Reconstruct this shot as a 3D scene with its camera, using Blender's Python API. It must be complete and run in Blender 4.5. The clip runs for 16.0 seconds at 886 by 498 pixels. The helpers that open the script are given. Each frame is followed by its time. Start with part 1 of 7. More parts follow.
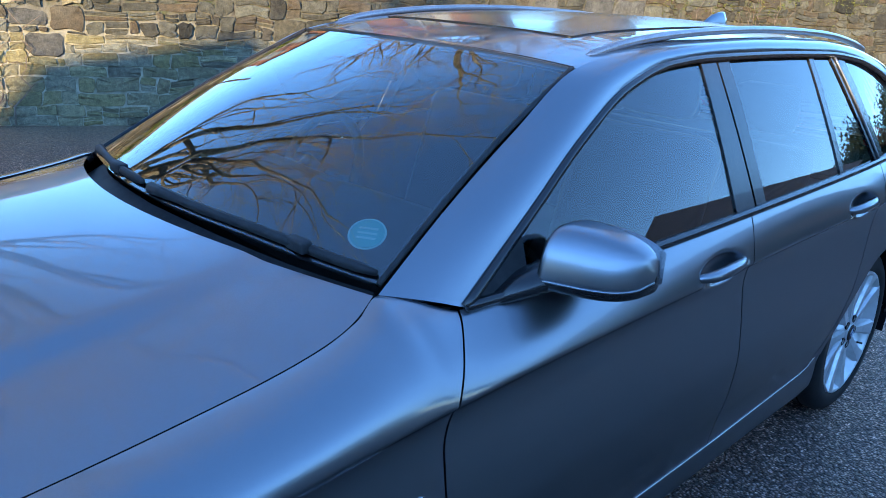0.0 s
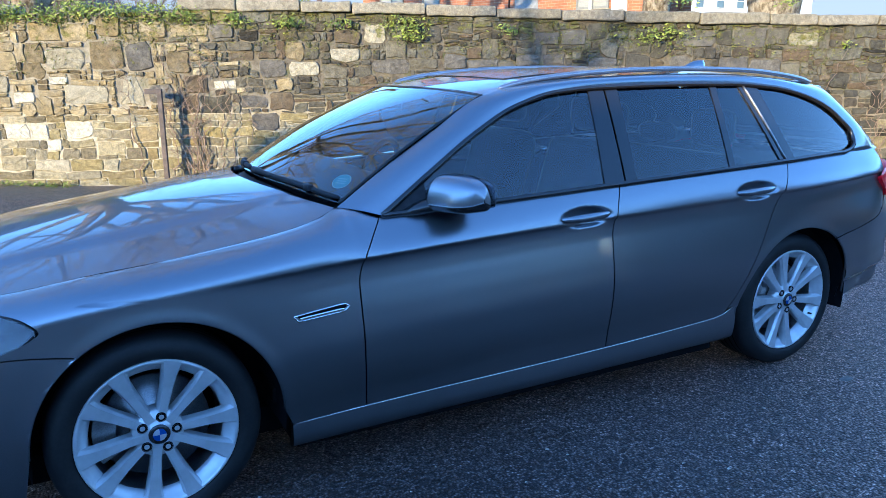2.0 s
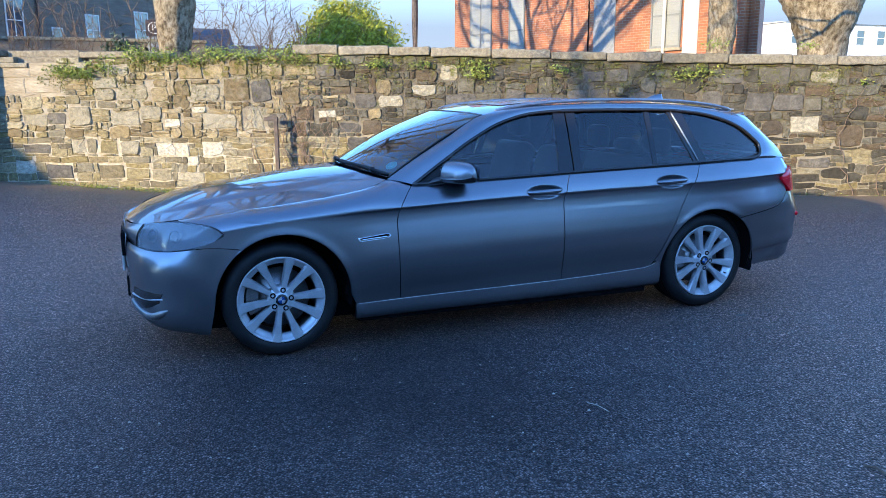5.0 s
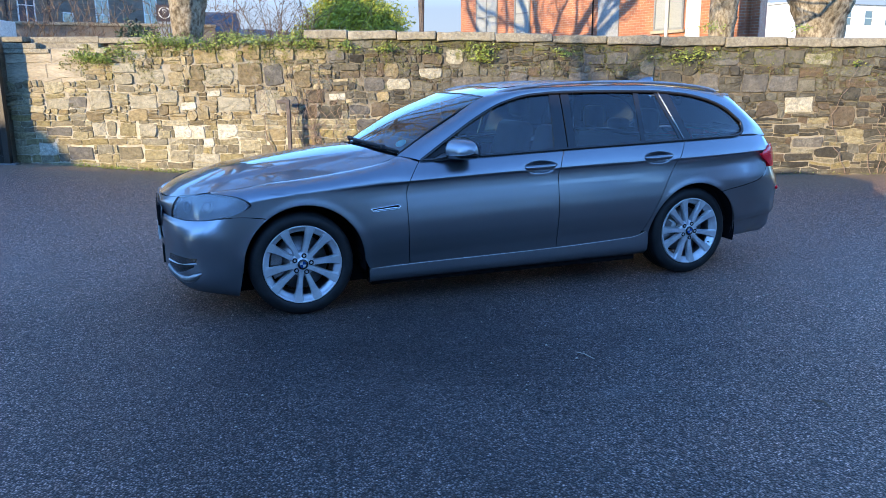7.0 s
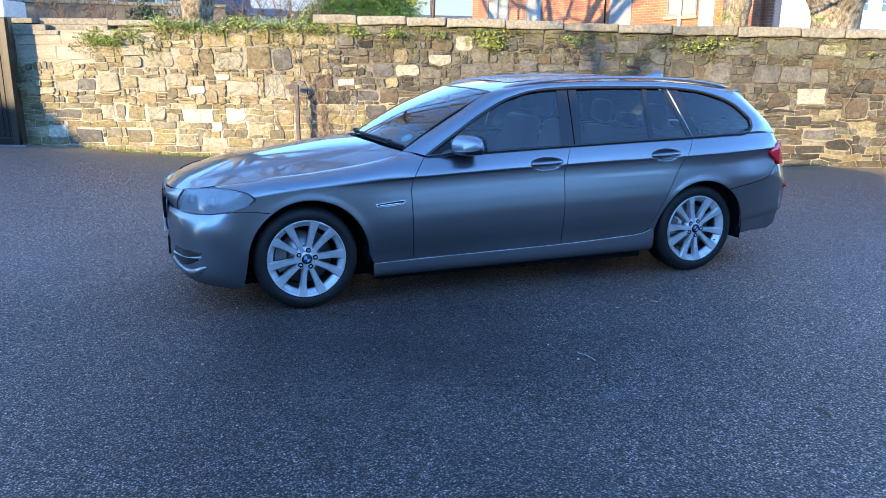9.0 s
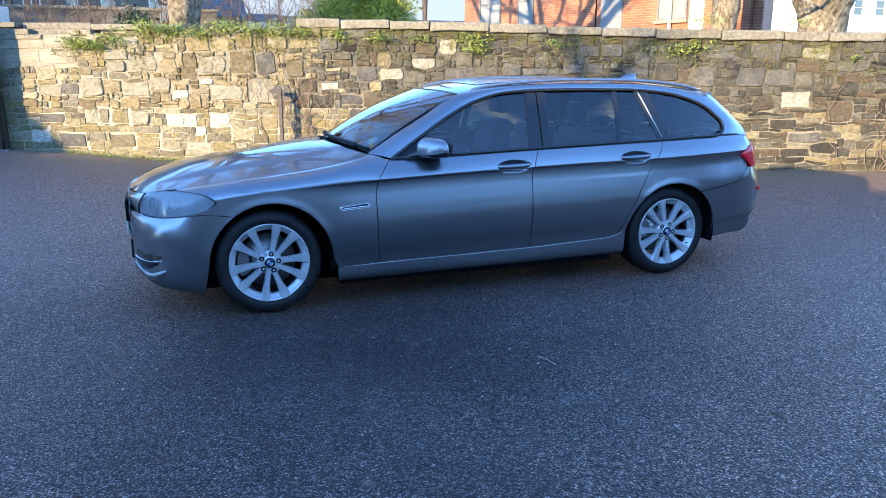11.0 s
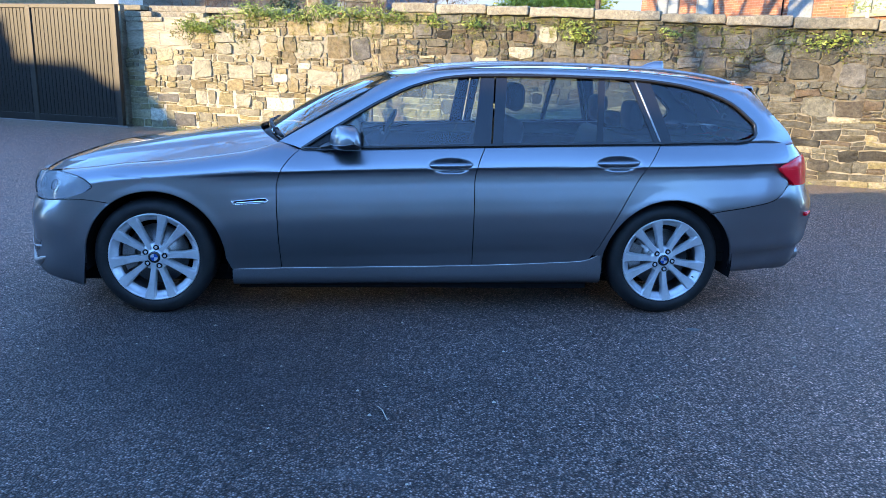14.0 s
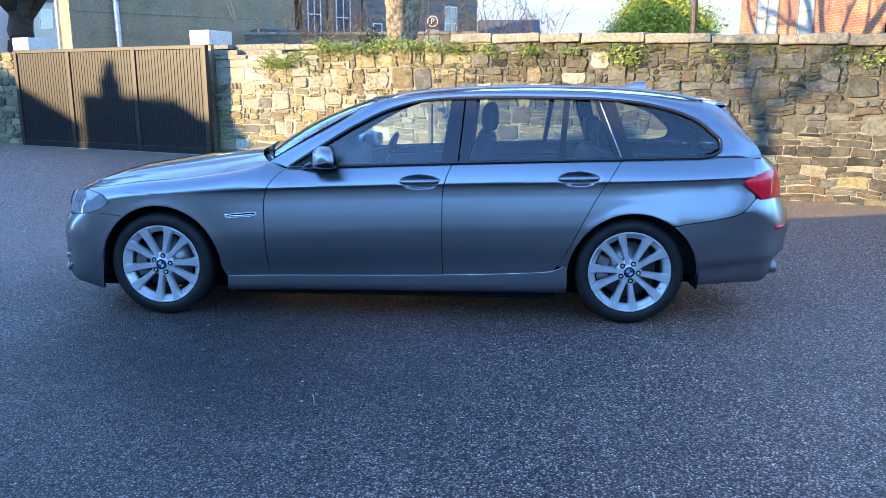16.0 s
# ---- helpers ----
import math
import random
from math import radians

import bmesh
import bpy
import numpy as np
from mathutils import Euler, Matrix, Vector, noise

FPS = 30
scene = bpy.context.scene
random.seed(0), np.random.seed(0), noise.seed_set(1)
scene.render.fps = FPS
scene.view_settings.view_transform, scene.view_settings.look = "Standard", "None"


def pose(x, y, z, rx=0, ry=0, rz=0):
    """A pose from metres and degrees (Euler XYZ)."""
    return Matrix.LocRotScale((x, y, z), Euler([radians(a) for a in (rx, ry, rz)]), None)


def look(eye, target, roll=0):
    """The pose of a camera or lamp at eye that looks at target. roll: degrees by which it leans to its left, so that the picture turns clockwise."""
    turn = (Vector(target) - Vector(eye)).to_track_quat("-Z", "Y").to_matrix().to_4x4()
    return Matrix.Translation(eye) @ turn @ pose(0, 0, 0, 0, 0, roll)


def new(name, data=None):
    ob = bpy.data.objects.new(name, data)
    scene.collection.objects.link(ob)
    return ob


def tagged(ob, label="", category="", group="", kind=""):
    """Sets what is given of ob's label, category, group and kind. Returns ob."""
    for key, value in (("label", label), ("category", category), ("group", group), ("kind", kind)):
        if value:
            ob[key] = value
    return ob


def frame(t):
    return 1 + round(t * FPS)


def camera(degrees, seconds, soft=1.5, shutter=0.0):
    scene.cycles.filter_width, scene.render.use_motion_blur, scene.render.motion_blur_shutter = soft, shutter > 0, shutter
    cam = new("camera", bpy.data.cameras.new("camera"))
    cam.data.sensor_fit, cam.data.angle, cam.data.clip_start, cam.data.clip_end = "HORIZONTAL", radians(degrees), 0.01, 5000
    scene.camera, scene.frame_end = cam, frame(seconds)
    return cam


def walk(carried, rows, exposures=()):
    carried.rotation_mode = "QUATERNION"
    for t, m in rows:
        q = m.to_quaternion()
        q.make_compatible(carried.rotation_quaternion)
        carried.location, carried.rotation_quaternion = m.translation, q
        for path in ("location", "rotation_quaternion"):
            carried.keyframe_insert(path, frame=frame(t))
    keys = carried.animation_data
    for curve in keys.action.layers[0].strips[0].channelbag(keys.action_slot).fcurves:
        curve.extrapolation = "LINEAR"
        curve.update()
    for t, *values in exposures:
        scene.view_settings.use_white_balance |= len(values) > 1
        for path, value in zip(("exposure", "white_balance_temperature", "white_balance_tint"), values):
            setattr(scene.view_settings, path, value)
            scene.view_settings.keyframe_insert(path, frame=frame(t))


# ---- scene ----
cam = camera(60.1, 16.0, 0.7)
PATH = [
    (0, (-0.143, -1.685, 1.525), (1.19, -0.343, 0.877), 3.7),
    (0.5, (-0.076, -2.089, 1.518), (1.084, -0.558, 0.961), 2.9),
    (1, (-0.2, -2.508, 1.483), (0.845, -0.881, 0.971), 1.4),
    (1.5, (-0.26, -2.869, 1.527), (0.716, -1.195, 1.031), 0.2),
    (2, (-0.241, -3.272, 1.494), (0.665, -1.554, 1.018), -0.3),
    (2.5, (-0.314, -3.667, 1.472), (0.537, -1.916, 1.013), -0.4),
    (3, (-0.359, -3.996, 1.49), (0.45, -2.22, 1.054), -0.2),
    (3.5, (-0.348, -4.402, 1.472), (0.415, -2.599, 1.061), -0.2),
    (4, (-0.412, -4.688, 1.474), (0.316, -2.867, 1.081), -0.1),
    (6.5, (-0.841, -5.603, 1.477), (-0.168, -3.762, 1.082), -0.4),
    (7, (-0.795, -5.623, 1.481), (-0.123, -3.79, 1.049), -0.4),
    (7.5, (-0.772, -5.612, 1.55), (-0.111, -3.783, 1.082), -0.2),
    (8, (-0.775, -5.61, 1.587), (-0.126, -3.782, 1.099), 0.1),
    (8.5, (-0.77, -5.61, 1.585), (-0.128, -3.78, 1.096), 0.2),
    (9, (-0.76, -5.612, 1.575), (-0.113, -3.782, 1.096), 0.3),
    (11.5, (-0.34, -5.646, 1.542), (0.313, -3.815, 1.075), 0.2),
    (12, (-0.04, -5.526, 1.52), (0.557, -3.676, 1.047), 0.9),
    (12.5, (0.28, -5.431, 1.51), (0.803, -3.561, 1.032), 1.7),
    (13, (0.682, -5.429, 1.5), (1.096, -3.533, 1.016), 2.2),
    (13.5, (0.984, -5.307, 1.467), (1.284, -3.391, 0.98), 2.2),
    (14, (1.275, -5.17, 1.475), (1.439, -3.237, 0.991), 1.6),
    (14.5, (1.576, -5.165, 1.471), (1.633, -3.223, 0.999), 1.0),
    (15, (1.74, -5.305, 1.453), (1.715, -3.357, 0.999), 0.6),
    (15.5, (1.914, -5.447, 1.465), (1.824, -3.496, 1.033), 0.3),
    (16, (2.13, -5.519, 1.455), (1.998, -3.567, 1.04), 0.1),
]
walk(cam, [(t, look(eye, target, roll)) for t, eye, target, roll in PATH], ((0, 1.45, 6200, 10), (1.0, 1.48, 5800, 10), (3, 1.5, 5800, 13), (4, 1.42, 5950, 14), (6.5, 1.28, 6000, 15), (8, 1.74, 6250, 15), (9, 1.78, 6350, 15), (12.5, 1.71, 6300, 15), (14.5, 1.93, 6450, 15), (16, 1.98, 6550, 15)))

# ---- world, sun, exposure ----
LIGHT = Vector((0.866, 0.5, -0.2235)).normalized()  # the way the sunlight travels
sun_data = bpy.data.lights.new("sun", "SUN")
sun_data.energy, sun_data.angle, sun_data.color = 4.5, radians(0.5), (1.0, 0.77, 0.42)
sun = new("sun", sun_data)
sun.matrix_world = look(-LIGHT * 60, (0, 0, 0))

world = bpy.data.worlds.new("world")
scene.world = world
world.use_nodes = True
wn = world.node_tree.nodes
sky = wn.new("ShaderNodeTexSky")
sky.sky_type, sky.sun_disc = "NISHITA", False
sky.sun_elevation, sky.sun_rotation = math.asin(-LIGHT.z), math.atan2(-LIGHT.x, -LIGHT.y)
sky.air_density, sky.dust_density, sky.ozone_density = 1.0, 0.0, 5.0
world.node_tree.links.new(sky.outputs[0], wn["Background"].inputs[0])
wn["Background"].inputs[1].default_value = 0.36


# ---- tools ----
def smooth(a, b, x):
    """A soft step from 0 at a to 1 at b."""
    t = np.clip((np.asarray(x, float) - a) / (b - a), 0, 1)
    return t * t * (3 - 2 * t)


def pchip(xs, ys, q):
    """A smooth curve through (xs, ys) that never overshoots."""
    xs, ys, q = np.asarray(xs, float), np.asarray(ys, float), np.asarray(q, float)
    h, d = np.diff(xs), np.diff(ys) / np.diff(xs)
    m = np.zeros(len(xs))
    m[0], m[-1] = d[0], d[-1]
    for i in range(1, len(xs) - 1):
        if d[i - 1] * d[i] > 0:
            w1, w2 = 2 * h[i] + h[i - 1], h[i] + 2 * h[i - 1]
            m[i] = (w1 + w2) / (w1 / d[i - 1] + w2 / d[i])
    k = np.clip(np.searchsorted(xs, q) - 1, 0, len(xs) - 2)
    t = (q - xs[k]) / h[k]
    t = np.clip(t, -0.5, 1.5)
    return ((2 * t**3 - 3 * t**2 + 1) * ys[k] + (t**3 - 2 * t**2 + t) * h[k] * m[k]
            + (3 * t**2 - 2 * t**3) * ys[k + 1] + (t**3 - t**2) * h[k] * m[k + 1])


def cspline(xs, ys, q):
    """A natural cubic through (xs, ys)."""
    xs, ys, q = np.asarray(xs, float), np.asarray(ys, float), np.asarray(q, float)
    n, h = len(xs), np.diff(xs)
    A, b = np.eye(n), np.zeros(n)
    for i in range(1, n - 1):
        A[i, i - 1:i + 2] = h[i - 1], 2 * (h[i - 1] + h[i]), h[i]
        b[i] = 6 * ((ys[i + 1] - ys[i]) / h[i] - (ys[i] - ys[i - 1]) / h[i - 1])
    m = np.linalg.solve(A, b)
    k = np.clip(np.searchsorted(xs, q) - 1, 0, n - 2)
    a, c = xs[k + 1] - q, q - xs[k]
    return (m[k] * a**3 + m[k + 1] * c**3) / (6 * h[k]) + (ys[k] / h[k] - m[k] * h[k] / 6) * a + (ys[k + 1] / h[k] - m[k + 1] * h[k] / 6) * c


def resample(pts, n, bow=cspline):
    """n points along a smooth curve through pts, evenly spread by control point."""
    pts = np.asarray(pts, float)
    s = np.r_[0, np.cumsum(np.maximum(1e-4, np.linalg.norm(np.diff(pts, axis=0), axis=1)))]
    q = np.linspace(0, s[-1], n)
    return np.stack([bow(s, pts[:, i], q) for i in range(pts.shape[1])], 1)


def loft(rows, nu, nv, bow=cspline):
    """A grid (nv, nu, 3) through control curves, row by row."""
    R = np.stack([resample(r, nu) for r in rows])
    d = np.linalg.norm(np.diff(R, axis=0), axis=2).mean(1)
    s = np.r_[0, np.cumsum(np.maximum(1e-4, d))]
    q = np.linspace(0, s[-1], nv)
    out = np.empty((nv, nu, 3))
    for i in range(nu):
        for k in range(3):
            out[:, i, k] = bow(s, R[:, i, k], q)
    return out


def finish(name, me, mat, parent, label=""):
    ob = new(name, me)
    if mat:
        me.materials.append(mat)
    ob.parent = parent
    if label:
        tagged(ob, label)
    return ob


def part(name, bm, mat, parent, label="", smoothed=False, recalc=True):
    if recalc:
        bmesh.ops.recalc_face_normals(bm, faces=bm.faces)
    me = bpy.data.meshes.new(name)
    bm.to_mesh(me)
    bm.free()
    if smoothed:
        me.polygons.foreach_set("use_smooth", [True] * len(me.polygons))
    return finish(name, me, mat, parent, label)


def normals_of(G):
    du, dv = np.gradient(G, axis=1), np.gradient(G, axis=0)
    n = np.cross(du, dv)
    return n / np.maximum(1e-9, np.linalg.norm(n, axis=2, keepdims=True))


def sheet(name, G, mat, parent, out, rim=0.012, label="", keep=None, N=None):
    """A panel from a grid of points, facing out, with its edges turned in by rim metres. keep: faces that stay."""
    G = np.asarray(G, float)
    nv, nu, _ = G.shape
    N = normals_of(G) if N is None else N
    out = np.asarray(out, float)
    flip = (N * out).sum(2).mean() < 0
    if flip:
        N = -N
    idx = np.arange(nv * nu).reshape(nv, nu)
    F = np.stack([idx[:-1, :-1], idx[:-1, 1:], idx[1:, 1:], idx[1:, :-1]], -1).reshape(-1, 4)
    if keep is not None:
        F = F[keep.reshape(-1)]
    if flip:
        F = F[:, ::-1]
    verts, faces = [tuple(v) for v in G.reshape(-1, 3)], [tuple(int(i) for i in f) for f in F]
    if rim:
        seen = {}
        for f in faces:
            for a, b in zip(f, f[1:] + f[:1]):
                seen[(a, b)] = True
        NN = N.reshape(-1, 3)
        top, low = {}, {}
        for a, b in list(seen):
            if (b, a) in seen:
                continue
            for v in (a, b):
                if v not in top:
                    top[v] = len(verts)
                    verts.append(verts[v])
                    low[v] = len(verts)
                    verts.append(tuple(np.asarray(verts[v]) - NN[v] * rim))
            faces.append((top[b], top[a], low[a], low[b]))
    me = bpy.data.meshes.new(name)
    me.from_pydata(verts, [], faces)
    me.polygons.foreach_set("use_smooth", [True] * len(me.polygons))
    used = np.zeros(len(verts), bool)
    for f in faces:
        used[list(f)] = True
    if not used.all():
        bm = bmesh.new()
        bm.from_mesh(me)
        bmesh.ops.delete(bm, geom=[v for v in bm.verts if not v.link_faces], context="VERTS")
        bm.to_mesh(me)
        bm.free()
    return finish(name, me, mat, parent, label)


def box(bm, x0, x1, y0, y1, z0, z1, bevel=0.0):
    """A box into bm, with rounded edges."""
    b = bmesh.new()
    bmesh.ops.create_cube(b, size=1)
    for v in b.verts:
        v.co = Vector(((x0 + x1) / 2 + v.co.x * (x1 - x0), (y0 + y1) / 2 + v.co.y * (y1 - y0), (z0 + z1) / 2 + v.co.z * (z1 - z0)))
    if bevel:
        bmesh.ops.bevel(b, geom=b.edges[:], offset=bevel, segments=2, affect="EDGES", profile=0.5)
    me = bpy.data.meshes.new("tmp")
    b.to_mesh(me)
    b.free()
    bm.from_mesh(me)
    bpy.data.meshes.remove(me)
    return bm


def tube(bm, pts, radii, seg=8, flat=1.0, up=(0, 0, 1)):
    """A round bar along pts into bm; flat squashes it along up."""
    pts = [Vector(p) for p in pts]
    if not hasattr(radii, "__len__"):
        radii = [radii] * len(pts)
    rings, up = [], Vector(up)
    for i, p in enumerate(pts):
        d = (pts[min(i + 1, len(pts) - 1)] - pts[max(i - 1, 0)]).normalized()
        a = d.cross(up)
        a = a.normalized() if a.length > 1e-3 else d.orthogonal().normalized()
        b = a.cross(d).normalized()
        rings.append([bm.verts.new(p + (a * math.cos(t) + b * math.sin(t) * flat) * radii[i]) for t in (2 * math.pi * k / seg for k in range(seg))])
    for r0, r1 in zip(rings, rings[1:]):
        for k in range(seg):
            bm.faces.new((r0[k], r0[(k + 1) % seg], r1[(k + 1) % seg], r1[k]))
    bm.faces.new(rings[0][::-1])
    bm.faces.new(rings[-1])
    return bm


def lathe(bm, profile, seg=48, axis="y", centre=(0, 0, 0), closed=False):
    """A turned body about the y axis through centre, from (radius, along) pairs."""
    c = Vector(centre)
    rings = []
    for r, a in profile:
        rings.append([bm.verts.new(c + Vector((r * math.cos(t), a, r * math.sin(t)))) for t in (2 * math.pi * k / seg for k in range(seg))])
    if closed:
        rings.append(rings[0])
    for r0, r1 in zip(rings, rings[1:]):
        for k in range(seg):
            bm.faces.new((r0[k], r0[(k + 1) % seg], r1[(k + 1) % seg], r1[k]))
    return bm


def thing(name, label, category, group="", kind="", at=(0, 0, 0)):
    ob = new(name)
    ob.location = at
    return tagged(ob, label, category, group, kind)

# ---- materials ----
def material(name, base=(0.5, 0.5, 0.5), rough=0.5, metal=0.0, coat=0.0, spec=0.5):
    m = bpy.data.materials.new(name)
    m.use_nodes = True
    p = m.node_tree.nodes["Principled BSDF"]
    p.inputs["Base Color"].default_value = (*base, 1)
    p.inputs["Roughness"].default_value = rough
    p.inputs["Metallic"].default_value = metal
    p.inputs["Coat Weight"].default_value = coat
    p.inputs["Coat Roughness"].default_value = 0.02
    p.inputs["Specular IOR Level"].default_value = spec
    return m


def node(m, kind, **values):
    n = m.node_tree.nodes.new(kind)
    for k, v in values.items():
        n.inputs[k.replace("_", " ")].default_value = v
    return n


def wire(m, a, b):
    m.node_tree.links.new(a, b)


def bsdf(m):
    return m.node_tree.nodes["Principled BSDF"]


def ramp(m, fac, stops):
    r = m.node_tree.nodes.new("ShaderNodeValToRGB")
    el = r.color_ramp.elements
    while len(el) < len(stops):
        el.new(0.5)
    for e, (at, c) in zip(el, stops):
        e.position, e.color = at, (*c, 1)
    wire(m, fac, r.inputs[0])
    return r.outputs[0]


def place(m, scale=(1, 1, 1)):
    c = m.node_tree.nodes.new("ShaderNodeTexCoord")
    k = node(m, "ShaderNodeMapping", Scale=scale)
    wire(m, c.outputs["Object"], k.inputs[0])
    return k.outputs[0]


def noise_of(m, scale, detail=4.0, rough=0.55, stretch=(1, 1, 1)):
    n = node(m, "ShaderNodeTexNoise", Scale=scale, Detail=detail, Roughness=rough)
    wire(m, place(m, stretch), n.inputs["Vector"])
    return n.outputs["Fac"]


def mixed(m, fac, a, b, how="MIX"):
    x = m.node_tree.nodes.new("ShaderNodeMix")
    x.data_type, x.blend_type = "RGBA", how
    for sock, v in ((x.inputs[0], fac), (x.inputs[6], a), (x.inputs[7], b)):
        if hasattr(v, "is_output"):
            wire(m, v, sock)
        elif isinstance(v, tuple):
            sock.default_value = (*v, 1)
        else:
            sock.default_value = v
    return x.outputs[2]


def bump(m, height, strength=0.3, distance=0.01):
    b = node(m, "ShaderNodeBump", Strength=strength, Distance=distance)
    wire(m, height, b.inputs["Height"])
    wire(m, b.outputs[0], bsdf(m).inputs["Normal"])
    return b


def grained(name, a, b, scale, rough=0.6, relief=0.2, distance=0.004, stretch=(1, 1, 1), spread=(0.35, 0.65), fine=None, metal=0.0, spec=0.5):
    """A surface that wanders between two colours at two scales, with relief."""
    m = material(name, a, rough, metal, 0.0, spec)
    big, small = noise_of(m, scale, stretch=stretch), noise_of(m, fine or scale * 9, stretch=stretch)
    c = ramp(m, big, [(spread[0], a), (spread[1], b)])
    dark = ramp(m, small, [(0.3, (0.72, 0.72, 0.72)), (0.7, (1.12, 1.12, 1.12))])
    wire(m, mixed(m, 1.0, c, dark, "MULTIPLY"), bsdf(m).inputs["Base Color"])
    bump(m, small, relief, distance)
    return m


def make_paint():
    """Metallic flake under a clear, mirror-like lacquer."""
    m = bpy.data.materials.new("grey_metallic_paint")
    m.use_nodes = True
    t = m.node_tree
    t.nodes.remove(t.nodes["Principled BSDF"])
    flake, coat, mix, fres = (t.nodes.new(k) for k in ("ShaderNodeBsdfGlossy", "ShaderNodeBsdfGlossy", "ShaderNodeMixShader", "ShaderNodeFresnel"))
    flake.distribution, coat.distribution = "BECKMANN", "GGX"
    # flakes that lie askew scatter the light far wider
    askew, both = t.nodes.new("ShaderNodeBsdfGlossy"), t.nodes.new("ShaderNodeMixShader")
    askew.distribution = "BECKMANN"
    askew.inputs["Roughness"].default_value = 0.68
    askew.inputs["Color"].default_value = (0.285, 0.288, 0.300, 1)
    both.inputs[0].default_value = 0.16
    wire(m, flake.outputs[0], both.inputs[1])
    wire(m, askew.outputs[0], both.inputs[2])
    spark, dust = noise_of(m, 900, 2), noise_of(m, 3, 5)
    c = ramp(m, spark, [(0.3, (0.193, 0.207, 0.234)), (0.7, (0.279, 0.298, 0.334))])
    wire(m, mixed(m, ramp(m, dust, [(0.45, (0, 0, 0)), (0.8, (0.06, 0.06, 0.06))]), c, (0.26, 0.25, 0.24)), flake.inputs["Color"])
    wire(m, ramp(m, dust, [(0.4, (0.31, 0.31, 0.31)), (0.75, (0.36, 0.36, 0.36))]), flake.inputs["Roughness"])
    wire(m, ramp(m, noise_of(m, 5, 4), [(0.4, (0.02, 0.02, 0.02)), (0.75, (0.06, 0.06, 0.06))]), coat.inputs["Roughness"])
    coat.inputs["Color"].default_value = (0.9, 0.9, 0.9, 1)
    fres.inputs[0].default_value = 1.5
    wire(m, fres.outputs[0], mix.inputs[0])
    wire(m, both.outputs[0], mix.inputs[1])
    wire(m, coat.outputs[0], mix.inputs[2])
    wire(m, mix.outputs[0], t.nodes["Material Output"].inputs[0])
    return m


def make_glass(name, tint, ior=1.5):
    m = bpy.data.materials.new(name)
    m.use_nodes = True
    t = m.node_tree
    t.nodes.remove(t.nodes["Principled BSDF"])
    clear, gloss, mix, fres = (t.nodes.new(k) for k in ("ShaderNodeBsdfTransparent", "ShaderNodeBsdfGlossy", "ShaderNodeMixShader", "ShaderNodeFresnel"))
    clear.inputs[0].default_value = (*tint, 1)
    gloss.inputs["Roughness"].default_value = 0.0
    fres.inputs[0].default_value = ior
    # both faces of the pane reflect: 2F / (1 + F)
    twice, plus, both = (t.nodes.new("ShaderNodeMath") for _ in range(3))
    twice.operation, plus.operation, both.operation = "MULTIPLY", "ADD", "DIVIDE"
    twice.inputs[1].default_value, plus.inputs[1].default_value = 2.0, 1.0
    t.links.new(fres.outputs[0], twice.inputs[0])
    t.links.new(fres.outputs[0], plus.inputs[0])
    t.links.new(twice.outputs[0], both.inputs[0])
    t.links.new(plus.outputs[0], both.inputs[1])
    t.links.new(both.outputs[0], mix.inputs[0])
    t.links.new(clear.outputs[0], mix.inputs[1])
    t.links.new(gloss.outputs[0], mix.inputs[2])
    t.links.new(mix.outputs[0], t.nodes["Material Output"].inputs[0])
    return m


PAINT = make_paint()
GLASS = make_glass("clear_window_glass", (0.84, 0.95, 0.92), 1.63)
PRIVACY = make_glass("tinted_window_glass", (0.66, 0.76, 0.75), 1.56)
LENS = make_glass("headlight_lens", (0.80, 0.83, 0.87), 1.5)
def haze(m, share, tone):
    """Dulls a clear lens with the fine scratches of age."""
    t = m.node_tree
    out = t.nodes["Material Output"].inputs[0]
    clear = out.links[0].from_socket
    dull, mix = t.nodes.new("ShaderNodeBsdfDiffuse"), t.nodes.new("ShaderNodeMixShader")
    dull.inputs[0].default_value, mix.inputs[0].default_value = (*tone, 1), share
    wire(m, clear, mix.inputs[1])
    wire(m, dull.outputs[0], mix.inputs[2])
    wire(m, mix.outputs[0], out)


haze(LENS, 0.34, (0.46, 0.48, 0.50))
SCREEN = make_glass("windscreen_glass", (0.80, 0.93, 0.90), 1.85)
GLOSS_BLACK = material("gloss_black_trim", (0.012, 0.012, 0.014), 0.25, 0, 0.25)
TRIM = grained("black_plastic_trim", (0.018, 0.018, 0.02), (0.03, 0.03, 0.032), 30, 0.6, 0.1, 0.001, spec=0.25)
RUBBER = grained("tyre_rubber", (0.008, 0.008, 0.009), (0.015, 0.0147, 0.0145), 12, 0.6, 0.25, 0.001, spec=0.32)
ALLOY = grained("silver_alloy", (0.58, 0.585, 0.595), (0.66, 0.665, 0.67), 3, 0.30, 0.01, 0.0003, fine=8, metal=0.45)
STEEL = grained("worn_steel", (0.25, 0.25, 0.26), (0.36, 0.35, 0.34), 25, 0.35, 0.1, 0.001, metal=0.9)
CHROME = material("bright_chrome", (0.8, 0.81, 0.83), 0.08, 1.0)
# near-black that stands in for the shade inside gaps and recesses
DARK = material("dark_cavity", (0.006, 0.006, 0.007), 0.95, 0, 0, 0.1)
RED_LENS = material("red_tail_lens", (0.90, 0.008, 0.020), 0.22, 0, 0.3, 0.3)
WHITE = grained("white_paint", (0.56, 0.555, 0.53), (0.64, 0.635, 0.61), 4, 0.6, 0.1)
BLUE = material("roundel_blue", (0.02, 0.12, 0.5), 0.2, 0, 1.0)
SILVER_WHITE = material("roundel_white", (0.75, 0.76, 0.78), 0.2, 0, 1.0)
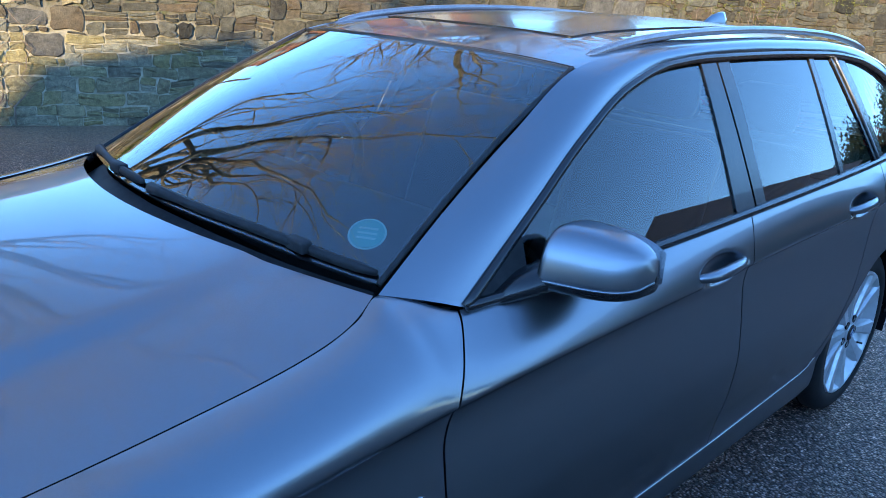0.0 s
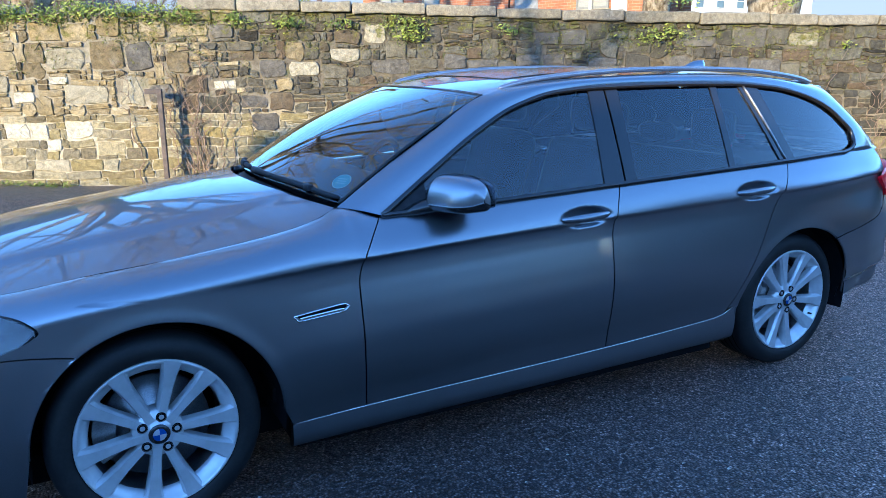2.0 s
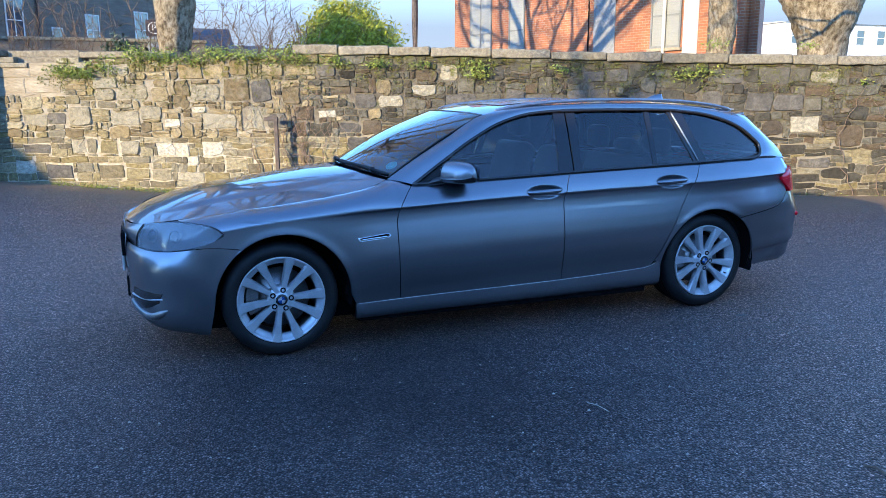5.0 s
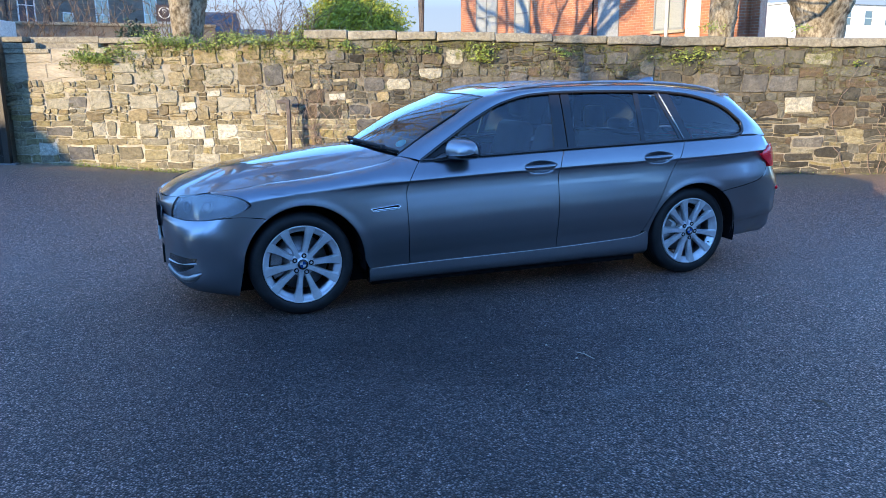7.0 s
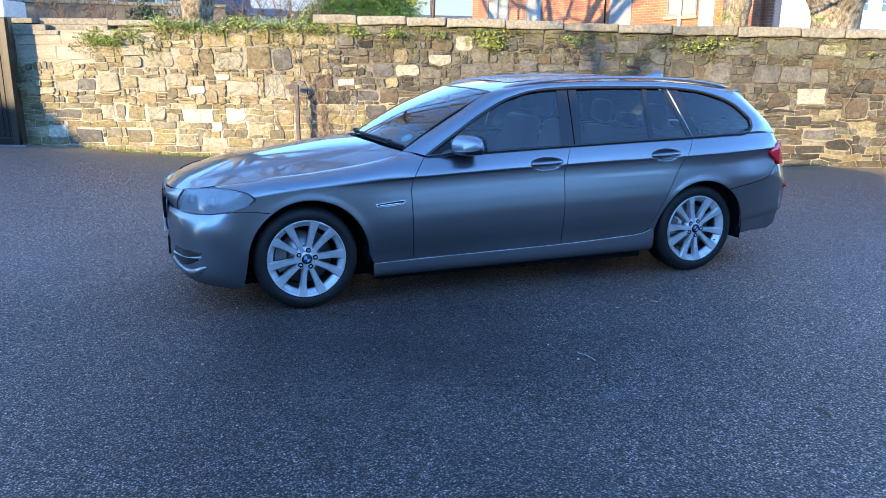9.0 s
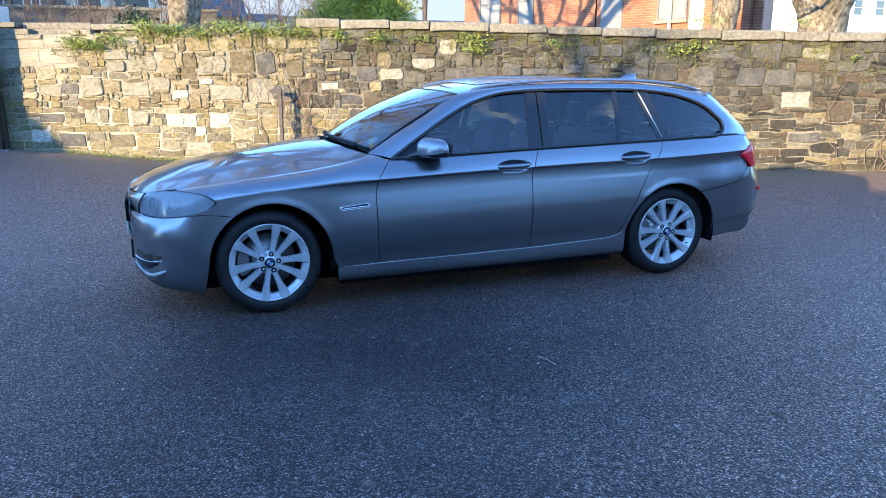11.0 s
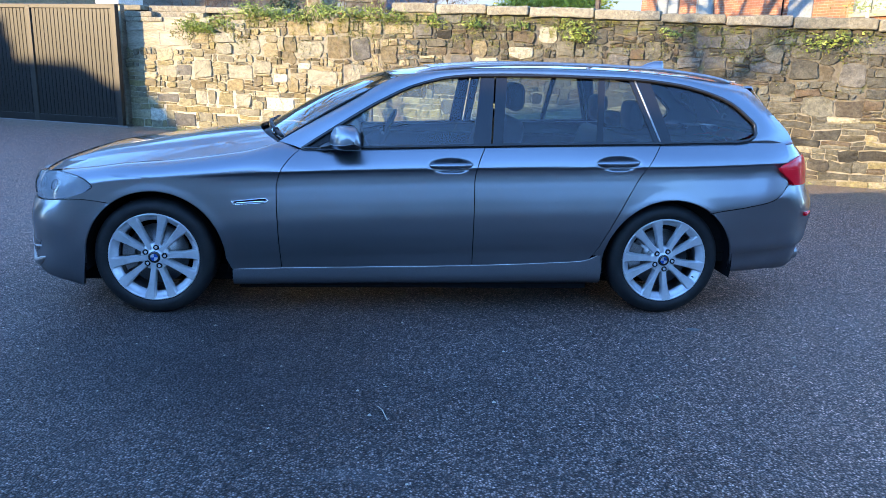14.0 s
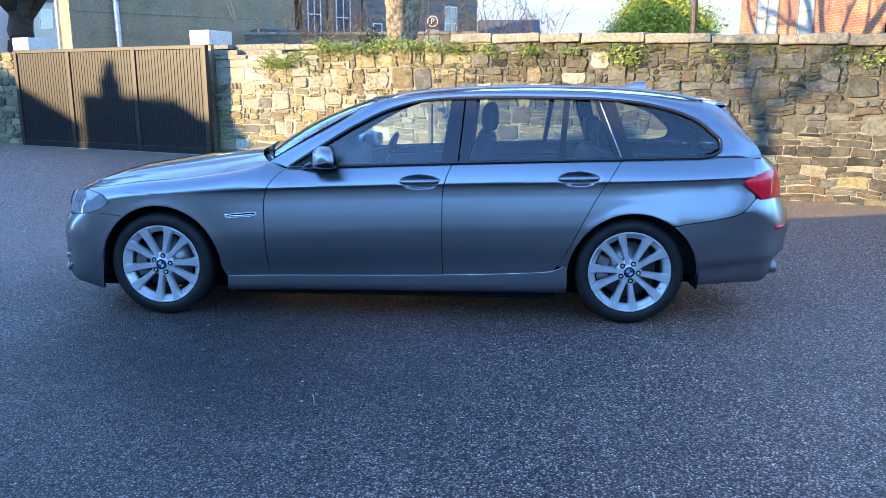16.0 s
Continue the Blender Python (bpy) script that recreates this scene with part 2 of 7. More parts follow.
STICKER = material("pale_green_sticker", (0.16, 0.50, 0.48), 0.6)
STICKER_RING = material("pale_sticker_ring", (0.38, 0.66, 0.64), 0.6)
LEATHER = grained("dark_leather", (0.006, 0.006, 0.006), (0.011, 0.0105, 0.010), 14, 0.55, 0.2, 0.002, spec=0.15)
CABIN = grained("cabin_lining", (0.007, 0.007, 0.007), (0.012, 0.012, 0.0115), 18, 0.8, 0.2, 0.002, spec=0.1)

# ---- ground and wall ----
WALL_A, WALL_B = Vector((-3.0, 8.585)), Vector((13.0, 1.72))  # base line of the wall's face, from the gate to its far end
WALL_DIR = (WALL_B - WALL_A).normalized()
WALL_LEN = (WALL_B - WALL_A).length
WALL_AT = Matrix.Translation((WALL_A.x, WALL_A.y, 0)) @ Matrix.Rotation(math.atan2(WALL_DIR.y, WALL_DIR.x), 4, "Z")  # x along it, y into it


def ground_z(x, y):
    return 0.21 * smooth(0.5, -3.6, x) * smooth(2.5, 8.0, y)


def make_asphalt():
    m = material("dark_asphalt", (0.05, 0.05, 0.052), 0.5, 0, 0, 0.55)
    big, mid, fine = noise_of(m, 0.35, 5), noise_of(m, 6, 4), noise_of(m, 85, 3, 0.8)
    v = node(m, "ShaderNodeTexVoronoi", Scale=95.0)
    wire(m, place(m), v.inputs["Vector"])
    sep = node(m, "ShaderNodeSeparateColor")
    wire(m, v.outputs["Color"], sep.inputs[0])
    c = ramp(m, sep.outputs[0], [(0.0, (0.076, 0.054, 0.046)), (0.5, (0.222, 0.155, 0.133)), (0.9, (0.390, 0.279, 0.240)), (0.985, (0.62, 0.47, 0.42))])
    # gaps between grains darkened in colour and gloss, as occlusion in the pits
    c = mixed(m, 1.0, c, ramp(m, v.outputs["Distance"], [(0.16, (1.45, 1.45, 1.45)), (0.38, (0.85, 0.85, 0.85)), (0.55, (0.20, 0.20, 0.20))]), "MULTIPLY")
    wire(m, ramp(m, v.outputs["Distance"], [(0.2, (0.88, 0.88, 0.88)), (0.5, (0.28, 0.28, 0.28))]), bsdf(m).inputs["Specular IOR Level"])
    c = mixed(m, 1.0, c, ramp(m, fine, [(0.3, (0.6, 0.6, 0.6)), (0.7, (1.3, 1.3, 1.3))]), "MULTIPLY")
    c = mixed(m, ramp(m, big, [(0.4, (0, 0, 0)), (0.7, (0.35, 0.35, 0.35))]), c, (0.085, 0.082, 0.085))
    c = mixed(m, 1.0, c, ramp(m, noise_of(m, 30, 3, 0.75), [(0.36, (0.58, 0.58, 0.58)), (0.64, (1.40, 1.40, 1.40))]), "MULTIPLY")
    # a dusty scuff on the surface
    here = node(m, "ShaderNodeTexCoord")
    scuff = node(m, "ShaderNodeMapping", Location=(-1.18 / 0.26, 2.66 / 0.10, 0), Scale=(1 / 0.26, 1 / 0.10, 0))
    wire(m, here.outputs["Object"], scuff.inputs[0])
    near = node(m, "ShaderNodeVectorMath")
    near.operation = "LENGTH"
    wire(m, scuff.outputs[0], near.inputs[0])
    ragged = node(m, "ShaderNodeMath")
    ragged.operation = "MULTIPLY_ADD"
    wire(m, noise_of(m, 11, 5, 0.7), ragged.inputs[0])
    ragged.inputs[1].default_value = 2.6
    wire(m, near.outputs["Value"], ragged.inputs[2])
    thin = node(m, "ShaderNodeMapRange")
    wire(m, ragged.outputs[0], thin.inputs[0])
    thin.inputs[1].default_value, thin.inputs[2].default_value, thin.inputs[3].default_value, thin.inputs[4].default_value = 1.2, 2.1, 0.22, 0.0
    c = mixed(m, thin.outputs[0], c, (0.26, 0.25, 0.25))
    # darker oval round the car: its shade put into the asphalt colour, paler beyond
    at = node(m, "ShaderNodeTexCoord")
    car_shade = node(m, "ShaderNodeMapping", Location=(-0.15, 0.48, 0), Scale=(1 / 3.0, 1 / 3.4, 0))
    wire(m, at.outputs["Object"], car_shade.inputs[0])
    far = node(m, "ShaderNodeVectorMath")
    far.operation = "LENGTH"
    wire(m, car_shade.outputs[0], far.inputs[0])
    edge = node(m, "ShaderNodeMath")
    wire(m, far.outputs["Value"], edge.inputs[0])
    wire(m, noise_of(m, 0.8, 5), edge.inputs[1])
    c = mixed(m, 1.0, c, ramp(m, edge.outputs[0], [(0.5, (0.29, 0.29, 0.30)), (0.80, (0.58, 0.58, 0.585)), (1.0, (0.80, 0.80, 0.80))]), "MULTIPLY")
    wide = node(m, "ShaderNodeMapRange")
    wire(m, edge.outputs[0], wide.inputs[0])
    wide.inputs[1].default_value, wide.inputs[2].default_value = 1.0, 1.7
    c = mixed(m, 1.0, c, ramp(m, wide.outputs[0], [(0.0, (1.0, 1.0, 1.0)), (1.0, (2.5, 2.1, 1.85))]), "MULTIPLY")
    # dry earth and dust that has gathered along the foot of the wall
    foot = node(m, "ShaderNodeVectorMath")
    foot.operation = "DOT_PRODUCT"
    wire(m, at.outputs["Object"], foot.inputs[0])
    foot.inputs[1].default_value = (WALL_DIR.y, -WALL_DIR.x, 0)
    drift = node(m, "ShaderNodeMath")
    drift.operation = "MULTIPLY_ADD"
    wire(m, noise_of(m, 1.6, 6, 0.65, (0.5, 1.6, 1)), drift.inputs[0])
    drift.inputs[1].default_value = 2.6
    wire(m, foot.outputs["Value"], drift.inputs[2])
    reach = node(m, "ShaderNodeMapRange")
    wire(m, drift.outputs[0], reach.inputs[0])
    start = -(WALL_A.x * -WALL_DIR.y + WALL_A.y * WALL_DIR.x)
    reach.inputs[1].default_value, reach.inputs[2].default_value, reach.inputs[3].default_value, reach.inputs[4].default_value = start + 1.5, start + 3.4, 0.9, 0.0
    c = mixed(m, reach.outputs[0], c, ramp(m, noise_of(m, 30, 5, 0.7), [(0.35, (0.12, 0.09, 0.062)), (0.65, (0.33, 0.255, 0.175))]))
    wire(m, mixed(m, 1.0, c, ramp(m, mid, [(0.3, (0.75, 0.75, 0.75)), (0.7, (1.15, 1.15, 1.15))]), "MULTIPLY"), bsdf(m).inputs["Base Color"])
    wire(m, ramp(m, mid, [(0.3, (0.42, 0.42, 0.42)), (0.7, (0.58, 0.58, 0.58))]), bsdf(m).inputs["Roughness"])
    bump(m, mixed(m, 0.5, v.outputs["Distance"], noise_of(m, 48, 4, 0.7)), 1.0, 0.022)
    return m


ASPHALT = make_asphalt()


def ground():
    xs = np.r_[-400, -120, -50, -25, np.linspace(-14, 16, 90), 30, 60, 140, 400]
    ys = np.r_[-400, -120, -50, -25, np.linspace(-12, 14, 80), 30, 60, 140, 400]
    X, Y = np.meshgrid(xs, ys)
    me = bpy.data.meshes.new("ground")
    n, k = len(xs), len(ys)
    idx = np.arange(n * k).reshape(k, n)
    F = np.stack([idx[:-1, :-1], idx[:-1, 1:], idx[1:, 1:], idx[1:, :-1]], -1).reshape(-1, 4)
    me.from_pydata(np.stack([X, Y, ground_z(X, Y)], -1).reshape(-1, 3).tolist(), [], F.tolist())
    me.polygons.foreach_set("use_smooth", [True] * len(me.polygons))
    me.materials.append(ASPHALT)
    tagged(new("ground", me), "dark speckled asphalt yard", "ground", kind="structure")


ground()


def stone_material(name, tones, island, lichen=0.3, moss=True):
    """Stone whose tone is drawn piece by piece from tones, with grain, lichen and relief."""
    m = material(name, tones[0], 0.9, 0, 0, 0.2)
    if island:
        g = m.node_tree.nodes.new("ShaderNodeNewGeometry")
        pick = g.outputs["Random Per Island"]
    else:
        g = m.node_tree.nodes.new("ShaderNodeObjectInfo")
        pick = g.outputs["Random"]
    c = ramp(m, pick, [(i / max(1, len(tones) - 1), t) for i, t in enumerate(tones)])
    grain, blot, fine = noise_of(m, 22, 5, 0.6), noise_of(m, 5, 4), noise_of(m, 90, 4, 0.65)
    c = mixed(m, 1.0, c, ramp(m, grain, [(0.3, (0.58, 0.58, 0.58)), (0.7, (1.28, 1.26, 1.20))]), "MULTIPLY")
    c = mixed(m, ramp(m, blot, [(0.5, (0, 0, 0)), (0.72, (lichen, lichen, lichen))]), c, (0.36, 0.34, 0.27))
    c = mixed(m, ramp(m, noise_of(m, 9, 5), [(0.55, (0, 0, 0)), (0.8, (0.28, 0.28, 0.28))]), c, (0.06, 0.055, 0.045))
    c = mixed(m, 1.0, c, ramp(m, fine, [(0.36, (0.70, 0.70, 0.70)), (0.64, (1.26, 1.26, 1.24))]), "MULTIPLY")
    if moss:
        at, sep, high = node(m, "ShaderNodeTexCoord"), node(m, "ShaderNodeSeparateXYZ"), node(m, "ShaderNodeMapRange")
        wire(m, at.outputs["Object"], sep.inputs[0])
        wire(m, sep.outputs[2], high.inputs[0])
        high.inputs[1].default_value, high.inputs[2].default_value, high.inputs[3].default_value, high.inputs[4].default_value = 1.15, 2.1, -0.12, 0.14
        grown = node(m, "ShaderNodeMath")
        wire(m, noise_of(m, 7, 6, 0.7), grown.inputs[0])
        wire(m, high.outputs[0], grown.inputs[1])
        c = mixed(m, ramp(m, grown.outputs[0], [(0.60, (0, 0, 0)), (0.68, (0.85, 0.85, 0.85))]), c, ramp(m, fine, [(0.35, (0.045, 0.050, 0.012)), (0.65, (0.17, 0.165, 0.040))]))
    wire(m, c, bsdf(m).inputs["Base Color"])
    bump(m, mixed(m, 0.5, grain, fine), 0.9, 0.022)
    return m


GREYS = [(0.091, 0.072, 0.044), (0.169, 0.137, 0.081), (0.277, 0.230, 0.138), (0.132, 0.107, 0.065), (0.325, 0.276, 0.173), (0.210, 0.167, 0.090), (0.373, 0.322, 0.209), (0.186, 0.151, 0.090), (0.241, 0.194, 0.107), (0.301, 0.255, 0.162)]
DIMS = [(0.027, 0.026, 0.023), (0.066, 0.063, 0.051), (0.102, 0.096, 0.076), (0.043, 0.04, 0.034), (0.133, 0.126, 0.099), (0.082, 0.072, 0.051), (0.113, 0.084, 0.057), (0.055, 0.053, 0.045), (0.148, 0.144, 0.116), (0.094, 0.087, 0.064)]
TANS = [(0.191, 0.16, 0.082), (0.258, 0.221, 0.116), (0.143, 0.124, 0.082), (0.286, 0.268, 0.198), (0.234, 0.193, 0.086), (0.325, 0.296, 0.206), (0.115, 0.103, 0.077), (0.248, 0.214, 0.125), (0.201, 0.188, 0.142), (0.210, 0.164, 0.077)]
UP1, UP2 = stone_material("pale_rubble", GREYS, False, 0.35), stone_material("pale_rubble_mass", GREYS, True, 0.35)
DIM1, DIM2 = stone_material("grey_rubble", DIMS, False, 0.15), stone_material("grey_rubble_mass", DIMS, True, 0.15)
LOW1, LOW2 = stone_material("tan_stone", TANS, False, 0.12), stone_material("tan_stone_mass", TANS, True, 0.12)
SLATE = stone_material("dark_slate_stone", [(0.088, 0.085, 0.080), (0.135, 0.128, 0.115), (0.105, 0.1, 0.09)], False, 0.2)
PALE = stone_material("pale_stone", [(0.345, 0.325, 0.255), (0.285, 0.265, 0.20), (0.235, 0.215, 0.155)], False, 0.5)
LIMED = stone_material("lime_washed_stone", [(0.50, 0.485, 0.41), (0.42, 0.405, 0.335)], False, 0.3)
CAP = stone_material("coping_stone", [(0.19, 0.172, 0.13), (0.25, 0.228, 0.175), (0.21, 0.19, 0.15)], False, 0.25, False)


def make_mortar():
    m = material("lime_mortar", (0.42, 0.38, 0.30), 0.95)
    c = node(m, "ShaderNodeTexCoord")
    sep = node(m, "ShaderNodeSeparateXYZ")
    wire(m, c.outputs["Object"], sep.inputs[0])
    height = node(m, "ShaderNodeMapRange")
    wire(m, sep.outputs[2], height.inputs[0])
    height.inputs[1].default_value, height.inputs[2].default_value = 0.75, 1.15
    pale = ramp(m, noise_of(m, 14, 5), [(0.3, (0.29, 0.255, 0.18)), (0.62, (0.50, 0.455, 0.35))])
    earth = ramp(m, noise_of(m, 6, 5), [(0.38, (0.068, 0.058, 0.042)), (0.52, (0.136, 0.119, 0.088)), (0.68, (0.058, 0.068, 0.024))])
    # the upper wall has lost its lime away from the gate
    along = node(m, "ShaderNodeMapRange")
    wire(m, sep.outputs[0], along.inputs[0])
    along.inputs[1].default_value, along.inputs[2].default_value, along.inputs[3].default_value = 2.0, 6.5, 0.35
    bare = node(m, "ShaderNodeMath")
    bare.operation = "MULTIPLY"
    wire(m, height.outputs[0], bare.inputs[0])
    wire(m, along.outputs[0], bare.inputs[1])
    spent = node(m, "ShaderNodeMapRange")
    wire(m, sep.outputs[0], spent.inputs[0])
    spent.inputs[1].default_value, spent.inputs[2].default_value, spent.inputs[3].default_value, spent.inputs[4].default_value = 6.0, 9.5, 0.0, 0.6
    pale = mixed(m, spent.outputs[0], pale, (0.15, 0.13, 0.095))
    wire(m, mixed(m, bare.outputs[0], pale, earth), bsdf(m).inputs["Base Color"])
    bump(m, noise_of(m, 45, 5, 0.7), 0.9, 0.02)
    return m


MORTAR = make_mortar()


def wall_top(s):
    """Height of the masonry under the coping, along the wall."""
    return pchip([0, 1.0, 1.6, 2.6, 4.0, 4.7, 4.85, 8.0, 12.0, WALL_LEN], [1.98, 1.98, 2.03, 2.08, 2.08, 2.10, 2.12, 2.05, 1.94, 1.90], s)


def stone_at(x0, x1, z0, z1, rng, proud=0.02, corner=0.25, wild=0.12, tip=0.0, warp=0.0):
    """Corners and faces of one stone that fills a cell, its face turned to -y."""
    w, h = x1 - x0, z1 - z0
    c = min(w, h) * corner * rng.uniform(0.5, 1.5)
    ring = [(x0 + c, z0), ((x0 + x1) / 2, z0), (x1 - c, z0), (x1, z0 + c), (x1, (z0 + z1) / 2), (x1, z1 - c), (x1 - c, z1), ((x0 + x1) / 2, z1), (x0 + c, z1), (x0, z1 - c), (x0, (z0 + z1) / 2), (x0, z0 + c)]
    if tip:
        ring = [(x + (0.5 * (x0 + x1) + 0.02 - x) * tip * (z - z0) / h, z) for x, z in ring]
    j = min(w, h) * wild
    ring = [(x + rng.uniform(-j, j) * 0.6, z + rng.uniform(-j, j) * 0.6) for x, z in ring]
    if warp:  # neighbours share the same drift, so the joints stay narrow
        ring = [(x + warp * noise.noise((x * 3.1, z * 3.1, 1.7)) + 0.5 * warp * noise.noise((x * 9, z * 9, 4.2)), z + warp * noise.noise((x * 3.3, z * 3.3, 8.1)) + 0.5 * warp * noise.noise((x * 8, z * 8, 2.9))) for x, z in ring]
    mx, mz = sum(p[0] for p in ring) / 12, sum(p[1] for p in ring) / 12
    tilt, lean = rng.uniform(-0.7, 0.7) * min(0.12, proud / w), rng.uniform(-0.7, 0.7) * min(0.14, proud / h)

    def depth(x, z, d):
        return d + tilt * (x - mx) + lean * (z - mz)
    V = [(x, 0.06, z) for x, z in ring]
    V += [(mx + (x - mx) * 0.985, depth(x, z, -proud * 0.6), mz + (z - mz) * 0.975) for x, z in ring]
    V += [(mx + (x - mx) * 0.93, depth(x, z, -proud + rng.uniform(-0.009, 0.009)), mz + (z - mz) * 0.91) for x, z in ring]
    V.append((mx, depth(mx, mz, -proud - rng.uniform(0, 0.006)), mz))
    F = []
    for a in (0, 12):
        F += [(a + i, a + (i + 1) % 12, a + 12 + (i + 1) % 12, a + 12 + i) for i in range(12)]
    F += [(24 + i, 24 + (i + 1) % 12, 36) for i in range(12)]
    return V, F


def big_stones():
    """Stones that stand out, tone by tone: along the wall, height of the middle, width, height."""
    S = []

    def lay(kind, *stones):
        for x, z, w, h in stones:
            q = [x - w / 2, x + w / 2, z - h / 2, z + h / 2]
            for o in S:  # a later stone gives way to an earlier one
                if q[0] < o[1] and q[1] > o[0] and q[2] < o[3] and q[3] > o[2]:
                    cuts = sorted(((o[1] - q[0], 0, o[1]), (q[1] - o[0], 1, o[0]), (o[3] - q[2], 2, o[3]), (q[3] - o[2], 3, o[2])))
                    q[cuts[0][1]] = cuts[0][2]
            if q[1] - q[0] > 0.07 and q[3] - q[2] > 0.05:
                S.append((*q, kind, 0.55 if (kind, x) == ("p", 4.19) else 0.0))

    # pale and lime-washed stones of the stretch by the gate
    lay("p", (0.78, 1.15, 0.4, 0.17), (1.49, 1.2, 0.37, 0.29), (1.92, 1.52, 0.3, 0.18), (1.93, 1.69, 0.37, 0.19), (2.19, 1.16, 0.44, 0.23), (2.24, 0.72, 0.3, 0.21), (2.34, 1.56, 0.46, 0.23),
        (3.46, 1.55, 0.49, 0.26), (3.66, 1.12, 0.52, 0.23), (4.19, 1.16, 0.37, 0.34), (6.29, 1.41, 0.38, 0.19), (6.8, 1.59, 0.38, 0.18), (7.15, 1.83, 0.27, 0.24), (12.43, 1.06, 0.44, 0.24), (12.65, 1.75, 0.41, 0.16))
    lay("w", (0.56, 0.41, 0.32, 0.2), (2.79, 0.69, 0.26, 0.19), (2.93, 1.09, 0.24, 0.13), (3.05, 0.68, 0.21, 0.18), (3.21, 0.52, 0.19, 0.14), (3.34, 1.28, 0.22, 0.11), (3.53, 0.7, 0.31, 0.2), (5.33, 1.23, 0.26, 0.11))
    # dark slate blocks
    lay("s", (0.77, 0.7, 0.42, 0.15), (1.09, 0.35, 0.42, 0.22), (1.11, 1.16, 0.31, 0.19), (4.33, 1.56, 0.32, 0.35), (4.55, 1.12, 0.29, 0.24), (5.32, 1.86, 0.29, 0.16), (5.66, 1.01, 0.33, 0.15), (5.79, 0.77, 0.34, 0.23),
        (5.9, 1.43, 0.33, 0.2), (7.35, 1.43, 0.46, 0.18), (8.17, 1.49, 0.29, 0.17), (8.52, 1.46, 0.4, 0.11), (9.08, 1.5, 0.31, 0.16))
    lay("s", (9.29, 1.77, 0.35, 0.16), (9.41, 1.51, 0.28, 0.16), (9.64, 1.79, 0.32, 0.17), (10.04, 1.47, 0.38, 0.14), (11.06, 1.39, 0.32, 0.27), (11.23, 1.76, 0.51, 0.21), (11.75, 1.39, 0.39, 0.3),
        (11.94, 1.78, 0.44, 0.23), (12.16, 1.37, 0.48, 0.25), (12.63, 0.49, 0.47, 0.14))
    # other large rubble, and tan blocks low down
    lay("u", (2.14, 1.88, 0.34, 0.11), (2.6, 1.25, 0.33, 0.21), (2.75, 1.52, 0.27, 0.21), (3.95, 1.59, 0.37, 0.35), (4.01, 1.93, 0.3, 0.27), (4.3, 0.64, 0.32, 0.19), (4.52, 1.89, 0.3, 0.18), (4.79, 1.5, 0.27, 0.26),
        (4.92, 1.87, 0.46, 0.14), (4.98, 1.24, 0.3, 0.21), (5.99, 1.03, 0.31, 0.25), (6.66, 1.38, 0.32, 0.15), (6.83, 1.79, 0.31, 0.14))
    lay("u", (7.76, 1.46, 0.38, 0.13), (7.85, 1.82, 0.32, 0.22), (10.49, 1.45, 0.34, 0.24), (11.4, 1.32, 0.38, 0.16), (11.61, 1.76, 0.24, 0.2), (12.29, 0.7, 0.39, 0.15), (12.29, 1.78, 0.29, 0.2), (12.52, 1.34, 0.28, 0.19),
        (12.58, 1.55, 0.41, 0.19), (12.93, 0.34, 0.39, 0.17), (13.1, 0.89, 0.4, 0.28), (13.24, 1.56, 0.46, 0.18))
    lay("l", (1.43, 0.73, 0.23, 0.22), (1.65, 0.74, 0.16, 0.23), (1.91, 0.35, 0.37, 0.2), (1.91, 0.73, 0.26, 0.22), (2.32, 0.32, 0.4, 0.18), (2.71, 0.3, 0.3, 0.17), (3.88, 0.46, 0.31, 0.17))
    return S


